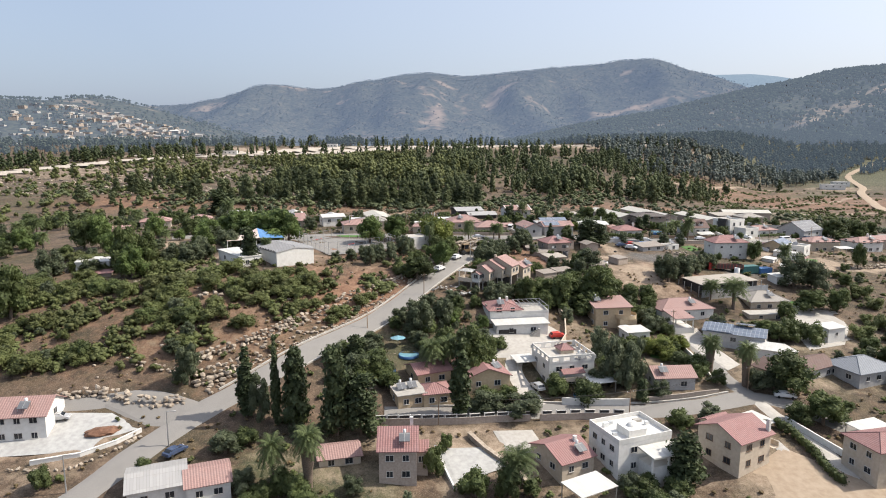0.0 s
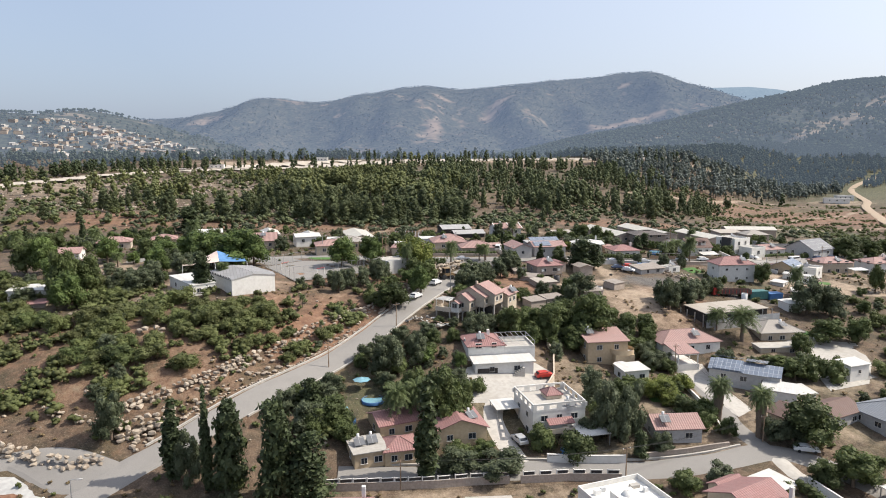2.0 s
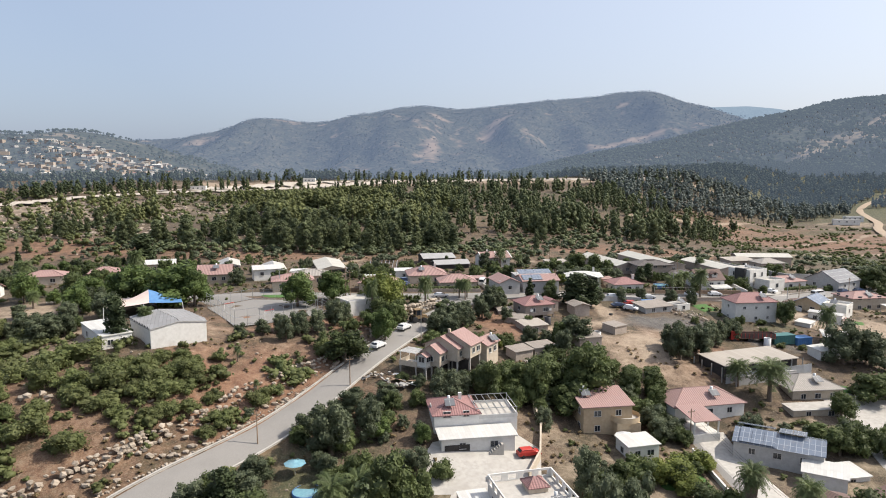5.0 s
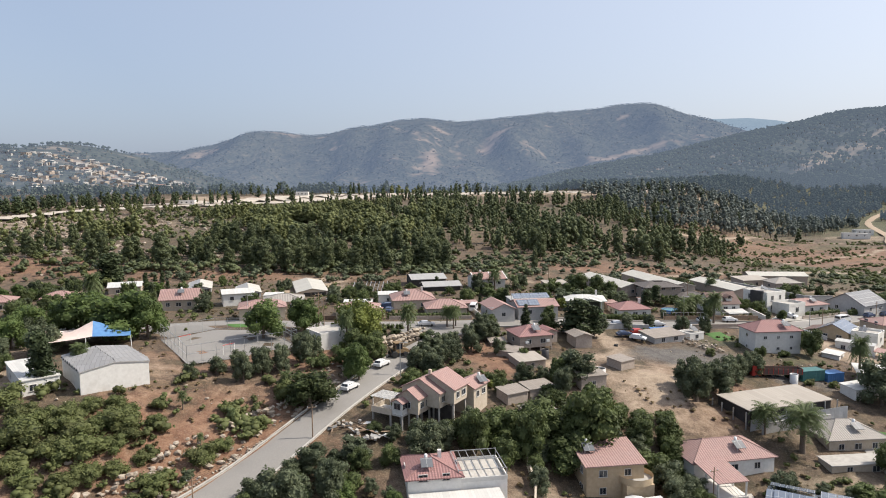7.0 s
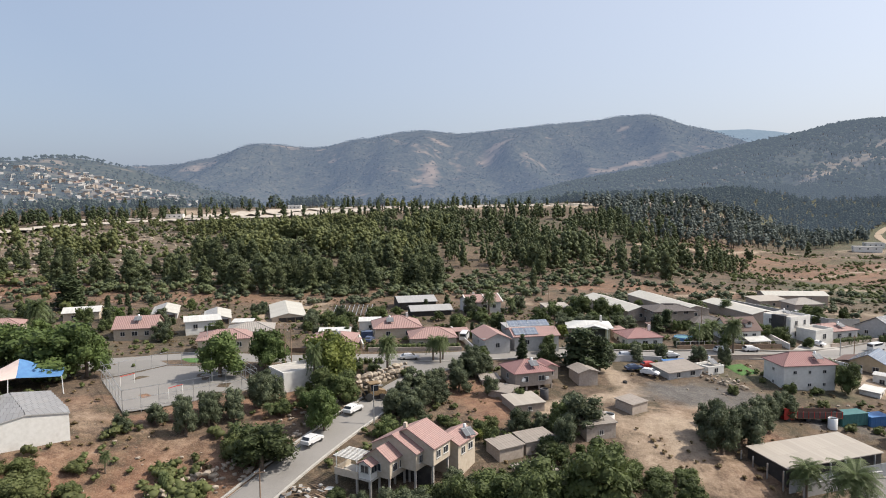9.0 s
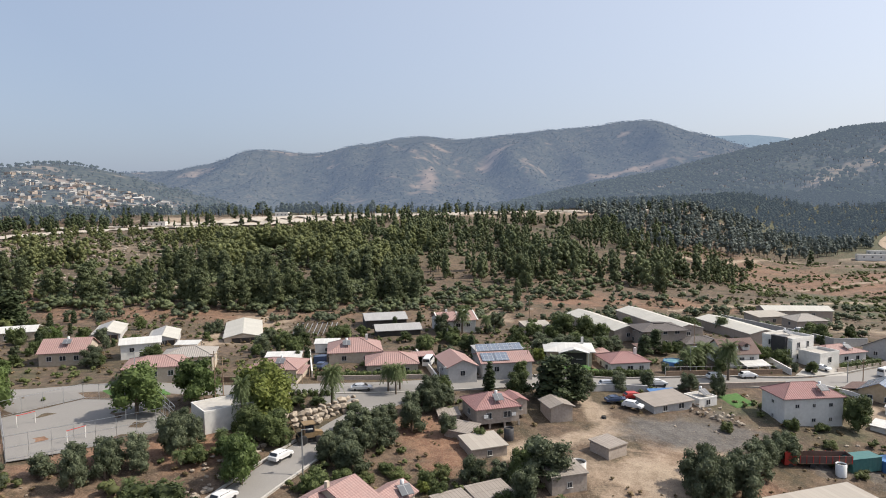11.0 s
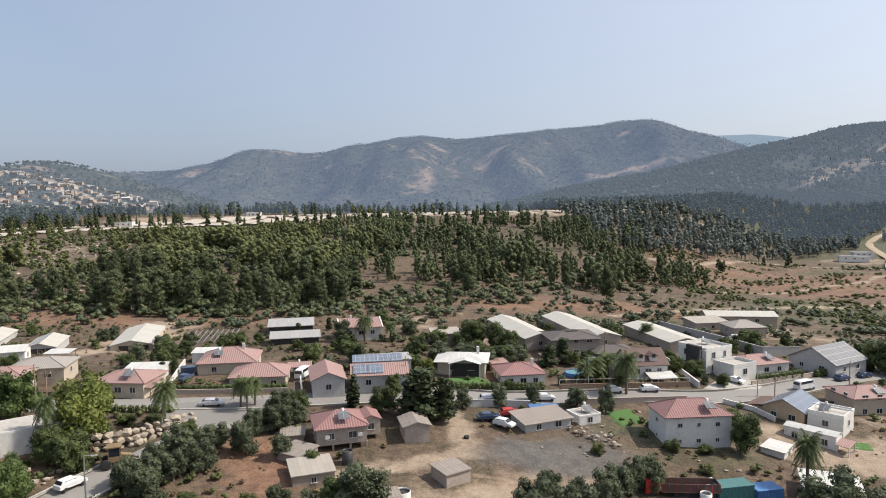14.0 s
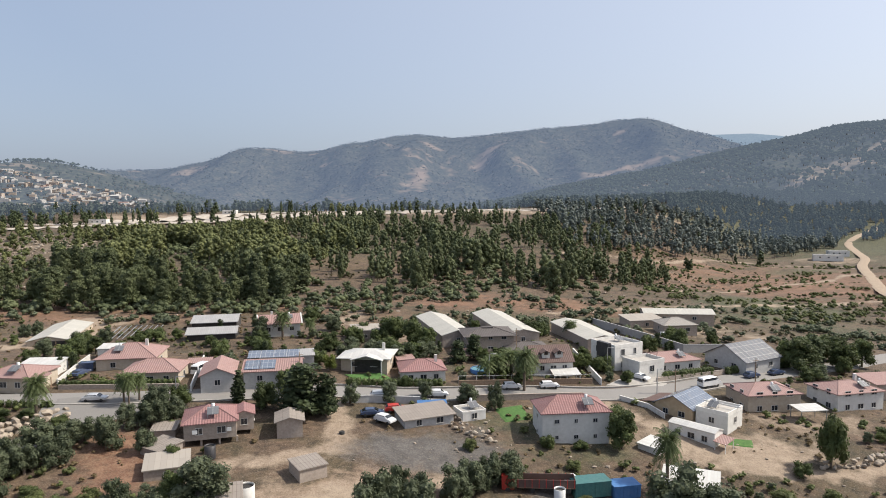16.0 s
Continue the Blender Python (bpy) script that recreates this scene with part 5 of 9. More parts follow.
def sheet_fence(label, x, y, turn, length, top, step=1.2):
    """A tall fence of grey corrugated sheets, level along its top."""
    root = new("sheet_fence")
    root.matrix_basis = pose(x, y, top, 0, 0, turn)
    n, c, sn = int(length / step), math.cos(radians(turn)), math.sin(radians(turn))
    for k in range(n):
        u = (k + 0.5) * step
        low = gz(x + c * u, y + sn * u) - top - 0.3
        bm = box(k * step, (k + 1) * step - 0.02, -0.03, 0.0, low, 0)
        for j in range(4):
            add_box(bm, k * step + 0.1 + j * 0.29, k * step + 0.2 + j * 0.29, -0.06, -0.03, low, -0.02)
        part("sheet", bm, "steel_sheet", root)
    part("top_rail", box(0, n * step, -0.05, 0.05, 0, 0.06), "metal", root)
    return tagged(root, label, "fence")


sheet_fence("tall grey corrugated sheet fence before a barn", 78.5, 201.0, 18.5, 26, -2.2)


def kerb(label, line, side, start, end):
    """A pale kerb along one edge of a road."""
    half = ROADS[line][0] / 2 + 0.1
    pts = []
    for q, e in zip(LINES[line][start:end], LINES[line][start + 1:end + 1]):
        n = Vector((q.y - e.y, e.x - q.x)).normalized()
        pts.append((q.x + n.x * half * side, q.y + n.y * half * side))
    o = wall_line(label, pts, 0.22, 0.3, "concrete", "kerb", 4.0)
    return tagged(o, label, "kerb", kind="structure")


kerb("pale concrete kerb along the main road", "main_road", 1, 26, 78)
kerb("pale concrete kerb along the main road", "main_road", -1, 34, 76)
kerb("pale concrete kerb along the upper street", "upper_street", -1, 48, 118)
kerb("pale concrete kerb along the upper street", "upper_street", 1, 62, 118)
kerb("pale concrete kerb along the lower street", "lower_street", 1, 4, 38)


# ---------------------------------------------------------------- boulders
def boulder_meshes():
    out = []
    for s in range(6):
        r = random.Random(s)
        bm = bmesh.new()
        bmesh.ops.create_icosphere(bm, subdivisions=1, radius=0.5)
        for v in bm.verts:
            v.co *= 0.66 + 0.66 * r.random()
            v.co.z *= 0.75
        me = bpy.data.meshes.new("boulder")
        bm.to_mesh(me)
        bm.free()
        me.materials.append(M["rock"])
        out.append(me)
    return out


BOULDERS = boulder_meshes()


def rock_wall(label, pts, rows, size, seed, spread=0.3, skip=0.05, batter=0.5):
    """A dry wall of stacked limestone boulders along a line, each stone an object of its own."""
    r = random.Random(seed)
    root = new("rock_wall")
    root.location = (*pts[0], gz(*pts[0]))
    line = curve_through(pts, size * 0.95)
    for k, q in enumerate(line):
        a, b = line[max(0, k - 1)], line[min(len(line) - 1, k + 1)]
        n = Vector((a.y - b.y, b.x - a.x)).normalized()
        for row in range(rows):
            if r.random() < skip:
                continue
            s = size * r.uniform(0.65, 1.25)
            p = Vector((q.x, q.y)) + n * (row * size * batter + r.uniform(-spread, spread) * size)
            o = new("boulder", BOULDERS[r.randrange(6)])
            o.parent = root
            z = max(gz(q.x, q.y) + row * size * 0.62, gz(p.x, p.y) - 0.1 * size)
            o.matrix_basis = root.matrix_basis.inverted() @ (pose(p.x, p.y, z + 0.2 * s, r.uniform(-20, 20), r.uniform(-20, 20), r.uniform(0, 360)) @ Matrix.Diagonal((s * r.uniform(0.9, 1.4), s, s, 1)))
    return tagged(root, label, "rock wall")


rock_wall("terrace wall of pale limestone boulders on the bank", [(-55, 143.5), (-47.8, 149.5), (-42, 154.5), (-36.5, 162)], 3, 1.1, 1, 0.5, 0.2)
rock_wall("row of limestone boulders along the road", [(-45, 141.5), (-41.5, 146), (-36.5, 152.5), (-30.5, 159.8), (-22.2, 173), (-13.6, 187)], 1, 0.6, 2, 0.4, 0.12)
rock_wall("broken face of limestone boulders above the road", [(-39, 157.5), (-34.5, 164), (-31, 170), (-26.6, 178.5), (-21.2, 186.3), (-13.6, 193.6)], 3, 1.0, 12, 0.9, 0.42)
rock_wall("heap of limestone boulders at the junction", [(-52, 137), (-47.5, 139.5), (-44, 142)], 4, 1.3, 3)
rock_wall("retaining wall of big pale limestone blocks", [(2.5, 228.5), (6.7, 231), (9.5, 236), (13.5, 241)], 3, 1.5, 4, 0.15, 0.03, 0.25)
rock_wall("tumbled limestone boulders on the red bank", [(-22, 188), (-16, 194), (-10, 200)], 2, 0.9, 5, 0.8, 0.35)
rock_wall("grey limestone outcrop among the bushes", [(-62, 169), (-57, 168)], 2, 1.4, 13, 0.7, 0.2)
rock_wall("limestone boulders between parking lot and lane", [(-79, 132), (-70.5, 132.5), (-60, 130), (-53, 131.5)], 3, 1.1, 6, 0.6, 0.2)
rock_wall("boulders along the road verge", [(-77, 112), (-67, 112), (-61, 116.5), (-57.5, 121)], 1, 0.8, 7, 0.5, 0.2)
rock_wall("limestone terrace below the shrubs", [(-70, 143.5), (-62, 141.5), (-54, 141)], 2, 1.0, 8, 0.5, 0.3)
rock_wall("boulders scattered in a vacant plot", [(82, 252), (86, 246), (90, 243)], 3, 0.7, 9, 1.5, 0.4)
rock_wall("boulders at the edge of the dirt yard", [(148, 240), (156, 242), (166, 246)], 2, 1.1, 10, 0.6, 0.2)


def scattered_rocks(name, seed, count, x0, x1, y0, y1, size, label):
    """Loose stones on open ground, joined."""
    r = np.random.RandomState(seed)
    verts, faces = [], []
    for k in range(count):
        me = BOULDERS[k % 6]
        x, y = r.uniform(x0, x1), r.uniform(y0, y1)
        if float(road_distance(x, y)) < 1:
            continue
        s = size * (0.4 + r.rand() ** 2 * 1.2)
        n0, a, g = len(verts), r.rand() * 6.3, gz(x, y)
        for v in me.vertices:
            verts.append((x + s * (v.co.x * math.cos(a) - v.co.y * math.sin(a)) * 1.2, y + s * (v.co.x * math.sin(a) + v.co.y * math.cos(a)), g + s * (v.co.z + 0.1)))
        faces += [tuple(n0 + i for i in p.vertices) for p in me.polygons]
    tagged(new(name, mesh_from(name, verts, faces, M["rock"])), label, "rocks", kind="stuff")


scattered_rocks("loose_rocks", 1, 130, -100, -10, 138, 205, 0.7, "loose limestone rocks on the scrubby bank")
def roadside_rocks():
    """Rubble on the cut bank beside the main road."""
    r = random.Random(77)
    for q, e in zip(LINES["main_road"][25:75], LINES["main_road"][26:76]):
        n = Vector((q.y - e.y, e.x - q.x)).normalized()
        for _ in range(4):
            d = 4.6 + 6.5 * r.random() ** 1.6
            ROADSIDE.append((q.x + n.x * d + r.uniform(-1, 1), q.y + n.y * d + r.uniform(-1, 1), r.uniform(0.45, 1.3)))


ROADSIDE = []
roadside_rocks()
rv, rf = [], []
for k, (x, y, s) in enumerate(ROADSIDE):
    me, n0, a = BOULDERS[k % 6], len(rv), k * 1.7
    rv += [(x + s * (v.co.x * math.cos(a) - v.co.y * math.sin(a)) * 1.2, y + s * (v.co.x * math.sin(a) + v.co.y * math.cos(a)), gz(x, y) + s * (v.co.z + 0.15)) for v in me.vertices]
    rf += [tuple(n0 + i for i in p.vertices) for p in me.polygons]
tagged(new("roadside_rubble", mesh_from("roadside_rubble", rv, rf, M["rock"])), "broken limestone rubble on the cut bank by the road", "rocks", kind="stuff")
scattered_rocks("field_rocks", 2, 240, -150, 220, 345, 440, 0.8, "pale rocks scattered below the wood")
scattered_rocks("plot_rocks", 3, 160, 66, 150, 232, 262, 0.5, "rubble scattered over vacant plots")
scattered_rocks("terrace_rocks", 5, 1500, -310, -70, 385, 600, 1.9, "pale stones of old terraces on the slope")
scattered_rocks("wood_rocks", 4, 420, -200, 260, 430, 720, 1.3, "pale rock outcrops among the pines")

# ---------------------------------------------------------------- trees and bushes of the village
plant("cypress", -39.2, 128.4, 14.6, 1.36)
plant("cypress", -32.7, 126.0, 18.7, 0.59)
plant("dark", -28.8, 125.8, 16.4, 0.89)
plant("dark", -20.5, 124.1, 18.0, 0.79)
plant("dark", -15.9, 124.7, 12.4, 1.31)
plant("cypress", 3.6, 131.8, 19.0, 1.25)
plant("olive", -36.2, 127.4, 9.9, 0.55)
plant("olive", -40.1, 117.4, 4.3, 1.68)
plant("fanpalm", -23.1, 108.6, 11.0, 0.9)
plant("palm", -29.3, 108.2, 8.8, 0.76)
plant("olive", -34.2, 107.5, 4.9, 1.09)
plant("bush", -52.6, 111.4, 3.0, 1.02)
plant("bush", -68.5, 107.1, 4.8, 0.72)
plant("olive", -54.0, 137.7, 9.9, 0.66)
plant("bush", -25.4, 107.1, 4.7, 0.88)
plant("olive", 9.0, 134.4, 5.1, 1.74)
plant("olive", 16.6, 134.0, 4.9, 2.03)
plant("bush", -1.9, 114.7, 6.3, 0.55)
plant("bush", 0.6, 121.0, 4.3, 0.55)
plant("palm", 13.1, 111.4, 7.1, 1.31)
plant("bush", 5.5, 109.3, 5.6, 1.00)
plant("bush", 11.5, 109.8, 6.0, 0.71)
plant("bush", 34.6, 111.0, 3.0, 2.20)
plant("dark", 43.2, 112.9, 9.9, 1.61)
plant("olive", 41.2, 144.4, 11.6, 0.55)
plant("olive", 38.4, 144.6, 13.5, 0.57)
plant("olive", 42.8, 146.4, 11.7, 0.55)
plant("olive", 37.9, 158.2, 8.7, 0.72)
plant("fanpalm", 62.6, 152.6, 9.0, 1.05)
plant("fanpalm", 68.6, 147.0, 10.0, 0.9)
plant("broad", 77.2, 145.6, 9.9, 1.30)
plant("palm", 86.0, 195.5, 8.0, 1.35)
plant("palm", 81.0, 200.4, 5.6, 1.2)
plant("broad", 61.0, 178.9, 3.5, 1.39)
plant("bright", 51.1, 162.9, 4.7, 1.39)
plant("bright", 55.3, 163.7, 5.3, 1.48)
plant("bright", 60.2, 168.1, 4.5, 1.29)
plant("bush", 57.4, 155.7, 4.4, 1.23)
plant("broad", 98.2, 189.1, 6.2, 1.12)
plant("bush", 93.8, 175.3, 6.4, 0.90)
plant("bush", 98.1, 174.3, 6.4, 0.90)
plant("bush", 103.2, 180.8, 4.0, 1.01)
plant("olive", 114.9, 217.3, 11.5, 0.99)
plant("olive", 121.1, 215.9, 9.9, 0.99)
plant("broad", 110.6, 197.8, 7.0, 1.70)
plant("broad", 118.3, 197.8, 7.7, 1.00)
plant("olive", 71.6, 211.3, 8.9, 0.82)
plant("olive", 78.1, 214.9, 7.5, 0.99)
plant("olive", 70.9, 216.2, 6.8, 0.87)
plant("olive", 85.6, 224.4, 6.4, 0.99)
plant("broad", 55.1, 194.4, 6.5, 1.00)
plant("broad", 60.2, 195.5, 6.6, 1.00)
plant("broad", 44.6, 190.0, 13.8, 1.00)
plant("broad", 33.5, 187.1, 10.1, 0.73)
plant("olive", 46.9, 216.5, 7.8, 1.29)
plant("broad", 23.7, 186.4, 8.6, 0.84)
plant("olive", 14.5, 183.4, 7.1, 1.00)
plant("olive", -5.9, 166.6, 10.3, 0.94)
plant("olive", 0.7, 170.8, 8.0, 0.69)
plant("broad", 6.2, 146.7, 13.9, 0.74)
plant("broad", 0.8, 153.7, 9.1, 0.86)
plant("broad", 10.1, 149.2, 9.2, 0.62)
plant("olive", -19.4, 143.8, 6.5, 1.15)
plant("palm", -2.6, 146.8, 7.8, 0.99)
plant("palm", 1.1, 148.4, 7.9, 0.83)
plant("olive", 28.8, 241.7, 5.4, 1.10)
plant("olive", 31.0, 245.2, 4.5, 1.12)
plant("olive", 24.8, 232.8, 5.9, 0.96)
plant("olive", 20.1, 234.4, 4.6, 0.95)
plant("olive", 24.3, 240.7, 4.8, 0.95)
plant("olive", 13.1, 225.1, 4.6, 0.95)
plant("olive", 26.2, 244.4, 4.4, 1.0)
plant("olive", 20.3, 225.5, 5.5, 1.00)
plant("olive", 17.4, 222.2, 5.4, 0.99)
plant("olive", 14.8, 219.6, 5.4, 0.99)
plant("olive", 11.9, 218.0, 4.9, 0.99)
plant("bright", -3.6, 236.4, 10.1, 1.19)
plant("palm", 9.1, 239.1, 7.8, 0.76)
plant("bush", 2.0, 240.2, 1.9, 1.64)
plant("bush", 5.9, 241.7, 1.6, 1.88)
plant("bush", 13.3, 238.7, 2.4, 1.26)
for key, x, y, h, w in (("lush", -1.2, 213.6, 4.6, 1.1), ("lush", -3.6, 216.5, 4.4, 1.1), ("bush", -8.5, 214.7, 3.2, 1.2), ("broad", -0.6, 223.2, 5.4, 0.9), ("palm", -6.2, 220.4, 2.6, 1.2), ("palm", 0.2, 227.6, 3.2, 1.2), ("bush", -5.6, 226.2, 2.0, 0.8), ("palm", -10.5, 213.2, 2.4, 1.2), ("olive", -13.8, 222.8, 5.6, 1.0), ("bush", 3.2, 222.8, 2.8, 1.1), ("shrub", 18.4, 212.5, 2.0, 1.4), ("shrub", 23.5, 214.5, 2.2, 1.4), ("bright", 27.5, 211.5, 2.0, 1.3), ("shrub", 30.5, 216.5, 2.4, 1.2), ("bush", 21.5, 216.8, 1.8, 1.5)):
    plant(key, x, y, h, w)
plant("bright", -3.3, 230.8, 5.1, 1.00)
plant("bush", 1.4, 232.4, 4.0, 0.73)
plant("broad", -2.7, 224.1, 5.9, 1.00)
plant("cypress", 40.4, 253.4, 6.8, 2.20)
plant("broad", 46.2, 252.1, 5.7, 1.10)
plant("dark", 53.5, 250.1, 10.1, 2.00)
plant("dark", 58.4, 250.2, 8.5, 1.31)
plant("broad", 48.0, 259.8, 5.6, 0.78)
plant("bright", 54.3, 277.0, 4.3, 0.90)
plant("broad", 65.5, 308.7, 7.9, 1.09)
plant("broad", 71.7, 306.4, 7.9, 0.99)
plant("broad", 76.1, 303.6, 6.4, 0.87)
plant("broad", 50.8, 295.9, 5.3, 1.27)
plant("broad", 56.3, 303.4, 5.3, 1.19)
plant("olive", 62.0, 256.8, 4.5, 0.89)
plant("olive", 69.7, 259.7, 4.6, 1.00)
plant("olive", 76.9, 262.8, 4.3, 0.94)
plant("palm", 36.0, 306.5, 6.6, 0.96)
plant("palm", 43.0, 309.0, 4.8, 0.92)
plant("olive", 30.0, 305.5, 6.5, 0.99)
plant("broad", 37.1, 340.1, 5.0, 1.35)
plant("olive", 85.9, 261.1, 4.9, 1.12)
plant("olive", 91.3, 258.4, 6.3, 0.63)
plant("palm", 98.5, 270.4, 8.6, 0.76)
plant("palm", 117.3, 320.4, 4.8, 1.17)
plant("broad", 113.5, 243.8, 7.7, 0.81)
plant("bush", 99.9, 242.0, 3.0, 0.68)
plant("olive", 91.4, 228.0, 4.9, 1.09)
plant("olive", 87.3, 227.4, 4.0, 1.12)
plant("olive", 92.1, 228.7, 5.3, 0.99)
plant("olive", 87.4, 226.8, 4.4, 0.99)
plant("palm", 117.3, 229.7, 9.5, 0.64)
plant("broad", 174.0, 299.5, 9.5, 1.25)
plant("dark", 179.5, 303.2, 9.0, 1.5)
plant("broad", 186.9, 302.9, 8.0, 1.21)
plant("broad", 194.9, 307.5, 8.5, 0.99)
plant("broad", 149.8, 240.9, 10.1, 0.59)
plant("bush", 142.8, 236.9, 3.0, 1.02)
plant("palm", 19.0, 250.8, 5.4, 0.82)
plant("palm", 21.3, 252.2, 5.0, 0.82)
plant("palm", 20.7, 249.2, 5.9, 0.64)
plant("lush", -59.4, 231.5, 12.2, 1.44)
plant("lush", -70.6, 234.3, 11.0, 1.31)
plant("lush", -53.2, 232.0, 11.0, 0.90)
plant("lush", -25.4, 231.9, 10.1, 1.08)
plant("lush", -16.7, 238.9, 9.5, 0.97)
plant("bright", -0.2, 230.2, 9.7, 1.00)
plant("palm", -4.6, 226.8, 8.4, 0.55)
plant("lush", 0.3, 209.7, 8.4, 0.80)
plant("broad", 2.1, 222.3, 6.3, 1.00)
plant("broad", -7.7, 197.5, 7.8, 1.55)
plant("dark", -55.6, 192.5, 11.0, 1.1)
for x, y, h, w in ((-22.2, 179.5, 3.6, 1.3), (-27.1, 171.5, 3.2, 1.4), (-37.3, 182.7, 4.4, 1.3), (-49.3, 174.2, 4.6, 1.3), (-38.2, 168.4, 2.8, 1.4), (-40.2, 174, 4.2, 1.3), (-55.5, 159.6, 4.2, 1.5), (-47.5, 157.8, 3.8, 1.4), (-43.9, 166.4, 2.6, 1.4), (-35.5, 177.2, 3.4, 1.2), (-32.1, 185.5, 2.6, 1.2), (-65.7, 157.8, 3.6, 1.5), (-60.3, 173.4, 4.6, 1.2), (-68.3, 169.5, 4.2, 1.3), (-75.8, 174.5, 4.8, 1.2), (-40, 188.5, 2.4, 1.4), (-33.5, 190.5, 2.2, 1.4), (-52, 181, 3.4, 1.4), (-45, 178.5, 3.6, 1.2), (-57, 164.5, 3.2, 1.3), (-45.3, 182.1, 3.4, 1.4), (-39.7, 181.1, 3.2, 1.3), (-37.2, 186.3, 2.8, 1.4), (-38.2, 175.5, 3.6, 1.4), (-43.5, 172.5, 3.4, 1.3), (-48, 180, 3.6, 1.3), (-20.1, 183.2, 2.4, 1.4), (-52.5, 169, 3.6, 1.4), (-30.5, 176.5, 2.2, 1.4), (-33.5, 172.5, 2.6, 1.5), (-36, 170.5, 3.0, 1.4), (-41.5, 178, 3.6, 1.3), (-34.5, 180.5, 3.0, 1.3), (-47, 168, 3.2, 1.5), (-50.5, 177.5, 3.6, 1.4), (-43, 185.5, 2.8, 1.4), (-54.5, 174, 3.8, 1.3)):
    plant("shrub", x, y, h, w, group="scrub on the bank")
for x, y, h in ((-28.4, 207.5, 4.2), (-32.8, 203.4, 3.6), (-25, 210.5, 4.6), (-21, 213, 5.0)):
    plant("olive", x, y, h, 1.1)
for x, y, h in ((-29.8, 192, 3.0), (-20.4, 190.5, 2.6), (-23.5, 183, 2.2), (-13.5, 203, 3.8)):
    plant("palm", x, y, h, 0.8)
plant("olive", -22.4, 204.9, 7.0, 0.69)
plant("olive", -20.0, 209.3, 6.1, 0.81)
plant("olive", -16.4, 212.2, 6.1, 0.81)
plant("olive", -12.8, 216.6, 7.4, 0.76)
plant("olive", -10.8, 220.5, 5.4, 0.78)
plant("palm", -53.0, 201.0, 5.5, 0.9)
plant("dark", -106.8, 323.3, 12.0, 2.20)
plant("palm", -85.9, 270.1, 9.3, 0.76)
plant("lush", -74.4, 235.3, 8.7, 1.17)
plant("lush", -79.2, 229.5, 8.6, 1.17)
plant("lush", -78.7, 220.1, 8.3, 0.99)
plant("broad", -90.8, 191.6, 14.1, 0.71)
plant("broad", -87.3, 195.8, 11.2, 0.78)
plant("lush", -99.7, 232.6, 8.8, 0.98)
plant("olive", -74.8, 199.4, 6.4, 1.23)
plant("olive", -80.4, 202.2, 5.8, 1.26)
plant("olive", -71.2, 200.7, 5.7, 1.12)
plant("broad", -105.2, 160.4, 14.5, 0.82)
plant("lush", -85.7, 183.7, 9.8, 0.95)
plant("lush", -110.9, 217.6, 11.6, 0.81)
plant("broad", -116.6, 218.0, 10.7, 0.89)
plant("cypress", -157.2, 285.1, 9.6, 1.67)
plant("cypress", -141.5, 297.7, 11.2, 1.34)
plant("olive", -109.9, 186.4, 8.4, 0.98)
plant("olive", -73.9, 196.6, 6.3, 1.53)
plant("olive", 15.6, 228.9, 5.9, 1.10)
plant("olive", 12.2, 219.5, 5.1, 1.00)
plant("olive", 18.5, 231.8, 5.0, 1.00)
plant("olive", 27.9, 245.5, 6.7, 0.90)
plant("broad", 30.1, 249.6, 4.9, 1.13)
plant("broad", 42.9, 215.4, 6.2, 0.81)
plant("olive", 45.9, 219.9, 5.8, 0.80)
plant("olive", 42.7, 208.3, 7.4, 0.77)
plant("olive", 39.7, 214.9, 4.0, 1.00)
plant("broad", 47.6, 199.3, 9.1, 1.10)
plant("broad", 41.7, 197.3, 5.4, 0.99)
plant("bush", 31.6, 195.7, 4.4, 0.72)
plant("bush", 29.9, 209.2, 3.8, 0.73)
plant("bush", 28.1, 212.8, 3.3, 0.85)
plant("olive", 73.6, 215.5, 8.3, 0.78)
plant("olive", 77.5, 217.3, 7.3, 0.83)
plant("olive", 83.2, 221.6, 6.4, 0.90)
plant("olive", 74.5, 221.8, 5.7, 0.78)
plant("olive", 88.5, 226.8, 6.1, 0.78)
plant("olive", 92.2, 229.7, 5.6, 0.88)
plant("broad", 52.8, 201.4, 4.2, 1.12)
plant("bush", 37.2, 229.7, 3.3, 0.73)
plant("olive", 31.5, 232.4, 4.4, 1.00)
plant("olive", 17.5, 187.0, 5.2, 1.2)
plant("broad", 22.5, 190.0, 5.5, 1.1)
plant("bush", 13.0, 188.0, 3.2, 1.2)
plant("olive", 9.0, 188.2, 3.0, 1.3)
plant("broad", 15.5, 189.0, 3.6, 1.2)
plant("bush", 19.5, 191.2, 3.4, 1.3)
plant("olive", 23.0, 195.0, 3.8, 1.2)
plant("bush", 5.5, 190.5, 2.2, 1.4)
plant("olive", 25.5, 193.0, 4.2, 1.2)

plant("cypress", -169, 681, 13, 1.2)
plant("cypress", -74, 776, 13, 1.2)
plant("cypress", -271, 628, 13, 1.1)


rng = random.Random(5)
BUILT = [(h[0].matrix_basis.translation.x, h[0].matrix_basis.translation.y) for h in H.values()] + [(16, 197), (10, 192), (23, 203)]


YARDS = ((-11, 156, 6.5), (108, 192, 11), (101, 176, 8), (68.5, 170, 6), (69, 160, 5), (72, 120, 7), (-62, 210, 10), (4, 188, 7), (-33, 228, 15), (17, 248, 11), (5, 117, 8), (-75, 121, 12), (68, 113, 10), (106, 193, 9), (15, 125, 6), (22, 169, 9), (76, 238, 8))   # open yards, kept bare


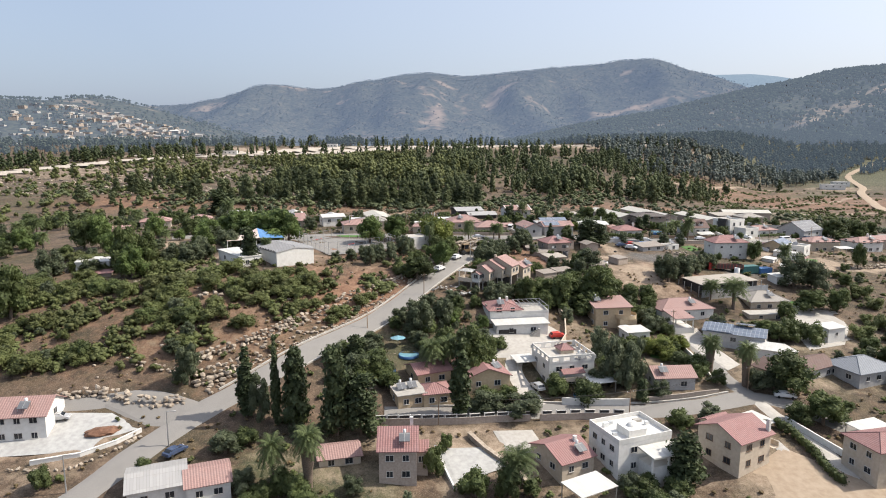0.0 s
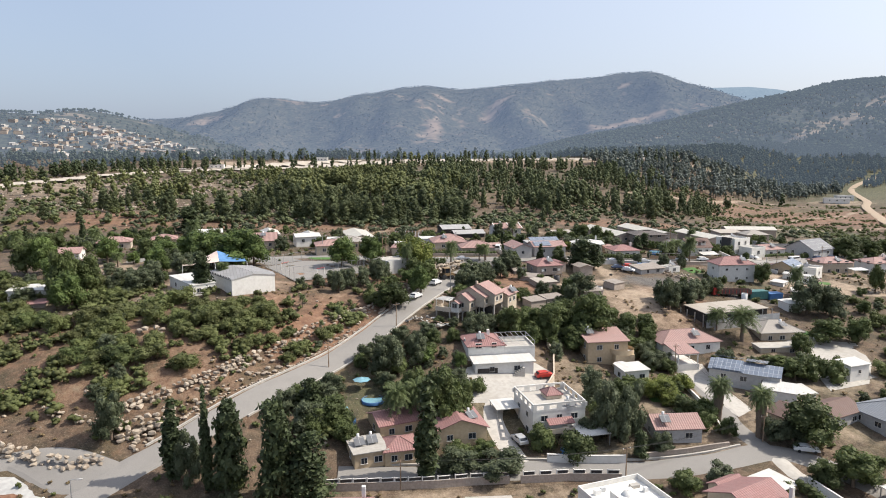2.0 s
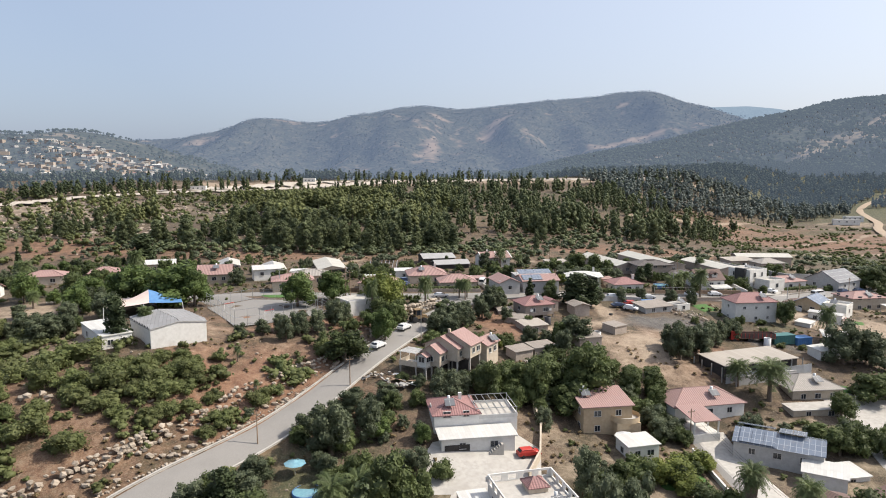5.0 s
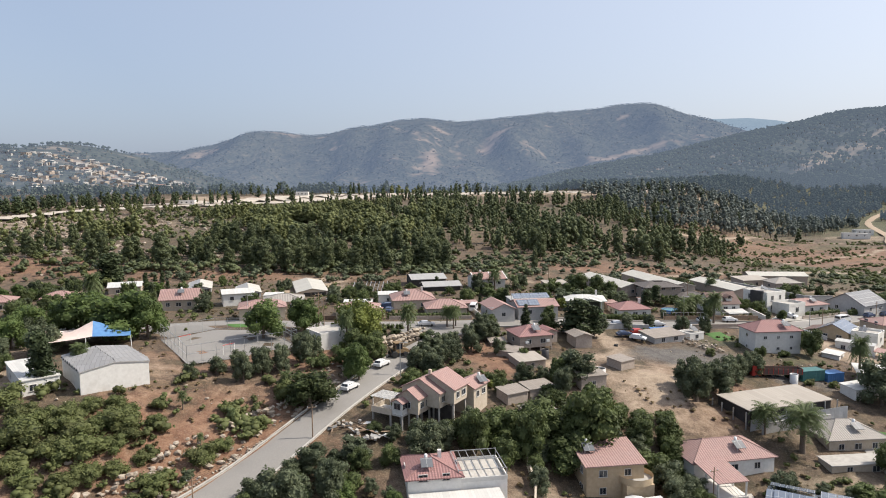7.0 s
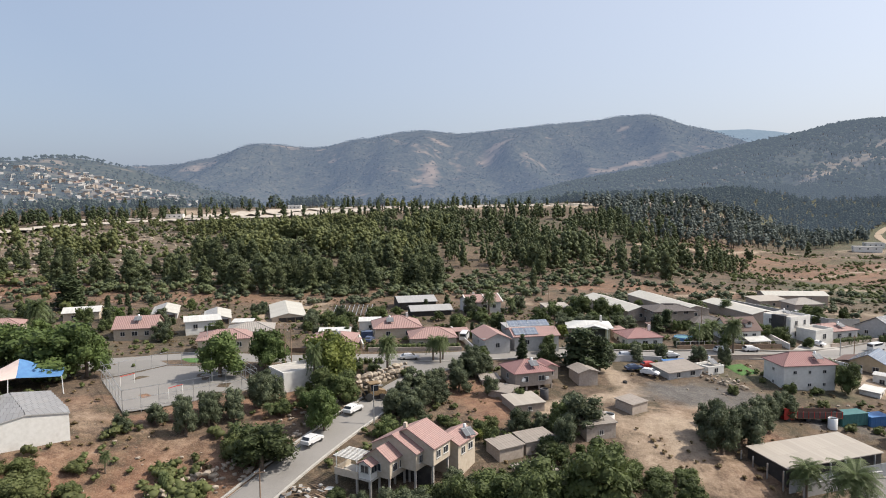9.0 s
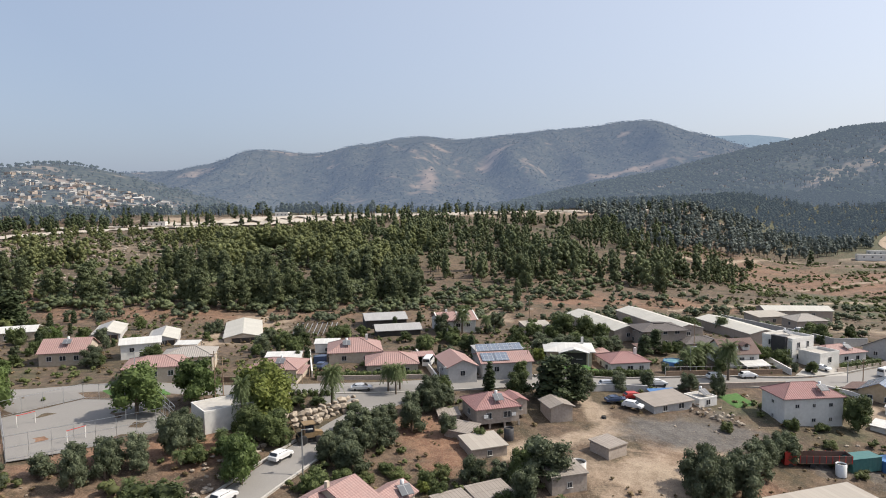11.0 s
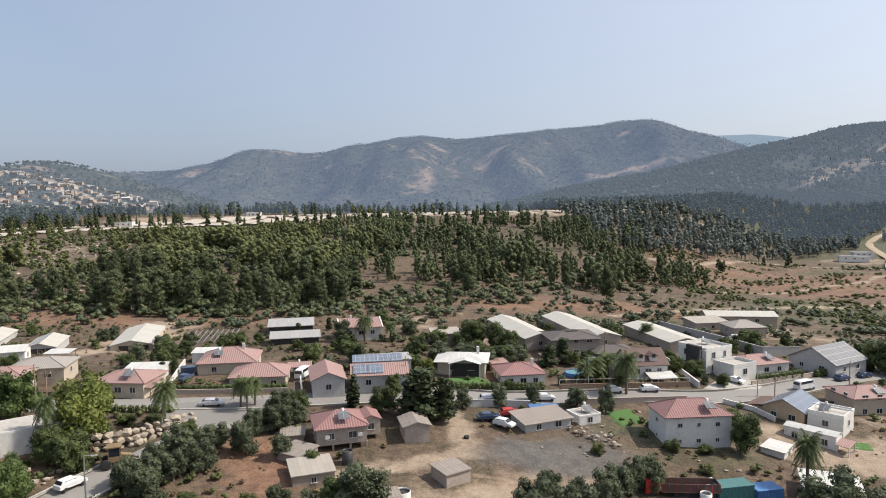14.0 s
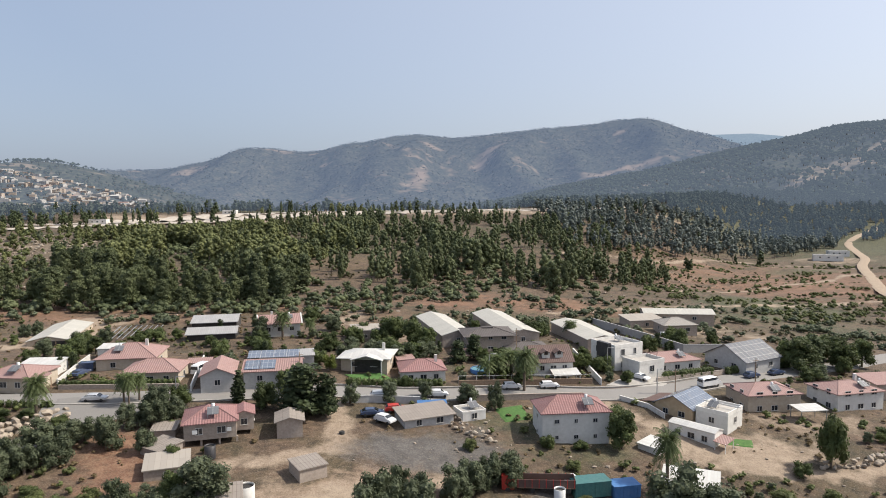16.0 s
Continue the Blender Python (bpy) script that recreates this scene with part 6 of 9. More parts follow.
def free_of_houses(x, y, gap=7.5):
    if any((x - a) ** 2 + (y - b) ** 2 < r * r for a, b, r in YARDS):
        return False
    return all((x - a) ** 2 + (y - b) ** 2 > gap * gap for a, b in BUILT) and float(road_distance(x, y)) > 1.5


for k in range(620):                                   # scrub on the bank below the hall
    x, y = rng.uniform(-112, -12), rng.uniform(141, 205)
    if free_of_houses(x, y, 9) and x < -30 + (y - 150) * 0.7 and (rng.random() < 0.06 or not (-58 < x < -14)) and rng.random() < 0.42 + 1.9 * noise.noise((x / 13, y / 13, 1)):
        plant(rng.choice(("shrub", "shrub", "shrub", "olive", "shrub", "shrub", "bush")), x, y, rng.uniform(2.0, 4.8), rng.uniform(0.9, 1.6), group="scrub on the bank")
for k in range(420):                                    # gardens between the streets
    x, y = rng.uniform(-35, 112), rng.uniform(137, 216)
    if free_of_houses(x, y, 8.2) and x > (y - 160) * 0.58 - 20 and noise.noise((x / 18, y / 18, 3)) > -0.25 and not (55 < x < 90 and y > 198) and not (97 < x < 112 and y > 178):
        plant(rng.choice(("broad", "olive", "bush", "bush", "olive")), x, y, rng.uniform(1.8, 5.5), rng.uniform(0.9, 1.3))
for k in range(75):                                     # thick gardens beside the main road
    x, y = rng.uniform(-24, 14), rng.uniform(138, 184)
    if free_of_houses(x, y, 6.5) and x > (y - 160) * 0.58 - 18:
        plant(rng.choice(("broad", "olive", "lush", "bush", "olive")), x, y, rng.uniform(2.4, 5.2), rng.uniform(0.9, 1.2))
for k in range(150):                                    # gardens of the lower street
    x, y = rng.uniform(-40, 96), rng.uniform(98, 128)
    if free_of_houses(x, y, 8.5) and not (44 < x < 75 and y < 118) and not (-3 < x < 14):
        plant(rng.choice(("broad", "olive", "bush", "bush")), x, y, rng.uniform(2.0, 4.5), rng.uniform(0.9, 1.3))
for k in range(400):                                    # gardens behind the upper street
    x, y = rng.uniform(-130, 190), rng.uniform(268, 330)
    if free_of_houses(x, y, 8.0) and noise.noise((x / 20, y / 20, 5)) > -0.05:
        plant(rng.choice(("broad", "olive", "bush", "dark", "broad")), x, y, rng.uniform(2.0, 5.5), rng.uniform(0.9, 1.3))
for k in range(90):                                     # the leafy quarter behind the hall
    x, y = rng.uniform(-175, -62), rng.uniform(205, 300)
    if free_of_houses(x, y, 8.5):
        plant(rng.choice(("lush", "broad", "olive", "lush", "bush", "palm")), x, y, rng.uniform(3.0, 7.5), rng.uniform(0.9, 1.2))
for k in range(90):                                    # the slope beside the slope track
    x, y = rng.uniform(84, 210), rng.uniform(222, 262)
    if free_of_houses(x, y, 8) and noise.noise((x / 14, y / 14, 6)) > 0.05:
        plant(rng.choice(("shrub", "bush", "olive")), x, y, rng.uniform(1.0, 2.6), rng.uniform(0.9, 1.4))
for k in range(40):                                    # beyond the right-hand houses
    x, y = rng.uniform(108, 200), rng.uniform(140, 225)
    if free_of_houses(x, y, 8.5) and not x < 113:
        plant(rng.choice(("olive", "broad", "shrub")), x, y, rng.uniform(2.5, 5.5), rng.uniform(0.9, 1.3))


# ---------------------------------------------------------------- woods
def in_wood(x, y, r):
    if y > 830 or float(road_distance(x, y, ("ridge_track", "valley_track"))) < 5:
        return False
    if y > 640 + 0.03 * x and r.random() < 0.86:
        return False
    if x < -40 and y > 585 + (x + 200) * 0.38:            # open pale terraces
        return r.random() < 0.08
    if x < -170 and y > 430 - (x + 170) * 0.1 and float(road_distance(x, y, ("ridge_track",))) < 90 and r.random() < 0.8:   # open below the ridge road
        return False
    if x < -95 - (560 - y) * 0.12 and r.random() < 0.72:            # stony terraces with few trees
        return False
    edge = 358 + 0.05 * x + 10 * math.sin(x * 0.045) + max(0, x - 60) * 0.75
    if x > 153:
        return 446 + (x - 153) * 1.45 < y < 556 + (x - 165) * 0.75 and r.random() < 0.55
    if y < edge or x < -185 - (470 - y) * 0.3 and r.random() < 0.6:
        return False
    return r.random() < 0.55 + 1.3 * noise.noise((x / 55, y / 55, 2.0))


def places(seed, count, x0, x1, y0, y1, keep):
    r = random.Random(seed)
    out = []
    for _ in range(count * 12):
        x, y = r.uniform(x0, x1), r.uniform(y0, y1)
        if keep(x, y, r):
            out.append((x, y))
            if len(out) >= count:
                break
    return out


for x, y in places(8, 210, -190, 165, 350, 455, lambda x, y, r: in_wood(x, y, r) and (x < 20 or r.random() < 0.3)):
    plant("pine", x, y, rng.uniform(6.0, 13.5) + (3 if x > 30 else 0), rng.uniform(0.85, 1.3) - (0.25 if x > 30 else 0), group="pines of the wood")


def small_tree(seed, lobes, sprays, leaf, width, low, high, size, bias):
    v, f = lobes_crown(seed, random_lobes(seed, lobes, width, low, high, size, bias), leaf, sprays, 0.86)
    tris = []
    for g in f:
        tris.append(g[:3])
        if len(g) == 4:
            tris.append((g[0], g[2], g[3]))
    tv, tf = tapered([(0, 0, -0.05), (0, 0, 0.6)], [0.022, 0.014], 4)
    k = len(v)
    for g in tf:
        tris += [(g[0] + k, g[1] + k, g[2] + k), (g[0] + k, g[2] + k, g[3] + k)]
    return np.array(list(v) + list(tv)), np.array(tris), k


def crowd(name, label, category, templates, spots, heights, widths, base, mats, seed=0):
    """Many small trees or bushes as one mesh; trunks take the second material."""
    r = np.random.RandomState(seed)
    V, F, P, n = [], [], [], 0
    for k, ((x, y), h, w) in enumerate(zip(spots, heights, widths)):
        v, f, leafy = templates[k % len(templates)]
        a = r.rand() * 6.283
        c, s = math.cos(a), math.sin(a)
        q = np.stack([(v[:, 0] * c - v[:, 1] * s) * h * w + x, (v[:, 0] * s + v[:, 1] * c) * h * w + y, v[:, 2] * h + base(x, y)], -1)
        V.append(q)
        F.append(f + n)
        P.append((f.min(1) >= leafy).astype(int))
        n += len(v)
    V, F, P = np.concatenate(V), np.concatenate(F), np.concatenate(P)
    me = bpy.data.meshes.new(name)
    me.vertices.add(len(V))
    me.vertices.foreach_set("co", V.ravel())
    me.loops.add(F.size)
    me.loops.foreach_set("vertex_index", F.ravel().astype(np.int32))
    me.polygons.add(len(F))
    me.polygons.foreach_set("loop_start", np.arange(0, F.size, 3, dtype=np.int32))
    for m in mats:
        me.materials.append(M[m])
    me.polygons.foreach_set("material_index", P.astype(np.int32))
    me.update(calc_edges=True)
    me.validate()
    return tagged(new(name, me), label, category, kind="stuff")


PINE_SMALL = [small_tree(s, 9, 240, 0.05, 0.19, 0.15, 0.88, 0.145, 0.55) for s in (1, 2, 3, 4, 5, 6)]
ROUND_SMALL = [small_tree(s, 6, 130, 0.075, 0.28, 0.25, 0.85, 0.17, 0.2) for s in (7, 8, 9)]
TALL_FAR = [small_tree(s, 4, 56, 0.1, 0.13, 0.25, 0.9, 0.14, 0.5) for s in (15, 16, 17, 18)]
BUSH_SMALL = [small_tree(s, 3, 40, 0.2, 0.4, 0.25, 0.7, 0.34, 0.2) for s in (11, 12, 13)]
FAR_TREE = [small_tree(s, 1, 10, 0.2, 0.12, 0.35, 0.8, 0.26, 0.4) for s in (21, 22, 23)]

def patchy(x, y, r):
    return in_wood(x, y, r) and noise.noise((x / 28, y / 28, 6.0)) > (-0.08 if x < 15 else 0.16)


def tree_height(x, y, low, high):
    return low + (high - low) * min(1, max(0, 0.5 + 0.9 * noise.noise((x / 35, y / 35, 7.0)) + rng.uniform(-0.35, 0.35)))


for tag, x0, x1, leaf, lo, hi, n in (("young", -330, 30, "leaf_young", 6.0, 15.0, 1050), ("old", 0, 260, "leaf_pine", 8.0, 17.0, 320), ("grey", -250, 230, "leaf_olive", 4.0, 9.0, 320)):
    wood = places(9 + n, n, x0, x1, 440, 800, patchy)
    crowd("pine_wood", "dense pine wood on the rise", "wood", ROUND_SMALL if tag == "grey" else PINE_SMALL, wood, [tree_height(x, y, lo, hi) * (1.0 if y < 570 else 0.72) for x, y in wood], [rng.uniform(0.6, 0.95) if tag == "old" else rng.uniform(0.75, 1.2) for _ in wood], lambda x, y: gz(x, y), (leaf, "bark"), 1)


mixed = places(51, 520, -30, 210, 425, 690, lambda x, y, r: float(road_distance(x, y, ("ridge_track", "valley_track"))) > 4 and y > 405 + 0.35 * max(0, x) and noise.noise((x / 24, y / 40, 27.0)) > r.uniform(-0.3, 0.25))
crowd("mixed_wood", "mixed pines and cypresses on the rocky rise", "wood", PINE_SMALL, mixed, [tree_height(x, y, 6.0, 14.0) for x, y in mixed], [rng.uniform(0.5, 0.95) for _ in mixed], gz, ("leaf_pine", "bark"), 13)
belt = places(52, 130, -430, -215, 500, 720, lambda x, y, r: 6 < float(road_distance(x, y, ("ridge_track",))) < 45 and y > 640 + (x + 250) * 1.3)
crowd("ridge_belt", "dark pines behind the pale ridge road", "wood", PINE_SMALL, belt, [rng.uniform(8, 15) for _ in belt], [rng.uniform(0.6, 1.1) for _ in belt], gz, ("leaf_dark", "bark"), 14)
ridge_pines = places(41, 190, -330, 330, 640, 770, lambda x, y, r: float(road_distance(x, y, ("ridge_track", "ridge_terrace"))) > -6 and noise.noise((x / 42, y / 30, 22.0)) > 0.02)
crowd("ridge_pines", "tall dark pines standing along the ridge", "wood", PINE_SMALL, ridge_pines, [rng.uniform(6, 15) for _ in ridge_pines], [rng.uniform(0.45, 1.0) for _ in ridge_pines], gz, ("leaf_dark", "bark"), 11)


# leaf colours plus a bluish emission painted in as haze before distant trees
def hazed_leaves(name, c1, c2, haze_glow):
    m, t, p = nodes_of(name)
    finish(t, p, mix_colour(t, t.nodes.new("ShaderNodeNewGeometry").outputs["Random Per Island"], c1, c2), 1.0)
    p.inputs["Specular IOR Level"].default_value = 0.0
    p.inputs["Emission Color"].default_value, p.inputs["Emission Strength"].default_value = (*haze_glow, 1), 1.0
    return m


M["leaf_far"] = hazed_leaves("far_trees", (0.022, 0.03, 0.02), (0.045, 0.052, 0.034), (0.094, 0.117, 0.154))
M["leaf_mist"] = hazed_leaves("misty_pine_needles", (0.04, 0.052, 0.038), (0.085, 0.095, 0.07), (0.042, 0.054, 0.074))
M["leaf_hazy"] = hazed_leaves("hazy_far_trees", (0.026, 0.034, 0.026), (0.05, 0.056, 0.042), (0.09, 0.122, 0.188))


def in_right_wood(x, y, r):
    return y > 619 + (x - 248) * 0.75 and float(road_distance(x, y, ("valley_track", "valley_road", "ridge_track"))) > 5 and r.random() < 0.75 + 0.5 * noise.noise((x / 80, y / 80, 4))


def top_z(x, y):
    return max(gz(x, y), float(hill_z("hill_right", x, y)), float(hill_z("hill_left", x, y)))


right_wood = places(10, 7000, 160, 860, 560, 1320, in_right_wood)
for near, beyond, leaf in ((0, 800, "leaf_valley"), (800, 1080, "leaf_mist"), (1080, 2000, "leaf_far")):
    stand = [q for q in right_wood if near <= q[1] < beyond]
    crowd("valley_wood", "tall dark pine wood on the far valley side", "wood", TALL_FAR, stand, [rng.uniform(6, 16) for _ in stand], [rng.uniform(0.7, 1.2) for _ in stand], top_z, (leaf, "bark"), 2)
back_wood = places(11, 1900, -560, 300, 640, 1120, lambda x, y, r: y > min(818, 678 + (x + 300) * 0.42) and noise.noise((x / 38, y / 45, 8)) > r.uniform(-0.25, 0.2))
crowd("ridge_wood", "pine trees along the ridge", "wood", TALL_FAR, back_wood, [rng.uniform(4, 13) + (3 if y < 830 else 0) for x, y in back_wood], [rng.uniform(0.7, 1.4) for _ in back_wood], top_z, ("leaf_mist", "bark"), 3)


def in_scrub(x, y, r):
    if y < 322 or float(road_distance(x, y)) < 1 or not free_of_houses(x, y, 10):
        return False
    return r.random() < 2.2 * noise.noise((x / 30, y / 18, 9)) - 0.1


scrub = places(12, 2000, -260, 330, 322, 640, in_scrub)
crowd("scrub", "low grey-green scrub over dry fields", "scrub", BUSH_SMALL, scrub, [rng.uniform(0.5, 1.7) for _ in scrub], [rng.uniform(0.9, 1.5) for _ in scrub], gz, ("leaf_dry", "bark"), 4)
field_bushes = places(42, 950, -150, 240, 332, 410, lambda x, y, r: free_of_houses(x, y, 10) and r.random() < 0.1 + 2.2 * noise.noise((x / 17, y / 9, 31)))
crowd("field_bushes", "grey-green bushes on the dry field below the wood", "bushes", BUSH_SMALL, field_bushes, [rng.uniform(0.9, 3.0) for _ in field_bushes], [rng.uniform(0.9, 1.5) for _ in field_bushes], gz, ("leaf_olive", "bark"), 12)
valley_scrub = places(13, 1500, 150, 420, 380, 660, lambda x, y, r: float(road_distance(x, y)) > 1 and r.random() < 0.15 + 2.0 * noise.noise((x / 35, y / 22, 10)) + math.exp(-((x - 225) / 45) ** 2 - ((y - 430) / 28) ** 2))
crowd("valley_scrub", "scattered green scrub on the valley floor", "scrub", BUSH_SMALL, valley_scrub, [rng.uniform(0.8, 2.6) for _ in valley_scrub], [rng.uniform(0.9, 1.5) for _ in valley_scrub], gz, ("leaf_shrub", "bark"), 5)
bank_weeds = places(14, 3200, -115, 215, 95, 345, lambda x, y, r: float(road_distance(x, y)) > 0.4 and free_of_houses(x, y, 7) and r.random() < 0.5 + noise.noise((x / 12, y / 12, 12)))
crowd("dry_weeds", "straw-coloured dry weeds on open ground", "weeds", BUSH_SMALL, bank_weeds, [rng.uniform(0.25, 0.8) for _ in bank_weeds], [rng.uniform(1.0, 1.8) for _ in bank_weeds], gz, ("weeds", "bark"), 6)
low_green = places(15, 1500, -115, 190, 100, 330, lambda x, y, r: float(road_distance(x, y)) > 0.6 and free_of_houses(x, y, 7) and r.random() < 0.3 + noise.noise((x / 15, y / 15, 14)) - (0.5 if 50 < x < 95 and 195 < y < 240 else 0))
crowd("low_shrubs", "small green shrubs between the houses", "bushes", BUSH_SMALL, low_green, [rng.uniform(0.6, 1.6) for _ in low_green], [rng.uniform(0.9, 1.4) for _ in low_green], gz, ("leaf_shrub", "bark"), 7)

left_scrub = places(17, 1000, -380, -105, 290, 650, lambda x, y, r: float(road_distance(x, y)) > 3 and free_of_houses(x, y, 9) and r.random() < 0.55 + 0.9 * noise.noise((x / 30, y / 30, 15)))
crowd("terrace_scrub", "dark scrub and olive trees on stony terraces", "scrub", BUSH_SMALL, left_scrub, [rng.uniform(1.2, 4.2) for _ in left_scrub], [rng.uniform(0.8, 1.3) for _ in left_scrub], gz, ("leaf_shrub", "bark"), 9)
bank_scrub = places(18, 900, -112, -14, 140, 206, lambda x, y, r: float(road_distance(x, y)) > 1.5 and free_of_houses(x, y, 8) and r.random() < (0.3 if x < -62 else 0.0) + 1.9 * noise.noise((x / 11, y / 11, 16)))
crowd("bank_scrub", "low grey-green scrub covering the bank", "scrub", BUSH_SMALL, bank_scrub, [rng.uniform(0.8, 2.5) for _ in bank_scrub], [rng.uniform(0.9, 1.5) for _ in bank_scrub], gz, ("leaf_shrub", "bark"), 10)
under = places(16, 2300, -260, 190, 348, 640, lambda x, y, r: in_wood(x, y + 12, r) and (x < 20 or r.random() < 0.35))
crowd("undergrowth", "dark green undergrowth at the foot of the pines", "bushes", BUSH_SMALL, under, [rng.uniform(1.5, 4.2) for _ in under], [rng.uniform(0.9, 1.4) for _ in under], gz, ("leaf_pine", "bark"), 8)

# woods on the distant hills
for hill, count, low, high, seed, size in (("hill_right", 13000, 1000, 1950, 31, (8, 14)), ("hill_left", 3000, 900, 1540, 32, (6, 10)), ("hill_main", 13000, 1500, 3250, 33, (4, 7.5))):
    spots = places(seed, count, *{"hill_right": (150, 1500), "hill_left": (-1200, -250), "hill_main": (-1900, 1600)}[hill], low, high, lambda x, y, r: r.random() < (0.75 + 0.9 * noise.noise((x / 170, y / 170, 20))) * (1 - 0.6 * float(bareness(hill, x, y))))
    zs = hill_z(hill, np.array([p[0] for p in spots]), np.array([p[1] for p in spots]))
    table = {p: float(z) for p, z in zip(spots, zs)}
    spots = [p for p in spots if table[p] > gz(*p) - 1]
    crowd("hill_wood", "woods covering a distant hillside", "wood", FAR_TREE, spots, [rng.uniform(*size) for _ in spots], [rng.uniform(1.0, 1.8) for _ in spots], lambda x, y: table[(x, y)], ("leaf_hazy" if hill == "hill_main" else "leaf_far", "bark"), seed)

# ---------------------------------------------------------------- parts added to the houses
def top(key, eave, x, y, up=0.3):
    """A place on a house's roof, in the house's own frame."""
    root, foot = H[key]
    return root, x, y, eave - foot + up


for key, eave, x, y, up, turn in (("big", 5.5, 2.4, -2.0, 1.1, 0), ("r2", 6.9, 0.5, -1.8, 1.0, 0), ("redn", -9.8, 1.2, -2.2, 1.3, 0), ("stairup", -0.8, -1.0, -1.5, 1.1, 0), ("parapet", -5.6, 2.5, -3.5, 0.3, 0), ("r1", -4.6, 2.0, -1.8, 1.3, 0),
                                   ("greyhip", -4.5, 1.0, -2.0, 1.2, 0), ("redcyp", -7.0, 2.4, -2.2, 0.9, 20), ("flatsol", -8.6, -1.4, 1.0, 0.3, 0), ("flatsol2", -8.6, 1.0, 1.2, 0.3, 0), ("hipr", 3.4, 2.0, -1.8, 0.8, 0), ("rh1", 2.0, 1.0, -1.8, 0.8, 0), ("rh2", 1.7, 2.0, -1.8, 0.8, 0),
                                   ("red2", -13.5, 1.5, -2.4, 0.9, 0), ("leftw", -7.4, 1.0, -2.2, 1.2, 0), ("shedw", 3.3, 0.5, 0.5, 0.3, 0), ("j1", 9.6, -2.0, -2.0, 1.2, 0), ("j3", 10.3, 1.5, -2.0, 0.9, 0), ("cube", 7.6, 1.5, 2.0, 0.3, 0), ("h8", 10.2, 2.6, -1.8, 1.1, 0), ("tanbal", -1.9, -3.2, 1.5, 0.9, 0), ("houseA", 10.2, 0.5, -1.6, 1.6, 0), ("twin", -8.6, -2.5, -1.2, 1.0, 0), ("midblock", 2.1, -1.0, 0.5, 0.3, 0)):
    root, a, b, z = top(key.rstrip("2") if key == "flatsol2" else key, eave, x, y, up)
    heater(root, a, b, z, turn)

for key, eave, x, y, h in (("redn", -9.8, 2.4, 1.5, 3.6), ("tan", -9.9, 4.0, -4.2, 2.6), ("red2", -13.5, 2.2, -1.0, 2.6), ("stairup", -0.8, 1.5, 0.5, 2.4), ("j1", 9.6, 3.0, 0.6, 3.0), ("rh2", 1.7, 3.4, 0.8, 2.6), ("redhip", 5.9, 3.4, 0.4, 2.4), ("whiter", 7.9, 3.6, 1.0, 2.4), ("h8", 10.2, -2.0, 1.0, 2.6)):
    root, foot = H[key]
    z = eave - foot
    part("chimney", box(x - 0.3, x + 0.3, y - 0.3, y + 0.3, z, z + h), "white", root)

# white verge boards of the gabled pink house
root, foot = H["h8"]
for x in (-6.0, 0.6, 6.0):
    part("verge", slabs([[(x - 0.18, -5.1, 10.2 - foot), (x + 0.18, -5.1, 10.2 - foot), (x + 0.18, 0, 12.33 - foot), (x - 0.18, 0, 12.33 - foot)]], 0.1), "white", root)
# the dormers of the brown-roofed house
root, foot = H["dormer"]
for x in (-1.6, 1.6):
    block(root, x, -2.6, 0, 1.9, 2.2, 5.9 - foot + 0.6, 5.9 - foot + 1.9, wall="white", roof="gable_y", tile="brown_tiles", rise=0.7, over=0.3, wins=(1, 0, 0), win_mat="brown", win_size=(0.9, 0.8))
part("veranda_roof", slabs([[(-1.0, -8.5, 3.6 - foot), (5.6, -8.5, 3.6 - foot), (5.6, -4.6, 4.3 - foot), (-1.0, -4.6, 4.3 - foot)]], 0.12), "white_sheet", root)
piers(root, [(-0.8, -8.2), (2.2, -8.2), (5.3, -8.2)], 0, 3.5 - foot, 0.2, "white")
# charcoal house: balcony and raised box
root, foot = H["greybig"]
part("balcony", box(-6.4, 2.0, -6.6, -5.0, 4.3 - foot, 4.5 - foot), "white", root)
part("balcony_parapet", box(-6.4, 2.0, -6.7, -6.55, 4.5 - foot, 5.4 - foot), "stone", root)
part("roof_box", box(-1.5, 1.5, -1.0, 1.0, 8.4 - foot, 10.0 - foot), "dark_tiles", root)
# the modern cube: black panel beside the stair and a canopy
root, foot = H["cube"]
part("cladding_panel", box(-5.6, -4.62, -3.2, 1.0, 0.3, 8.6 - foot), "black", root, "tall black cladding panel")
# unfinished house: openings in the parapet, roof hut and balcony
root, foot = H["parapet"]
h = -5.6 - foot
for side in (-1, 1):                                   # posts and a top beam leave square openings all round
    for k in range(5):
        e = -5.29 + k * 2.645
        part("parapet_post", box(e * 1.0 - 0.55, e + 0.55, side * 5.24 - 0.1, side * 5.24 + 0.1, h + 0.3, h + 1.15), "white", root)
        part("parapet_post", box(side * 5.39 - 0.1, side * 5.39 + 0.1, e * 0.93 - 0.5, e * 0.93 + 0.5, h + 0.3, h + 1.15), "white", root)
    part("parapet_beam", box(-5.49, 5.49, side * 5.24 - 0.1, side * 5.24 + 0.1, h + 1.15, h + 1.5), "white", root)
    part("parapet_beam", box(side * 5.39 - 0.1, side * 5.39 + 0.1, -5.14, 5.14, h + 1.15, h + 1.497), "white", root)
block(root, 1.2, 1.6, 0, 3.2, 3.2, h, h + 1.0, wall="cream", roof="hip", tile="red_tiles", rise=1.1, over=0.25, wins=(0, 0, 0))
part("balcony_roof", slabs([[(-2.8, -7.0, h - 2.2), (2.6, -7.0, h - 2.2), (2.6, -5.3, h - 1.5), (-2.8, -5.3, h - 1.5)]], 0.12), "red_tiles", root)
part("balcony", box(-2.8, 2.6, -6.9, -5.3, h - 4.1, h - 3.9), "cream", root)
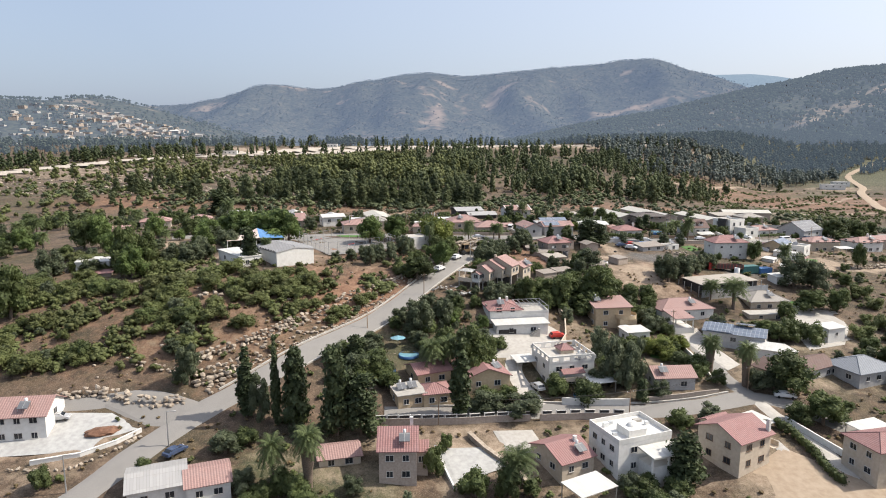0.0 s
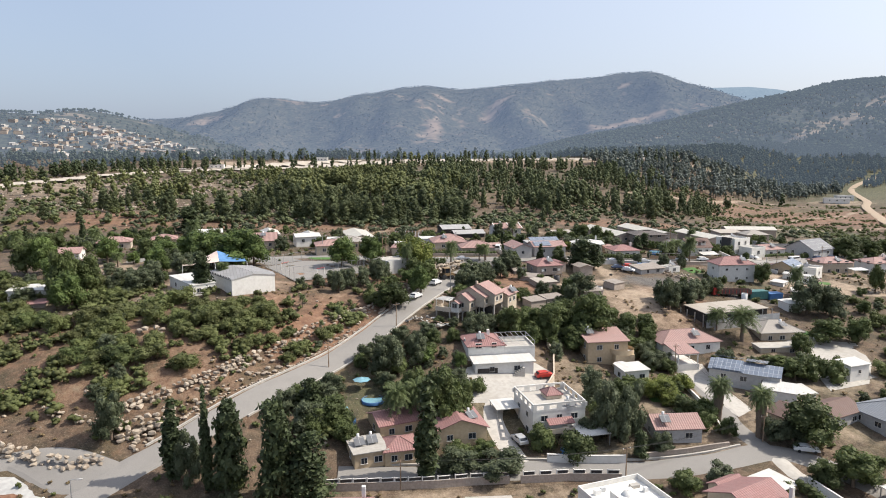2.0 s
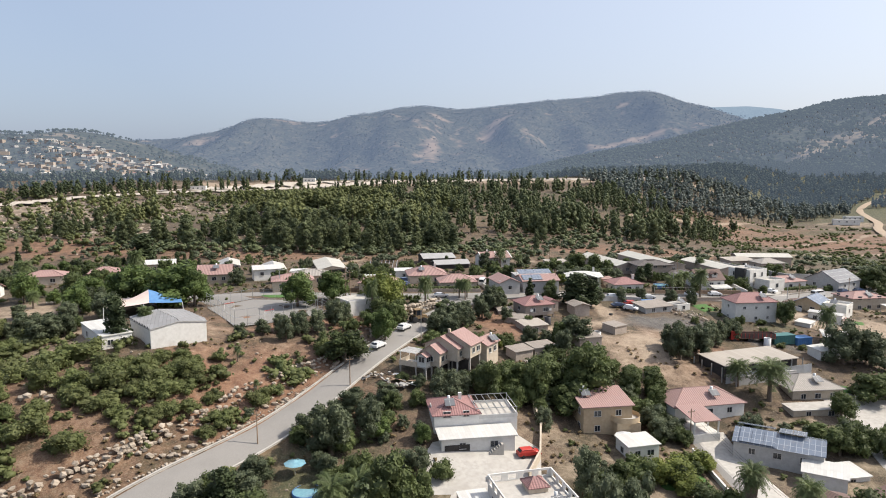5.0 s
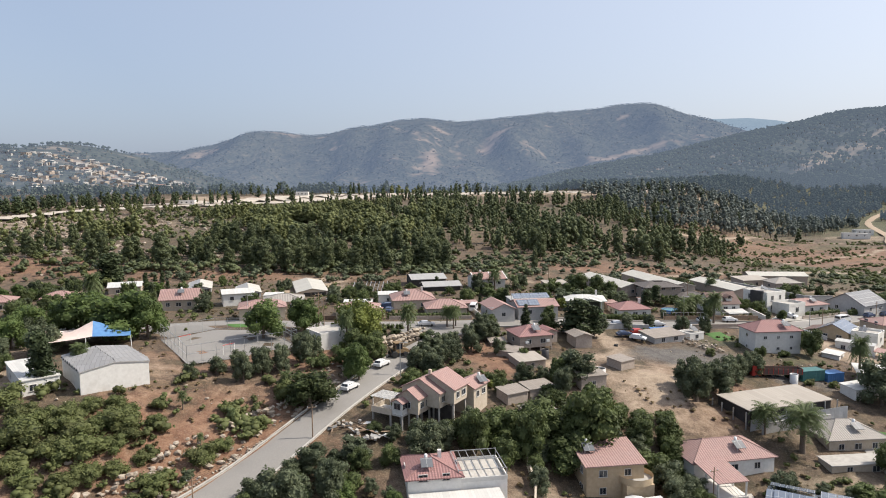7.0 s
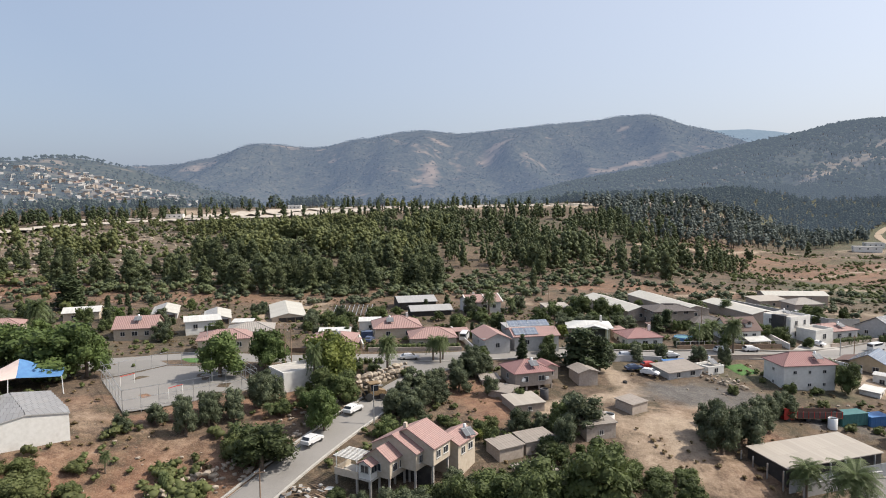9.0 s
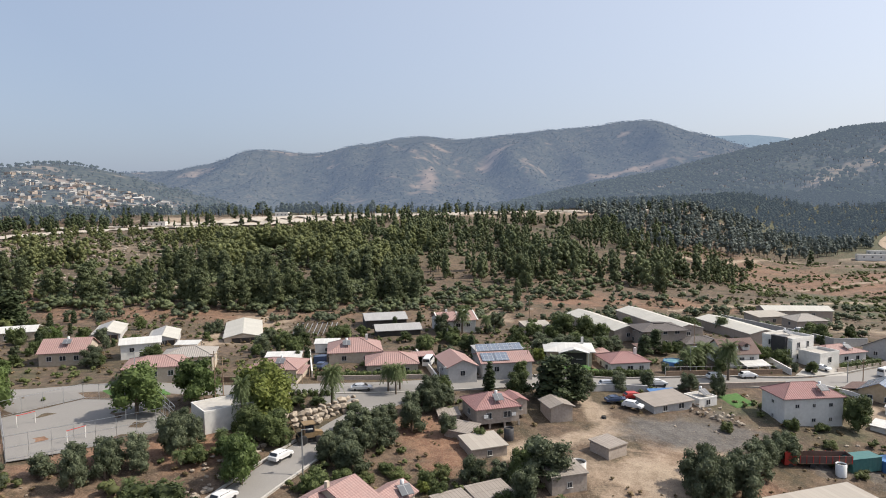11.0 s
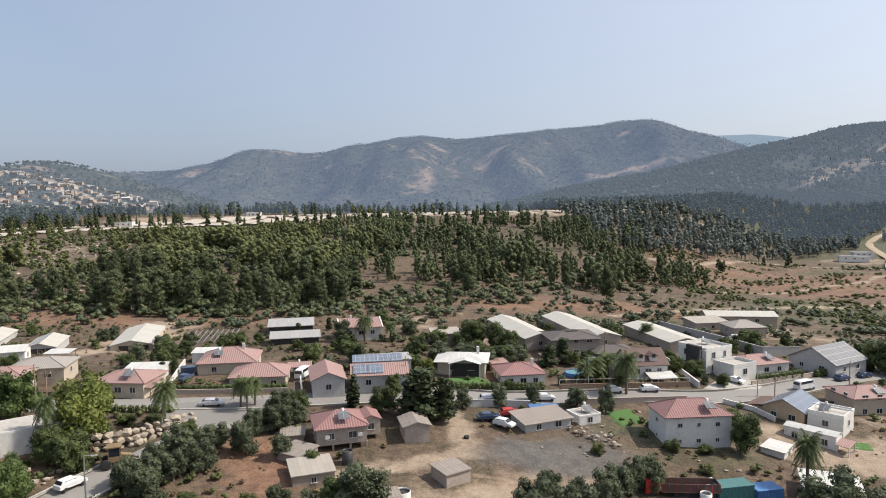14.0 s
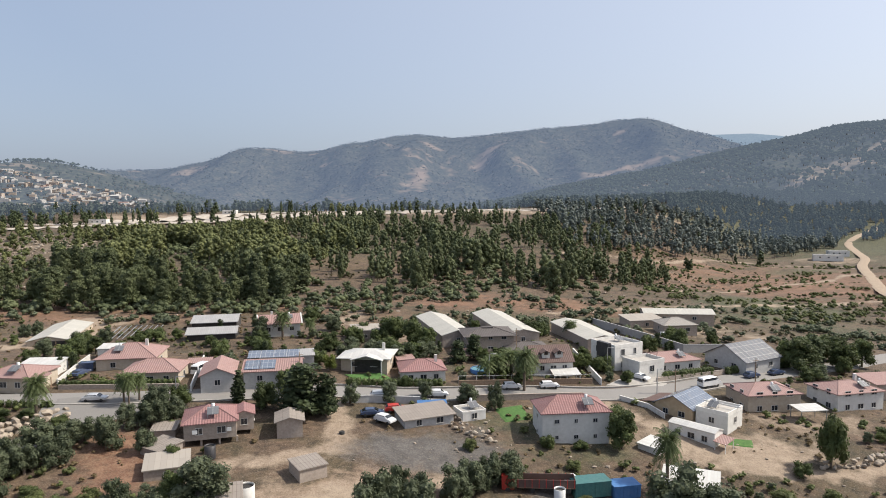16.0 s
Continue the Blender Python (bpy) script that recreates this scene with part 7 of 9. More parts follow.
part("balcony_parapet", box(-2.8, 2.6, -7.0, -6.85, h - 4.1, h - 3.1), "cream", root)
# white house with parapet roof: raised stair head and shading roof
root, foot = H["flatw"]
for x, y, w, d, h, m in ((-3.6, 2.6, 1.1, 0.7, 0.8, "tank"), (-2.2, 3.2, 0.8, 0.6, 0.6, "steel_sheet"), (3.4, 2.4, 1.6, 0.9, 0.5, "concrete"), (4.2, 0.6, 0.7, 0.6, 0.7, "tank"), (-4.4, -1.4, 0.9, 0.6, 0.6, "steel_sheet")):
    part("roof_unit", box(x - w / 2, x + w / 2, y - d / 2, y + d / 2, -10.35 - foot, -10.3 - foot + h), m, root)
h = -10.4 - foot
part("stair_head", box(-2.6, 1.2, -3.4, 0.6, h, h + 1.5), "white", root)
part("roof_dome", mesh_from("roof_dome", *tapered([(-0.7, -1.4, h + 1.5), (-0.7, -1.4, h + 1.9), (-0.7, -1.4, h + 2.15)], [1.0, 0.8, 0.1], 12), M["white"], True), "white", root)
part("shading_roof", slabs([[(-2.0, -9.8, h - 1.0), (6.2, -9.8, h - 1.0), (6.2, -5.2, h - 0.7), (-2.0, -5.2, h - 0.7)]], 0.3), "white_sheet", root)
part("lower_room", box(-1.6, 5.8, -9.0, -5.0, 0, h - 3.2), "white", root)
piers(root, [(-1.5, -8.9), (2.0, -8.9), (5.7, -8.9)], 0, h - 1.2, 0.3, "white")
# cream house: front balcony
root, foot = H["tan"]
h = -9.9 - foot
part("balcony", box(4.5, 6.1, -5.2, 0.4, h - 3.1, h - 2.9), "cream", root)
part("balcony_parapet", box(5.95, 6.1, -5.2, 0.4, h - 2.9, h - 1.9), "cream", root)
block(root, 2.5, 6.2, 0, 5.5, 3.0, h - 3.8, h - 1.0, wall="cream", roof="gable", tile="red_tiles", rise=0.9, over=0.3, wins=(0, 0, 1))
# narrow house: dormer
root, foot = H["redn"]
block(root, 4.2, 0.5, 0, 2.2, 4.5, 0, -11.4 - foot, wall="stone", roof="gable", tile="red_tiles", rise=1.2, over=0.3, wins=(1, 0, 1))
# tan house with the rounded balcony
root, foot = H["tanbal"]
h = -1.9 - foot
v, f = tapered([(0, 0, h - 3.0), (0, 0, h - 2.8), (0, 0, h - 1.9)], [3.0, 3.0, 3.0], 20)
part("balcony", mesh_from("balcony", [(x + 3.6, y - 3.6, z) for x, y, z in v], f, M["tan"], True), "tan", root, "rounded tan balcony parapet")
v, f = tapered([(3.6, -3.6, h - 2.75), (3.6, -3.6, h - 2.7)], [2.95, 0.01], 20)
part("balcony_floor", mesh_from("balcony_floor", v, f, M["concrete"], True), "concrete", root)
part("lower_wall", box(1.2, 6.0, -6.0, -3.6, 0, h - 3.0), "tan", root)
# steel roof frame of the white house and its stair
root, foot = H["stairright"]
h = -2.0 - foot
for k in range(7):
    part("rafter", box(-3.9 + k * 1.28, -3.8 + k * 1.28, -4.0, 4.0, h + 1.7, h + 1.82), "metal", root)
for y in (-3.9, 0, 3.9):
    part("purlin", box(-4.0, 4.0, y - 0.05, y + 0.05, h + 1.82, h + 1.92), "metal", root)
piers(root, [(-3.9, -3.9), (3.9, -3.9), (-3.9, 3.9), (3.9, 3.9)], h, h + 1.75, 0.12, "metal")
root, foot = H["canopyslab"]
for k in range(8):
    part("step", box(1.0 + k * 0.42, 1.42 + k * 0.42, -3.6, -2.4, 0.2, 0.5 + k * 0.3), "concrete", root)
# dark panel painted as the shade inside the open garage
part("garage_door", box(-6.2, -1.6, -2.32, -2.2, 0.2, 2.5), "dark", root)
# piers and stair under the stone-clad house
root, foot = H["r2"]
piers(root, [(a, b) for a in (-4.4, -1.5, 1.5, 4.4) for b in (-3.7, 3.7)], -3.0, 0.0, 0.35, "stone")
part("store_wall", box(-4.4, 4.4, 0.5, 0.7, -3.0, 0), "stone", root)
# dark panels paint shade in the open fronts; grey left slopes of the low sheds
for key, w, d, eave, rise in (("green", 10.5, 26, 6.9, 1.2), ("garden", 7.5, 15, 8.3, 1.2), ("pens", 7.5, 16, 8.8, 1.2)):
    root, foot = H[key]
    e = eave - foot
    part("roof_sheet", slabs([[(-w / 2 - 0.4, -d / 2 - 0.4, e + 0.02), (-0.1, -d / 2 - 0.4, e + rise + 0.16), (-0.1, d / 2 + 0.4, e + rise + 0.16), (-w / 2 - 0.4, d / 2 + 0.4, e + 0.02)]], 0.06), "beige_sheet" if key == "green" else "grey_sheet", root)
    part("open_front", box(-w * 0.3, w * 0.42, -d / 2 - 0.06, -d / 2 - 0.02, 0.3, e - 0.15), "dark", root)
    for k in range(4):
        x = -w * 0.3 + w * 0.24 * k
        part("post", box(x - 0.07, x + 0.07, -d / 2 - 0.2, -d / 2 - 0.06, 0, e), "wood", root)
# hall: raised ribs of the folded roof, dark strips painting each step's shadow
root, foot = H["hall"]
for k in range(8):
    y = -6.75 + k * 1.69
    for side in (-1, 1):
        part("roof_fold", slabs([[(side * 6.15, y, 11.45 - foot), (side * 0.05, y, 12.3 - foot), (side * 0.05, y + 1.55, 12.86 - foot), (side * 6.15, y + 1.55, 11.99 - foot)]], 0.06), "hall_sheet", root)
        part("fold_face", slabs([[(side * 6.15, y + 1.57, 11.4 - foot), (side * 0.05, y + 1.57, 12.25 - foot), (side * 0.05, y + 1.6, 12.84 - foot), (side * 6.15, y + 1.6, 11.97 - foot)]], 0.03), "dark", root)
# porch of the white red-roofed house
root, foot = H["r1"]
part("porch_roof", slabs([[(-8.2, -12.4, -4.9 - foot), (-2.4, -12.4, -4.9 - foot), (-2.4, -4.9, -4.1 - foot), (-8.2, -4.9, -4.1 - foot)]], 0.14), "pink_tiles", root)
piers(root, [(-7.9, -12.0), (-2.7, -12.0), (-7.9, -8.4), (-2.7, -8.4)], -2.0, -4.9 - foot, 0.25, "white")
part("porch_deck", box(-8.2, -2.4, -12.3, -4.8, -1.0, 0.9), "white", root)
# posts along the beige barn's dark walls, which stand in for shaded open sides
root, foot = H["barn"]
piers(root, [(-11.8 + k * 3.37, -4.95) for k in range(8)] + [(-11.85, -1.5), (-11.85, 1.8), (-11.85, 4.6)], -0.5, -0.75 - foot, 0.2, "metal")
# solar house: stepped panels on frames and a white lean-to
root, foot = H["solarh"]
z = -6.5 - foot
for x0, x1, y0, y1, z0, z1 in ((-7.4, -0.8, 1.0, 4.6, 1.75, 0.75), (-6.6, -0.4, -4.5, -0.2, 0.3, 1.6), (-0.1, 4.6, -0.8, 3.6, 1.9, 1.2), (-0.1, 5.4, -4.8, -1.1, 0.0, 1.05)):
    n = round((x1 - x0) / 2.2)
    for k in range(n):
        u0, u1 = x0 + (x1 - x0) * k / n, x0 + (x1 - x0) * (k + 1) / n - 0.06
        part("solar_panel", slabs([[(u0, y0, z + z0), (u1, y0, z + z0), (u1, y1, z + z1), (u0, y1, z + z1)]], 0.07), "solar", root)
part("lean_to_roof", slabs([[(4.0, -8.6, -8.2 - foot), (11.5, -8.6, -8.2 - foot), (11.5, -3.6, -7.4 - foot), (4.0, -3.6, -7.4 - foot)]], 0.12), "white_sheet", root)
part("lean_to_wall", box(4.3, 11.2, -8.3, -4.0, 0, -8.4 - foot), "white", root)
# grey solar house of the upper street: two arrays on the front slope, a raised one behind
root, foot = H["solarblue"]
e = 9.3 - foot
for x0, x1 in ((-5.6, -2.6), (-2.5, 0.6)):
    part("solar_panel", slabs([[(x0, -4.2, e + 0.42), (x1, -4.2, e + 0.42), (x1, -0.9, e + 1.5), (x0, -0.9, e + 1.5)]], 0.06), "solar", root)
for k in range(4):
    x0 = -5.7 + k * 2.75
    part("solar_panel", slabs([[(x0, 1.2, e + 1.5), (x0 + 2.65, 1.2, e + 1.5), (x0 + 2.65, 4.4, e + 2.4), (x0, 4.4, e + 2.4)]], 0.06), "solar", root)
    part("array_post", box(x0 + 0.1, x0 + 0.18, 4.2, 4.28, e, e + 2.3), "metal", root)
# lean-to along the tan house
root, foot = H["mid"]
e = 1.9 - foot
part("lean_to_wall", box(-7.2, -4.1, -4.4, 3.0, 0, e - 0.6), "tan", root)
part("lean_to_roof", slabs([[(-7.6, -4.8, e - 0.55), (-4.0, -4.8, e + 0.15), (-4.0, 3.3, e + 0.15), (-7.6, 3.3, e - 0.55)]], 0.14), "brown_tiles", root)
# small tiled porch at the end of the mobile home
root, foot = H["caravan"]
part("porch_roof", slabs([[(4.7, -2.4, 2.1), (7.2, -2.4, 1.9), (7.2, 1.2, 2.3), (4.7, 1.2, 2.5)]], 0.1), "pink_tiles", root)
piers(root, [(7.0, -2.2), (7.0, 1.0), (5.0, -2.2)], -0.5, 1.95, 0.14, "white")
# gabled porch of the low pale-roofed house, its shade painted as a dark panel
root, foot = H["whiter"]
e = 7.9 - foot
part("porch_shade", box(-2.2, 4.2, -4.62, -4.5, 0.3, e - 0.4), "dark", root)
part("porch_roof", slabs([[(-2.8, -6.6, e - 0.1), (1.0, -6.6, e + 0.9), (1.0, -3.6, e + 0.9), (-2.8, -3.6, e - 0.1)], [(4.8, -3.6, e - 0.1), (1.0, -3.6, e + 0.9), (1.0, -6.6, e + 0.9), (4.8, -6.6, e - 0.1)]], 0.14), "white_sheet", root)
piers(root, [(-2.5, -6.3), (4.5, -6.3)], 0.0, e - 0.1, 0.2, "white")
# side wing, air conditioners and a store under the stone-clad house
root, foot = H["r2"]
block(root, 5.6, 1.4, 0, 3.4, 5.0, 0, 6.7 - foot, wall="stone", roof="gable_y", tile="red_tiles", rise=0.8, over=0.3, wins=(1, 0, 1))
for x in (-2.9, 2.7):
    part("air_conditioner", box(x, x + 0.8, -4.55, -4.22, 1.2, 1.8), "tank", root)
# bare parapet beams of the flat extension
root, foot = H["midblock"]
part("parapet_beam", box(-3.9, 3.9, 1.0, 1.2, 2.1 - foot + 0.7, 2.1 - foot + 0.9), "white", root)


# ---------------------------------------------------------------- sheds, canopies and yards
def canopy(label, x, y, rot, z, w, d, tile="white_sheet", post="metal", slope=0.3, name="canopy"):
    """An open roof on four posts."""
    root = new(name)
    g = min(gz(x, y), z - 2.2)
    root.matrix_basis = pose(x, y, g, 0, 0, rot)
    part("roof", slabs([[(-w / 2, -d / 2, z - g), (w / 2, -d / 2, z - g), (w / 2, d / 2, z - g + slope), (-w / 2, d / 2, z - g + slope)]], 0.14), tile, root)
    for a in (-1, 1):
        for b in (-1, 1):
            part("post", box(a * (w / 2 - 0.2) - 0.07, a * (w / 2 - 0.2) + 0.07, b * (d / 2 - 0.2) - 0.07, b * (d / 2 - 0.2) + 0.07, -0.5, z - g), post, root)
    return tagged(root, label, "canopy")


canopy("white flat carport roof on posts", 24.9, 107.2, 30, -14.0, 8, 5.5)
canopy("white flat canopy over a courtyard", 35, 145, 14, -9.2, 6, 5, "white")
canopy("white carport roof beside the unfinished house", 19.0, 153.5, 14, -7.4, 5, 5, "white_sheet")
canopy("white sheet canopy beside the lane", 64, 132, 30, -13.2, 7, 6)
house("small white garden house with a flat roof", 50.6, 173.6, 14, -6.3, 6.2, 5, wall="white", roof="slab", tile="white_sheet", rise=0.2, over=0.3, wins=(2, 1, 1), name="garden_house")
canopy("white sheet canopy behind the house", 86, 128, 20, -13.0, 8, 6)
canopy("tiled carport beside the street", -1.2, 255.3, -10, 9.3, 4.5, 4.5, "pink_tiles", "wood", 0.9, "carport")
canopy("pale open carport roof on posts", 25.5, 273, 12, 8.6, 5.5, 4, "pink_tiles", "metal", 0.3, "carport")
canopy("open yard roof of white sheet", 157, 262.5, 8, 0.6, 6, 4, "white_sheet")
canopy("blue tarpaulin shelter beside the shed", 78.5, 257.2, 6, 3.6, 6, 2.5, "blue")
canopy("pale tiled pergola roof on posts", 86, 293, 18, 5.2, 7, 5, "brown_tiles", "wood", 0.8, "pergola")
canopy("white shelter roof behind the houses", -36, 285, 5, 9.3, 6, 4.5, "white_sheet")
canopy("white sheet roof over a yard", 121, 229.5, -22, -0.4, 9, 8, "white_sheet")

for lab, x, y, rot, z, w, d, tile in (("small shed with a rusty sheet roof", 31.5, 240, 10, 4.7, 4.0, 3.5, "rust_sheet"), ("low shed with a corrugated sheet roof", 34, 232.5, -30, 4.3, 5.0, 4.5, "rust_sheet"), ("low shed with a pale patched roof", 37.5, 226.5, 20, 3.9, 6.5, 6.0, "pale_sheet"),
                                      ("block shed with a flat rusty roof", 32, 206.5, 30, 2.5, 5.0, 4.0, "rust_sheet"), ("low block shed with a sheet roof", 37.5, 209.5, 26, 2.6, 6.0, 4.0, "rust_sheet"), ("low shed with a weathered sheet roof", 49.5, 215.5, 17, 3.4, 6.0, 5.0, "rust_sheet"),
                                      ("low shed with a pale sheet roof", 36, 198.5, 26, 1.3, 6, 4, "rust_sheet"), ("small white outbuilding with a sheet roof", 104.5, 177, 20, -6.4, 6, 4, "white_sheet"), ("small white container office", 112.5, 221, 20, -1.6, 8, 4, "white_sheet"), ("pale shed beside the field", 58, 312, 10, 8.2, 8, 7, "pale_sheet"),
                                      ("small outbuilding with a tiled roof", 71, 285.5, 18, 6.0, 4, 3.5, "pink_tiles"), ("grey low building behind the palms", 44, 279, 14, 8.6, 12, 5, "grey_sheet"), ("small white house on the bank", -101, 194, 12, 8.6, 9, 6, "white_sheet"), ("small hut with a red roof", -96, 187, 12, 6.4, 6, 4, "red_tiles"),
                                      ("white utility hut beside houses", -7, 268, 5, 9.6, 8, 5, "white_sheet"), ("white hut beside a driveway", 0.5, 284, 5, 9.4, 6, 4, "white_sheet")):
    house(lab, x, y, rot, z, w, d, name="shed", category="shed", wall="white" if "white" in lab else ("grey" if "grey" in lab else "stone"), roof="shed", tile=tile, rise=0.45, over=0.25, wins=(1, 0, 0) if w > 5.5 else (0, 0, 0), win_size=(0.9, 0.9))


def yard(name, label, pts, m, lift=0.09, category="pavement"):
    """A paved or planted patch that follows the ground; its outline is given as a plan."""
    bm = bmesh.new()
    c = Vector((sum(p[0] for p in pts) / len(pts), sum(p[1] for p in pts) / len(pts)))
    rings = []
    for s in (1.0, 0.8, 0.6, 0.4, 0.2):
        ring = []
        for a, b in zip(pts, pts[1:] + pts[:1]):
            for k in range(5):
                q = c + (Vector(a).lerp(Vector(b), k / 5) - c) * s
                ring.append(bm.verts.new((q.x, q.y, gz(q.x, q.y) + lift - (0.15 if s == 1.0 else 0))))
        rings.append(ring)
    n = len(rings[0])
    for r0, r1 in zip(rings, rings[1:]):
        for i in range(n):
            bm.faces.new((r0[i], r0[(i + 1) % n], r1[(i + 1) % n], r1[i]))
    bm.faces.new(rings[-1])
    me = bpy.data.meshes.new(name)
    bm.to_mesh(me)
    bm.free()
    me.materials.append(M[m])
    return tagged(new(name, me), label, category, kind="structure")


yard("square", "open grey asphalt square at the street junction", [(8, 240), (18, 240), (27, 250), (30, 257), (14, 256), (4, 251)], "asphalt", 0.17)
yard("court", "worn grey asphalt playing court", [(-49, 229.5), (-36, 211), (-16, 226), (-27, 240), (-40, 241)], "asphalt", 0.14)
yard("forecourt", "pale paved forecourt by the gardens", [(-60, 240), (-48, 232), (-40, 242), (-48, 250)], "asphalt", 0.13)
yard("concrete_court", "pale concrete court behind a wall", [(-1, 121.5), (7.2, 122.6), (11.8, 117.4), (1.6, 111.5)], "lot", 0.3)
yard("paved_yard", "grey paved yard", [(10, 128), (18, 129), (20, 123), (13, 119)], "concrete", 0.25)
yard("house_yard", "pale concrete yard around the white house", [(10.5, 166), (11.5, 156), (21, 157), (31, 163), (32, 171), (27, 176), (12, 170)], "concrete", 0.16)
yard("dirt_yard", "bare dusty earth yard", [(56, 116), (66, 124), (80, 112), (70, 103), (58, 108)], "track", 0.2)
yard("white_lot", "white dusty parking lot", [(-88, 115), (-66, 117), (-58, 123.5), (-66, 128), (-86, 128)], "lot", 0.12)
yard("junction_apron", "worn asphalt apron at the junction", [(-74, 132), (-66, 128.6), (-58, 124.2), (-51, 124.5), (-48, 131), (-60, 135)], "asphalt", 0.11)
yard("entrance_paving", "paved entrance to the modern house", [(118, 277), (133, 278), (134, 286), (124, 284)], "concrete", 0.15)
yard("parking_yard", "worn grey parking yard by the cream house", [(99, 200), (118, 198), (115, 186), (107, 174), (95, 169), (97.5, 183)], "concrete", 0.2)
yard("paved_drive", "pale paved drive between garden walls", [(64, 183), (71, 183.5), (71, 172), (72.6, 159), (68, 155), (65.5, 165)], "concrete", 0.24)
for lab, pts in (("bright green lawn beside a house", [(91, 259), (97, 262), (98.5, 255), (93, 252.5)]), ("green garden lawn before a terrace", [(58, 275), (66, 278.5), (70, 272), (62, 271)]), ("small green lawn by the street", [(4.5, 259.5), (10, 262), (11, 258.5), (5.5, 257)]), ("green lawn behind a wall", [(105, 205), (110, 204), (109, 201), (105, 201)]), ("lawn beside the forecourt", [(-40, 247.5), (-25, 247), (-24, 243.5), (-36, 243.5)]), ("green garden under vines", [(48, 170), (60, 172), (61, 160), (52, 161)]), ("small lawn beside a mobile home", [(134, 251), (140, 250.5), (139, 247), (134, 247.5)])):
    yard("lawn", lab, pts, "lawn", 0.14, "lawn")


# ---------------------------------------------------------------- vehicles
def car_meshes(length=4.3, width=1.75, height=1.48, kind="hatch"):
    side = {"hatch": [(-0.5, 0.28), (-0.49, 0.62), (-0.43, 0.70), (-0.36, 0.97), (-0.12, 1.0), (0.12, 0.97), (0.25, 0.70), (0.44, 0.60), (0.5, 0.45), (0.5, 0.28)],
            "sedan": [(-0.5, 0.28), (-0.49, 0.62), (-0.40, 0.68), (-0.27, 0.95), (-0.08, 1.0), (0.08, 0.96), (0.22, 0.68), (0.44, 0.58), (0.5, 0.45), (0.5, 0.28)],
            "van": [(-0.5, 0.2), (-0.5, 0.9), (-0.47, 0.98), (0.0, 1.0), (0.28, 0.97), (0.38, 0.62), (0.47, 0.5), (0.5, 0.38), (0.5, 0.2)]}[kind]
    bm = bmesh.new()
    rows = []
    for y, tuck in ((-0.5, 1), (-0.44, 0), (0.44, 0), (0.5, 1)):
        rows.append([bm.verts.new((x * length * (0.985 if tuck else 1), y * width * (0.86 if z > 0.72 else 1), z * height - (0.04 * height if tuck and z > 0.5 else 0))) for x, z in side])
    for a, b in zip(rows, rows[1:]):
        for i in range(len(side)):
            j = (i + 1) % len(side)
            bm.faces.new((a[i], b[i], b[j], a[j]))
    bm.faces.new(rows[0][::-1])
    bm.faces.new(rows[-1])
    bmesh.ops.recalc_face_normals(bm, faces=bm.faces)
    body = bpy.data.meshes.new("body")
    bm.to_mesh(body)
    bm.free()
    panes = []

    def pane(name, corners):
        panes.append((name, mesh_from(name, corners, [tuple(range(len(corners)))], M["glass"])))

    hi, lo = 0.93 * height, 0.70 * height
    x0, x1 = (-0.33, 0.10) if kind != "van" else (-0.42, 0.26)
    for s in (-1, 1):
        v = [p for p in ((x0 * length - 0.12, s * width * 0.475, lo), (x1 * length + 0.32, s * width * 0.475, lo), (x1 * length, s * width * 0.44, hi), (x0 * length + 0.1, s * width * 0.44, hi))]
        pane("side_window", v)
    f = [(0.26, 0.70), (0.13, 0.955)] if kind != "van" else [(0.375, 0.66), (0.29, 0.95)]
    r = [(-0.435, 0.70), (-0.368, 0.95)] if kind == "hatch" else ([(-0.40, 0.70), (-0.28, 0.93)] if kind == "sedan" else [(-0.505, 0.6), (-0.5, 0.88)])
    for (xa, za), (xb, zb) in (f, r):
        e = 0.012 if xa > 0 else -0.012
        v = [p for p in (((xa + e) * length, -width * 0.4, za * height + 0.02), ((xa + e) * length, width * 0.4, za * height + 0.02), ((xb + e) * length, width * 0.38, zb * height + 0.02), ((xb + e) * length, -width * 0.38, zb * height + 0.02))]
        pane("windscreen" if xa > 0 else "rear_window", v)
    v, f = tapered([(0, 0, -0.1), (0, 0, -0.08), (0, 0, 0.08), (0, 0, 0.1)], [0.2, 0.31, 0.31, 0.2], 14)
    wheel = mesh_from("wheel", [(a, c, b) for a, b, c in v], f + [tuple(range(13, -1, -1)), tuple(range(42, 56))], M["rubber"])
    return body, panes, wheel


CARS = {k: car_meshes(*v, k) for k, v in {"hatch": (4.3, 1.8, 1.6), "sedan": (4.6, 1.8, 1.45), "van": (5.8, 2.0, 2.4)}.items()}


def car(label, x, y, rot, kind, paint, category="car"):
    """A parked vehicle: body, windows, four wheels, lights."""
    body, panes, wheel = CARS[kind]
    length, width = {"hatch": (4.3, 1.8), "sedan": (4.6, 1.8), "van": (5.8, 2.0)}[kind]
    root = new("car" if kind != "van" else "van")
    root.matrix_basis = pose(x, y, gz(x, y) + 0.16, 0, 0, rot)
    me = body.copy()
    me.materials.append(M[paint])
    part("body", me, paint, root)
    for name, glass in panes:
        part(name, glass, "glass", root)
    for a in (-0.3, 0.31):
        for b in (-0.46, 0.46):
            part("wheel", wheel, "rubber", root, at=pose(a * length, b * width, 0.31))
    for b in (-0.33, 0.33):
        part("headlight", box(length * 0.5 - 0.03, length * 0.5 + 0.02, b * width - 0.15, b * width + 0.15, 0.62, 0.78), "tank", root)
    return tagged(root, label, category)


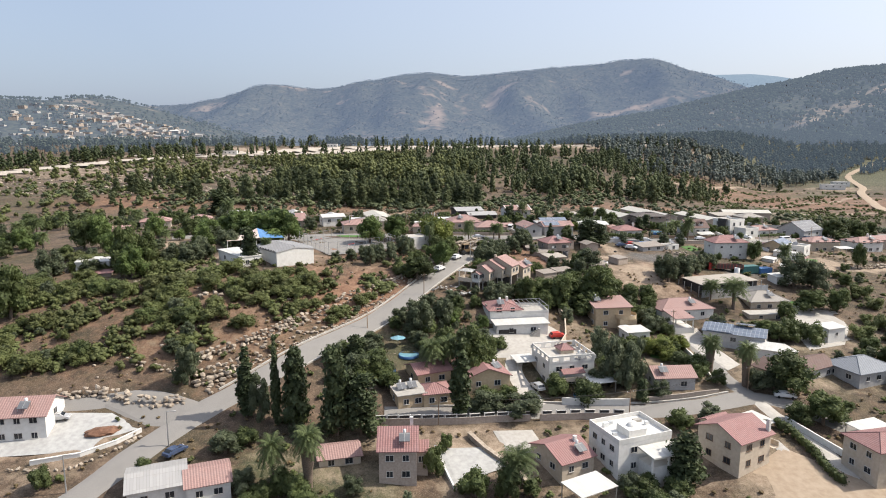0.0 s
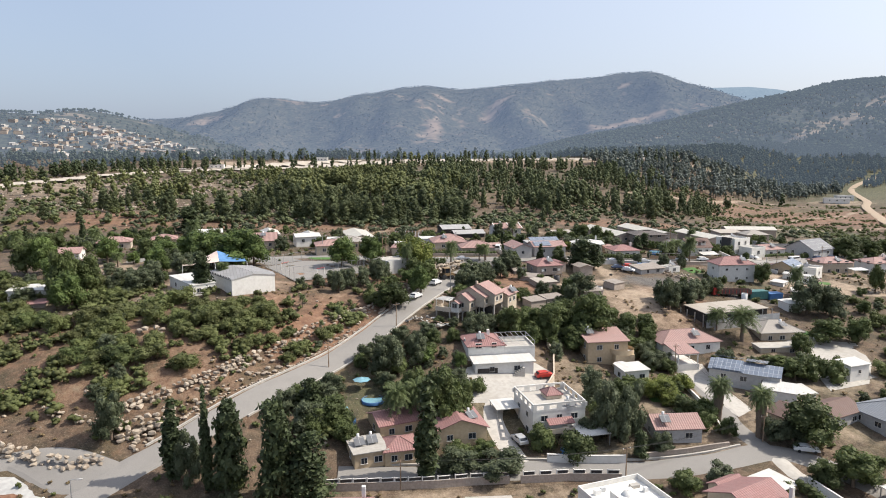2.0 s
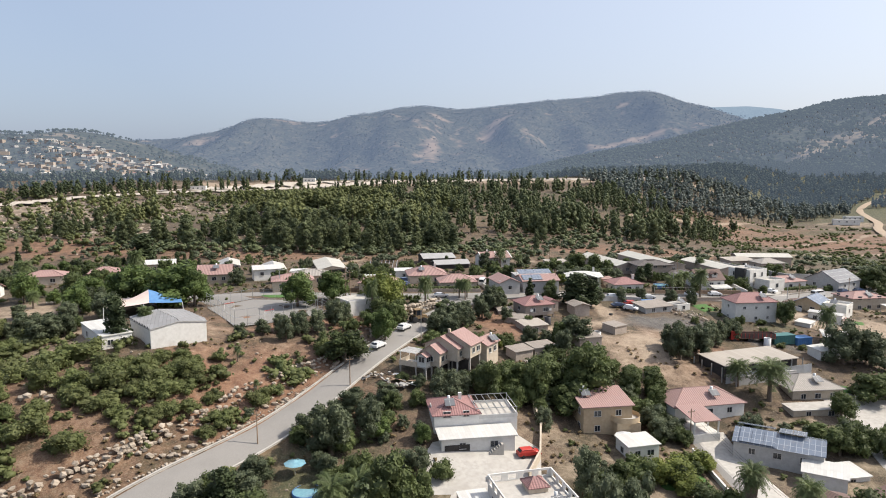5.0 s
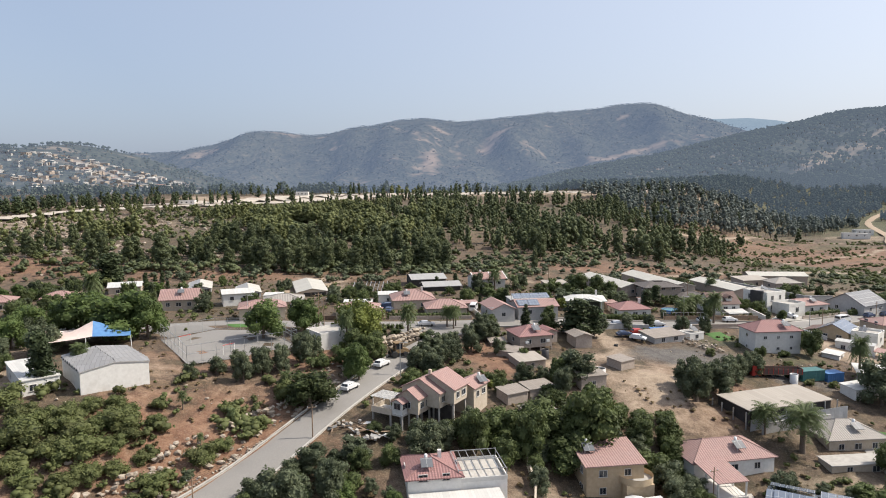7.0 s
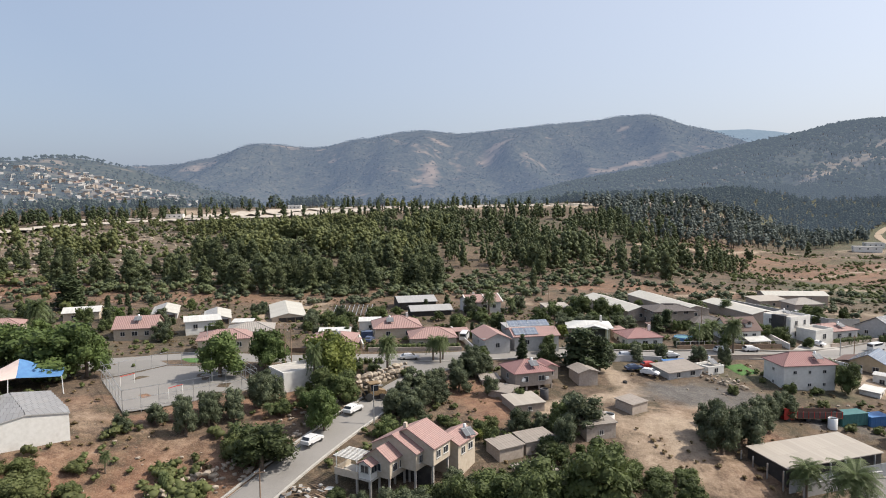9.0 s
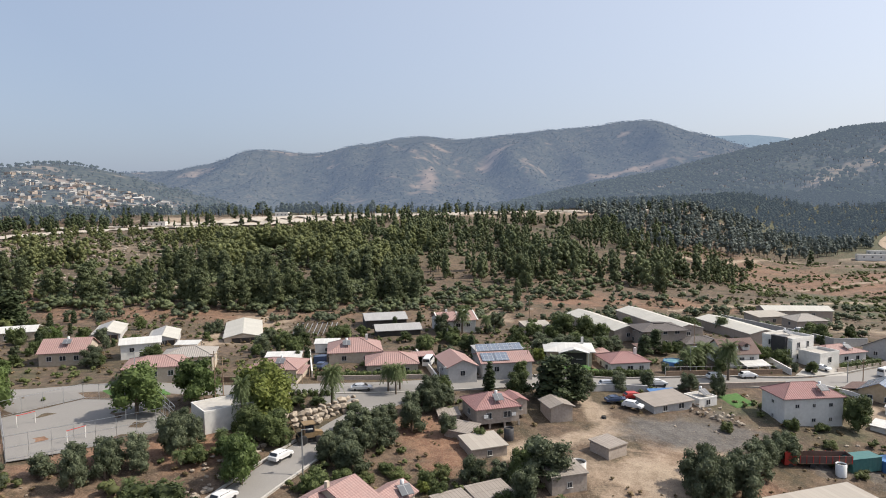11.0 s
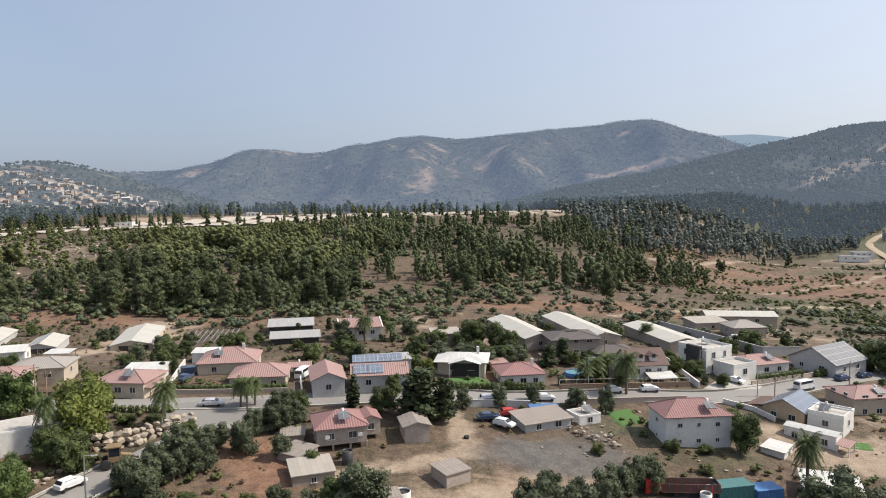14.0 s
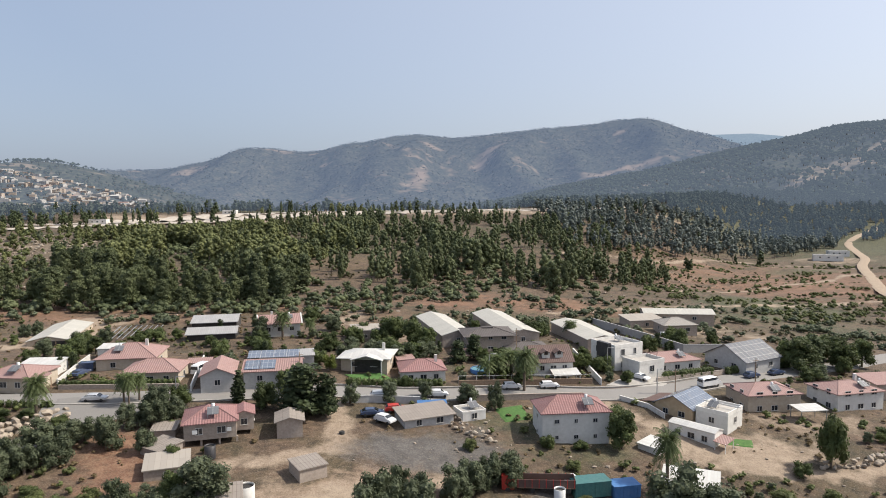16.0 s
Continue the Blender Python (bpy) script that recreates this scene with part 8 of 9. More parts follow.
car("silver sedan parked at the street junction", 13.4, 250.6, 8, "sedan", "silver")
car("white car parked by a panelled fence", 104.4, 272.8, 6, "hatch", "car_white")
car("white car parked along the street", 95.8, 270.9, 6, "hatch", "car_white")
car("white car on a paved entrance", 127.5, 282.5, -50, "sedan", "car_white")
car("white minibus parked on the street", 143, 280.2, 26, "van", "car_white", "van")
car("dark blue car parked by a garden wall", 157, 289.5, 26, "hatch", "car_blue")
car("dark car parked by a garden wall", 165, 293.6, 26, "sedan", "car_blue")
car("white off-road car beside a shed", 69.8, 248.6, -35, "hatch", "car_white")
car("dark car parked in a yard", 67.0, 251.6, 10, "sedan", "car_blue")
car("red car parked in a yard", 71.4, 254.0, 10, "hatch", "red")
car("silver car parked on the street", 67.6, 260.8, 5, "hatch", "silver")
car("white car parked on the street behind olive trees", 79.6, 263.6, 5, "hatch", "car_white")
car("white car in a farmyard", 149.8, 335, -10, "hatch", "car_white")
car("white off-road car parked on the road", 4.4, 217.4, 62, "hatch", "car_white")
car("white car parked on the road verge", -1.0, 205.2, 62, "hatch", "car_white")
car("silver car in a shaded driveway", 21.0, 143.5, 110, "hatch", "silver")
car("red car under a terrace", 29.4, 168.2, 15, "hatch", "red")
car("white car in the parking yard", 108.6, 197.6, -20, "hatch", "car_white")
car("white car parked on the lower street", 75.6, 142.6, -15, "sedan", "car_white")
car("dark car parked on the road verge", -49.0, 116.3, 62, "sedan", "car_blue")
car("white car beside a tiled roof", 27.0, 270, 80, "van", "car_white", "van")
car("grey car parked in the lot", -80, 125.5, 20, "hatch", "silver")
car("dark pickup beside a driveway", 2.2, 266, 80, "sedan", "car_blue")


def lorry():
    root = new("lorry")
    root.matrix_basis = pose(96.0, 227.4, gz(96.0, 227.4), 0, 0, 177)
    part("cab", box(3.6, 5.6, -1.2, 1.2, 0.6, 2.9), "red", root, "red driver's cab")
    part("windscreen", box(5.58, 5.64, -1.0, 1.0, 1.7, 2.6), "glass", root)
    part("chassis", box(-5.8, 3.6, -0.5, 0.5, 0.6, 0.9), "rubber", root)
    part("trailer_floor", box(-5.9, 3.2, -1.25, 1.25, 0.9, 1.05), "wood", root)
    for s in (-1, 1):
        part("trailer_side", box(-5.9, 3.2, s * 1.25 - 0.05, s * 1.25 + 0.05, 1.05, 2.3), "brown_tiles", root)
        for k in range(9):
            part("stake", box(-5.8 + k * 1.1, -5.7 + k * 1.1, s * 1.33 - 0.04, s * 1.33 + 0.04, 1.0, 2.4), "red", root)
    part("trailer_end", box(-5.95, -5.85, -1.25, 1.25, 1.05, 2.3), "brown_tiles", root)
    wheel = CARS["van"][2]
    for x in (-4.8, -3.6, 0.8, 4.6):
        for y in (-1.05, 1.05):
            part("wheel", wheel, "rubber", root, at=pose(x, y, 0.5) @ Matrix.Diagonal((1.5, 1.8, 1.5, 1)))
    return tagged(root, "red lorry with a long rust-brown stake trailer", "lorry")


lorry()


def digger():
    root = new("excavator")
    root.matrix_basis = pose(7.6, 224.2, gz(7.6, 224.2) + 0.1, 0, 0, 25) @ Matrix.Scale(1.15, 4)
    part("chassis", box(-1.8, 1.9, -0.55, 0.55, 0.45, 0.8, 0.05), "dark", root)
    part("bonnet", slabs([[(0.7, -0.55, 1.75), (2.0, -0.55, 1.45), (2.0, 0.55, 1.45), (0.7, 0.55, 1.75)]], 0.75), "yellow", root)
    cab = part("cab", box(-0.85, 0.7, -0.8, 0.8, 0.85, 1.6, 0.05), "yellow", root)
    part("cab_glass", box(-0.78, 0.6, -0.74, 0.74, 1.6, 2.75), "glass", cab)
    for x in (-0.85, 0.55):
        for y in (-0.8, 0.68):
            part("cab_pillar", box(x, x + 0.13, y, y + 0.12, 1.6, 2.8), "brown", cab)
    part("cab_roof", box(-1.0, 0.85, -0.9, 0.9, 2.8, 2.95, 0.05), "yellow", root)
    for y in (-0.75, 0.6):
        part("loader_arm", slabs([[(0.6, y, 1.35), (2.9, y, 0.75), (2.9, y + 0.15, 0.75), (0.6, y + 0.15, 1.35)]], 0.25), "yellow", root)
    part("bucket", slabs([[(2.9, -1.1, 0.25), (3.7, -1.1, 0.15), (3.7, 1.1, 0.15), (2.9, 1.1, 0.25)], [(2.9, -1.1, 1.05), (2.9, -1.1, 0.25), (2.9, 1.1, 0.25), (2.9, 1.1, 1.05)]], 0.1), "brown", root)
    part("boom", slabs([[(-2.6, -0.15, 3.2), (-1.5, -0.15, 1.0), (-1.5, 0.15, 1.0), (-2.6, 0.15, 3.2)]], 0.3), "yellow", root)
    part("dipper", slabs([[(-3.7, -0.12, 1.6), (-2.6, -0.12, 3.2), (-2.6, 0.12, 3.2), (-3.7, 0.12, 1.6)]], 0.22), "yellow", root)
    part("rear_bucket", box(-3.9, -3.3, -0.35, 0.35, 0.9, 1.6, 0.08), "brown", root)
    wheel = CARS["van"][2]
    for x, s in ((-1.1, 2.2), (1.2, 1.7)):
        for y in (-1.0, 1.0):
            part("wheel", wheel, "rubber", root, at=pose(x, y, 0.31 * s) @ Matrix.Diagonal((s, 2.0, s, 1)))
    return tagged(root, "dusty yellow-brown backhoe excavator beside the road", "excavator")


digger()


# ---------------------------------------------------------------- poles, fences, play court, awning
def utility_pole(x, y, h, label="grey utility pole with a crossarm", arm=0.8, lamp=False):
    root = new("street_lamp" if lamp else "utility_pole")
    root.matrix_basis = pose(x, y, gz(x, y) - 0.2, 0, 0, 20)
    part("pole", mesh_from("pole", *tapered([(0, 0, 0), (0, 0, h)], [0.13, 0.08], 8), M["metal" if lamp else "wood"], True), "metal", root)
    if lamp:
        part("arm", box(-0.04, 1.3, -0.04, 0.04, h - 0.08, h), "metal", root)
        part("lamp_head", box(0.9, 1.7, -0.14, 0.14, h - 0.2, h - 0.06), "grey", root)
    else:
        part("crossarm", box(-arm, arm, -0.05, 0.05, h - 0.7, h - 0.58), "wood", root)
        for s in (-1, 0, 1):
            part("insulator", box(s * arm * 0.9 - 0.05, s * arm * 0.9 + 0.05, -0.05, 0.05, h - 0.58, h - 0.38), "tank", root)
    return tagged(root, "grey street lamp on a slim steel post" if lamp else label, "street lamp" if lamp else "utility pole")


for x, y, h, lamp in ((-12.1, 239.8, 9.0, False), (-13.1, 238.2, 10.5, False), (29.8, 249.3, 6.5, True), (120.4, 286, 6.5, True), (128.6, 273, 6.0, True), (133, 274, 6.0, False), (58.5, 330, 8.5, False), (-26.1, 229.2, 7.5, True), (8.7, 213.5, 7.5, True),
                      (-51.1, 118.6, 7.0, True), (-63.5, 106, 7.0, True), (38.8, 133.6, 6.5, False), (-0.9, 129, 6.0, False), (68.6, 145.5, 6.0, False), (-5.4, 188.2, 6.5, False), (-19.3, 167.6, 6.5, False), (99, 294, 8.0, False), (91, 274.5, 7.0, True), (-35, 252.5, 7.0, True), (50, 265.0, 7.5, False), (155, 283.0, 7.0, False), (63, 180, 7.0, False)):
    utility_pole(x, y, h, lamp=lamp)


def steel_fence(name, label, pts, h, gap, rails=2, m="metal", diagonal=False):
    root = new(name)
    root.location = (*pts[0], gz(*pts[0]))
    inv = Matrix.Translation(-root.location)
    post = mesh_from("post", *tapered([(0, 0, -0.3), (0, 0, h)], [0.045, 0.045], 6), M[m])
    for a, b in zip(pts, pts[1:]):
        a, b = Vector(a), Vector(b)
        n = max(1, round((b - a).length / gap))
        for k in range(n + 1):
            q = a.lerp(b, k / n)
            part("post", post, m, root, at=inv @ pose(q.x, q.y, gz(q.x, q.y)))
        for r in range(rails):
            z = h * (1 - 0.92 * r / max(1, rails - 1)) if rails > 1 else h
            p, q = Vector((*a, gz(*a) + z)), Vector((*b, gz(*b) + z))
            d = (q - p)
            e = d.cross(Vector((0, 0, 1))).normalized() * 0.03
            u = Vector((0, 0, 0.03))
            v = [p - e - u, p + e - u, p + e + u, p - e + u, q - e - u, q + e - u, q + e + u, q - e + u]
            me = mesh_from("rail", [tuple(c - root.location) for c in v], [(0, 1, 5, 4), (1, 2, 6, 5), (2, 3, 7, 6), (3, 0, 4, 7)], M[m])
            part("rail", me, m, root)
    return tagged(root, label, "fence")


steel_fence("court_fence", "tall open steel fence around the playing court", [(-49, 229.5), (-36, 211), (-16, 226), (-27, 240)], 4.0, 3.2, 3)
steel_fence("court_fence", "tall steel fence behind the playing court", [(-16, 226), (-27, 240), (-40, 241), (-49, 229.5)], 3.0, 3.5, 2)
steel_fence("field_fence", "low wire fence along the slope", [(74, 224), (80, 216), (84, 209)], 1.2, 2.5, 2, "wood")
steel_fence("yard_fence", "white panelled street railing", [(84, 271.8), (96, 274.2), (115, 277.8)], 2.2, 3.6, 1, "white")
for k, (x, y) in enumerate(((-42, 226), (-30, 220))):
    root = new("goal")
    root.matrix_basis = pose(x, y, gz(x, y), 0, 0, 55)
    for s in (-1.5, 1.5):
        part("post", box(s - 0.05, s + 0.05, -0.05, 0.05, 0, 2.1), "white", root)
    part("crossbar", box(-1.55, 1.55, -0.05, 0.05, 2.1, 2.2), "red", root)
    tagged(root, "small steel goal on the playing court", "goal")


def awning():
    """A stretched canvas roof with two peaks between slanted posts."""
    root = new("awning")
    x, y = -63.0, 223.0
    g = gz(x, y)
    root.matrix_basis = pose(x, y, g, 0, 0, 24)
    n, w, d = 14, 18.0, 13.0
    for name, a0, a1, m in (("canvas", 0, 8, "canvas_pink"), ("canvas", 8, 14, "canvas_blue")):
        v, f = [], []
        for i in range(a0, a1 + 1):
            for j in range(n + 1):
                u, t = i / n - 0.5, j / n - 0.5
                z = 2.5 + 3.4 * math.exp(-abs((u - 0.08) / 0.26) ** 1.3 - abs(t / 0.34) ** 1.3) + 0.5 * (4 * u * u + 4 * t * t) * 0.5
                pin = 1 - 0.14 * (1 - (2 * u) ** 2) * abs(2 * t)
                v.append((u * w, t * d * pin, z))
        k = n + 1
        f = [(i * k + j, (i + 1) * k + j, (i + 1) * k + j + 1, i * k + j + 1) for i in range(a1 - a0) for j in range(n)]
        part(name, mesh_from(name, v, f, M[m], True), m, root, "faded pink canvas" if m == "canvas_pink" else "blue canvas")
    for a in (-0.5, 0.0, 0.5):
        for b in (-0.5, 0.5):
            part("post", mesh_from("post", *tapered([(a * w * 1.02, b * d * 1.04, -0.3), (a * w, b * d * (0.86 if a == 0 else 1.0), 3.2)], [0.09, 0.07], 7), M["tank"], True), "tank", root)
    return tagged(root, "stretched canvas awning in faded pink and blue", "awning")


awning()


# ---------------------------------------------------------------- pools, parasols, tanks, frames
def round_pool(x, y, r, label, h=0.9):
    root = new("garden_pool")
    root.matrix_basis = pose(x, y, gz(x, y))
    v, f = tapered([(0, 0, -0.2), (0, 0, h), (0, 0, h + 0.05), (0, 0, h)], [r, r, r - 0.08, r - 0.15], 24)
    part("wall", mesh_from("wall", v, f, M["blue"], True), "blue", root)
    v, f = tapered([(0, 0, h - 0.12), (0, 0, h - 0.1)], [r - 0.1, 0.01], 24)
    part("water", mesh_from("water", v, f, M["cyan"], True), "cyan", root)
    return tagged(root, label, "pool")


round_pool(89.5, 282.5, 2.6, "round blue above-ground garden pool")
round_pool(-8.2, 155.5, 2.4, "small round garden pool with pale water", 0.4)
round_pool(30.0, 141.2, 1.5, "small blue garden pool on a terrace", 0.6)
round_pool(-12.5, 147.5, 1.8, "blue garden pool among palms", 0.4)


def parasol(x, y, m="cyan", label="pale blue open garden parasol"):
    root = new("parasol")
    root.matrix_basis = pose(x, y, gz(x, y))
    part("pole", mesh_from("pole", *tapered([(0, 0, 0), (0, 0, 2.6)], [0.04, 0.03], 6), M["metal"], True), "metal", root)
    v, f = tapered([(0, 0, 2.15), (0, 0, 2.75)], [1.9, 0.02], 8)
    part("canopy", mesh_from("canopy", v, f, M[m]), m, root)
    return tagged(root, label, "parasol")


parasol(-11, 160)
parasol(-14, 148)
parasol(49, 176.5, "tank", "white garden parasol in a yard")


def water_tank(x, y, r, h, m, label):
    root = new("water_tank")
    root.matrix_basis = pose(x, y, gz(x, y) - 0.1)
    v, f = tapered([(0, 0, 0), (0, 0, h), (0, 0, h + 0.03), (0, 0, h * 0.9)], [r, r, r - 0.06, r - 0.08], 20)
    part("shell", mesh_from("shell", v, f, M[m], True), m, root)
    v, f = tapered([(0, 0, h * 0.86), (0, 0, h * 0.87)], [r - 0.06, 0.01], 20)
    part("inside", mesh_from("inside", v, f, M["dark"], True), "dark", root)
    return tagged(root, label, "water tank")


water_tank(52.5, 218, 1.3, 2.6, "white", "round white concrete water tank open at the top")
water_tank(99.2, 224.8, 0.9, 2.2, "tank", "white plastic water tank in a yard")
water_tank(42.5, 231.5, 0.9, 2.2, "black", "black plastic water tank beside a shed")
water_tank(62.5, 243, 0.5, 0.5, "rubber", "old tyre lying in a yard")
for lab, x, y, rot, w, d, h, m in (("teal metal container in a yard", 104.5, 228, 12, 6, 3, 2.4, "teal"), ("blue metal container in a yard", 110.0, 228.5, 12, 4.5, 3, 2.0, "blue"), ("white storage crate in a yard", 101.5, 229.5, 20, 2.5, 2, 1.6, "tank"), ("dark blue crate by a driveway", 1.0, 271, 10, 3, 2, 1.8, "car_blue")):
    root = new("container")
    root.matrix_basis = pose(x, y, gz(x, y) - 0.1, 0, 0, rot)
    part("shell", box(-w / 2, w / 2, -d / 2, d / 2, 0, h), m, root)
    part("lid", box(-w / 2 - 0.06, w / 2 + 0.06, -d / 2 - 0.06, d / 2 + 0.06, h, h + 0.1), m, root)
    for k in range(int(w / 0.6)):
        part("rib", box(-w / 2 + 0.3 + k * 0.6, -w / 2 + 0.38 + k * 0.6, -d / 2 - 0.04, -d / 2, 0.1, h), m, root)
    tagged(root, lab, "container")


def bare_frame(x, y, rot, n=9, label="bare leaning steel frames of a dismantled shed"):
    root = new("steel_frame")
    root.matrix_basis = pose(x, y, gz(x, y), 0, 0, rot)
    for k in range(n):
        part("bar", slabs([[(-6 + k * 1.5, -4.5, 0.6), (-5.85 + k * 1.5, -4.5, 0.6), (-4.85 + k * 1.5, 4.5, 2.6), (-5.0 + k * 1.5, 4.5, 2.6)]], 0.14), "metal", root)
    for y2, z in ((-4.2, 0.55), (4.2, 2.45)):
        part("beam", box(-6.4, 7.6, y2 - 0.07, y2 + 0.07, z - 0.12, z), "wood", root)
    piers(root, [(-6, -4.2), (0, -4.2), (6, -4.2)], -0.5, 0.5, 0.15, "wood")
    piers(root, [(-6, 4.2), (0, 4.2), (6, 4.2)], -0.5, 2.4, 0.15, "wood")
    return tagged(root, label, "frame")


bare_frame(-9, 314, 6)


def hedge(label, pts, h=1.4, thick=1.0):
    verts, faces = [], []
    r = random.Random(len(label))
    for q in curve_through(pts, 1.1):
        lob = [(q.x + r.uniform(-0.2, 0.2) * thick, q.y + r.uniform(-0.2, 0.2) * thick, gz(q.x, q.y) + h * z, h * 0.5) for z in (0.35, 0.7)]
        v, f = lobes_crown(r.randrange(999), lob, 0.22, 120, 0.85)
        k = len(verts)
        verts += list(v)
        faces += [tuple(i + k for i in g) for g in f]
    tagged(new("hedge", mesh_from("hedge", verts, faces, M["leaf_broad"])), label, "hedge")


hedge("clipped dense green hedge along the street", [(134, 284), (140, 287), (147, 290.5)], 2.0, 1.2)
hedge("long green hedge below the solar roof", [(152, 292), (160, 296), (172, 302)], 1.8, 1.2)
hedge("green hedge in a front garden", [(60, 267.5), (70, 269), (80, 271)], 1.6, 1.0)
hedge("green hedge beside a drive", [(68.6, 131), (70.3, 126.5), (70.9, 120), (71.5, 113)], 1.9, 1.9)
hedge("flowering green hedge on the square", [(-8, 243.8), (0, 245.3), (7, 246.5)], 1.2, 1.0)
hedge("green hedge along a garden wall", [(3, 257.4), (14, 259.4), (25, 261)], 1.5, 0.9)

# ---------------------------------------------------------------- houses on the far slope and beside the valley
for k, (fw, fd, fh, tile) in enumerate(((10, 8, 5, "concrete"), (14, 9, 6, "grey"), (9, 8, 5, "grey_tiles"))):
    proto, _ = house("small pale house on the distant hillside", -700 + 40 * k, 1250, 0, 60 + fh, fw, fd, base=60, wall=("grey", "stone", "stone")[k], roof="flat" if k < 2 else "hip", tile=tile, rise=0.6 if k < 2 else 1.5, wins=(0, 0, 0), storeys=2, group="houses on the far slope")
    x, y = -700 + 40 * k, 1250
    proto.matrix_basis = pose(x, y, top_z(x, y) - 1.0)
    r = random.Random(40 + k)
    for _ in range(60):
        y = r.choice((1020, 1060, 1100, 1140, 1180, 1215, 1250, 1290, 1330)) + r.uniform(-9, 9)
        x = -470 - (y - 1010) * 0.5 + r.gauss(0, 120)
        copy_thing(proto, pose(x, y, top_z(x, y) - 1.0, 0, 0, r.uniform(-30, 30)))
def far_town():
    """The dense quarter on the far slope: many small walls and roofs, joined."""
    r = random.Random(61)
    verts, faces, slots = [], [], []
    for _ in range(520):
        row = r.randrange(14)
        y = 1000 + 27 * row + r.uniform(-7, 7)
        x = -430 - (y - 1000) * 0.42 + r.gauss(0, 1) * 130 + 40 * noise.noise((row * 0.7, 3, 1))
        w, d, h, a = r.uniform(4, 9), r.uniform(3.5, 6), r.uniform(2.4, 5.0), r.uniform(-0.5, 0.5)
        z, n = top_z(x, y) - 0.6, len(verts)
        rise = r.choice((0.0, 0.05, 1.3))
        for px, py, pz in ((-w, -d, 0), (w, -d, 0), (w, d, 0), (-w, d, 0), (-w, -d, h), (w, -d, h), (w, d, h), (-w, d, h), (-w, 0, h + rise), (w, 0, h + rise)):
            verts.append((x + px * math.cos(a) - py * math.sin(a), y + px * math.sin(a) + py * math.cos(a), z + pz))
        faces += [tuple(n + i for i in f) for f in ((0, 1, 5, 4), (1, 2, 6, 9, 5), (2, 3, 7, 6), (3, 0, 4, 8, 7), (4, 5, 9, 8), (6, 7, 8, 9))]
        k, t = r.choice((1, 1, 2)), r.choice((0, 1, 1, 3, 4, 4))
        slots += [k, k, k, k, t, t]
    me = mesh_from("town_quarter", verts, faces, M["white"])
    for m in ("grey", "stone", "pink_tiles", "grey_sheet"):
        me.materials.append(M[m])
    me.polygons.foreach_set("material_index", slots)
    tagged(new("town_quarter", me), "crowded pale houses on the far hillside", "town", kind="stuff")


far_town()
for x, y, w, rot in ((-214, 690, 14, 10), (-120, 742, 12, 5), (395, 690, 22, -20), (420, 720, 16, -10), (235, 800, 12, 10)):
    house("low pale building on the ridge", x, y, rot, gz(x, y) + 4, w, 9, wall="white", roof="flat", tile="concrete", rise=0.5, wins=(3, 1, 1))

def scrap_heap(x, y, seed):
    """Planks, sheets and broken blocks thrown together."""
    r = random.Random(seed)
    root = new("scrap_heap")
    root.matrix_basis = pose(x, y, gz(x, y))
    for k in range(34):
        a, d = r.uniform(0, 6.3), 3.0 * math.sqrt(r.random())
        kind = r.choice(("plank", "plank", "sheet", "block"))
        w, l, t = {"plank": (0.2, 2.4, 0.06), "sheet": (1.0, 1.8, 0.04), "block": (0.5, 0.6, 0.4)}[kind]
        me = box(-l / 2, l / 2, -w / 2, w / 2, -t / 2, t / 2)
        part(kind, me, {"plank": "wood", "sheet": r.choice(("grey_sheet", "rust_sheet", "white")), "block": "concrete"}[kind], root,
             at=pose(1.5 * d * math.cos(a), d * math.sin(a), 0.25 + (3.0 - d) * 0.35 * r.random(), r.uniform(-25, 25), r.uniform(-25, 25), r.uniform(0, 180)))
    return tagged(root, "heap of scrap planks, sheets and broken blocks", "scrap heap")


scrap_heap(1.6, 191.8, 1)
scrap_heap(5.2, 189.6, 2)

# ---------------------------------------------------------------- the parking lot by the junction
bm = bmesh.new()
bmesh.ops.create_icosphere(bm, subdivisions=3, radius=1)
for v in bm.verts:
    v.co *= 1 + 0.25 * noise.noise(v.co * 2.3)
    v.co = Vector((v.co.x * 3.2, v.co.y * 1.7, max(-0.2, v.co.z * 0.9)))
heap = new("earth_mound", bpy.data.meshes.new("earth_mound"))
bm.to_mesh(heap.data)
bm.free()
heap.data.materials.append(M["earth"])
heap.matrix_basis = pose(-65, 122.2, gz(-65, 122.2) + 0.1, 0, 0, 20)
tagged(heap, "mound of loose red-brown earth on the lot", "earth mound")
car("silver car parked on the pale lot", -75.3, 125.6, 15, "hatch", "silver")

# ---------------------------------------------------------------- dark garden trees and palms along the upper street
for key, x, y, h, w in (("palm", 93, 277.5, 5.5, 1.2), ("palm", 96.5, 279.5, 6.0, 1.2), ("palm", 100.5, 278.8, 5.2, 1.3), ("palm", 90.5, 275.5, 5.0, 1.2), ("dark", 84, 289, 6.0, 1.6), ("dark", 88, 293, 6.5, 1.5),
                        ("olive", 57, 288, 4.5, 1.6), ("olive", 63, 291, 5.0, 1.6), ("broad", 68, 290.5, 4.8, 1.5), ("dark", 72, 289, 5.0, 1.8), ("olive", 76, 293, 4.6, 1.5), ("broad", 51, 281, 4.0, 1.3),
                        ("broad", 37, 285, 5.0, 1.2), ("bush", 114, 255, 3.2, 1.3), ("broad", 114.5, 252, 5.2, 1.4), ("bush", 100, 243.5, 2.0, 1.4), ("bush", 106, 242.8, 1.8, 1.5), ("broad", 190, 314, 8.0, 1.4), ("broad", 184, 312, 8.0, 1.3)):
    plant(key, x, y, h, w)

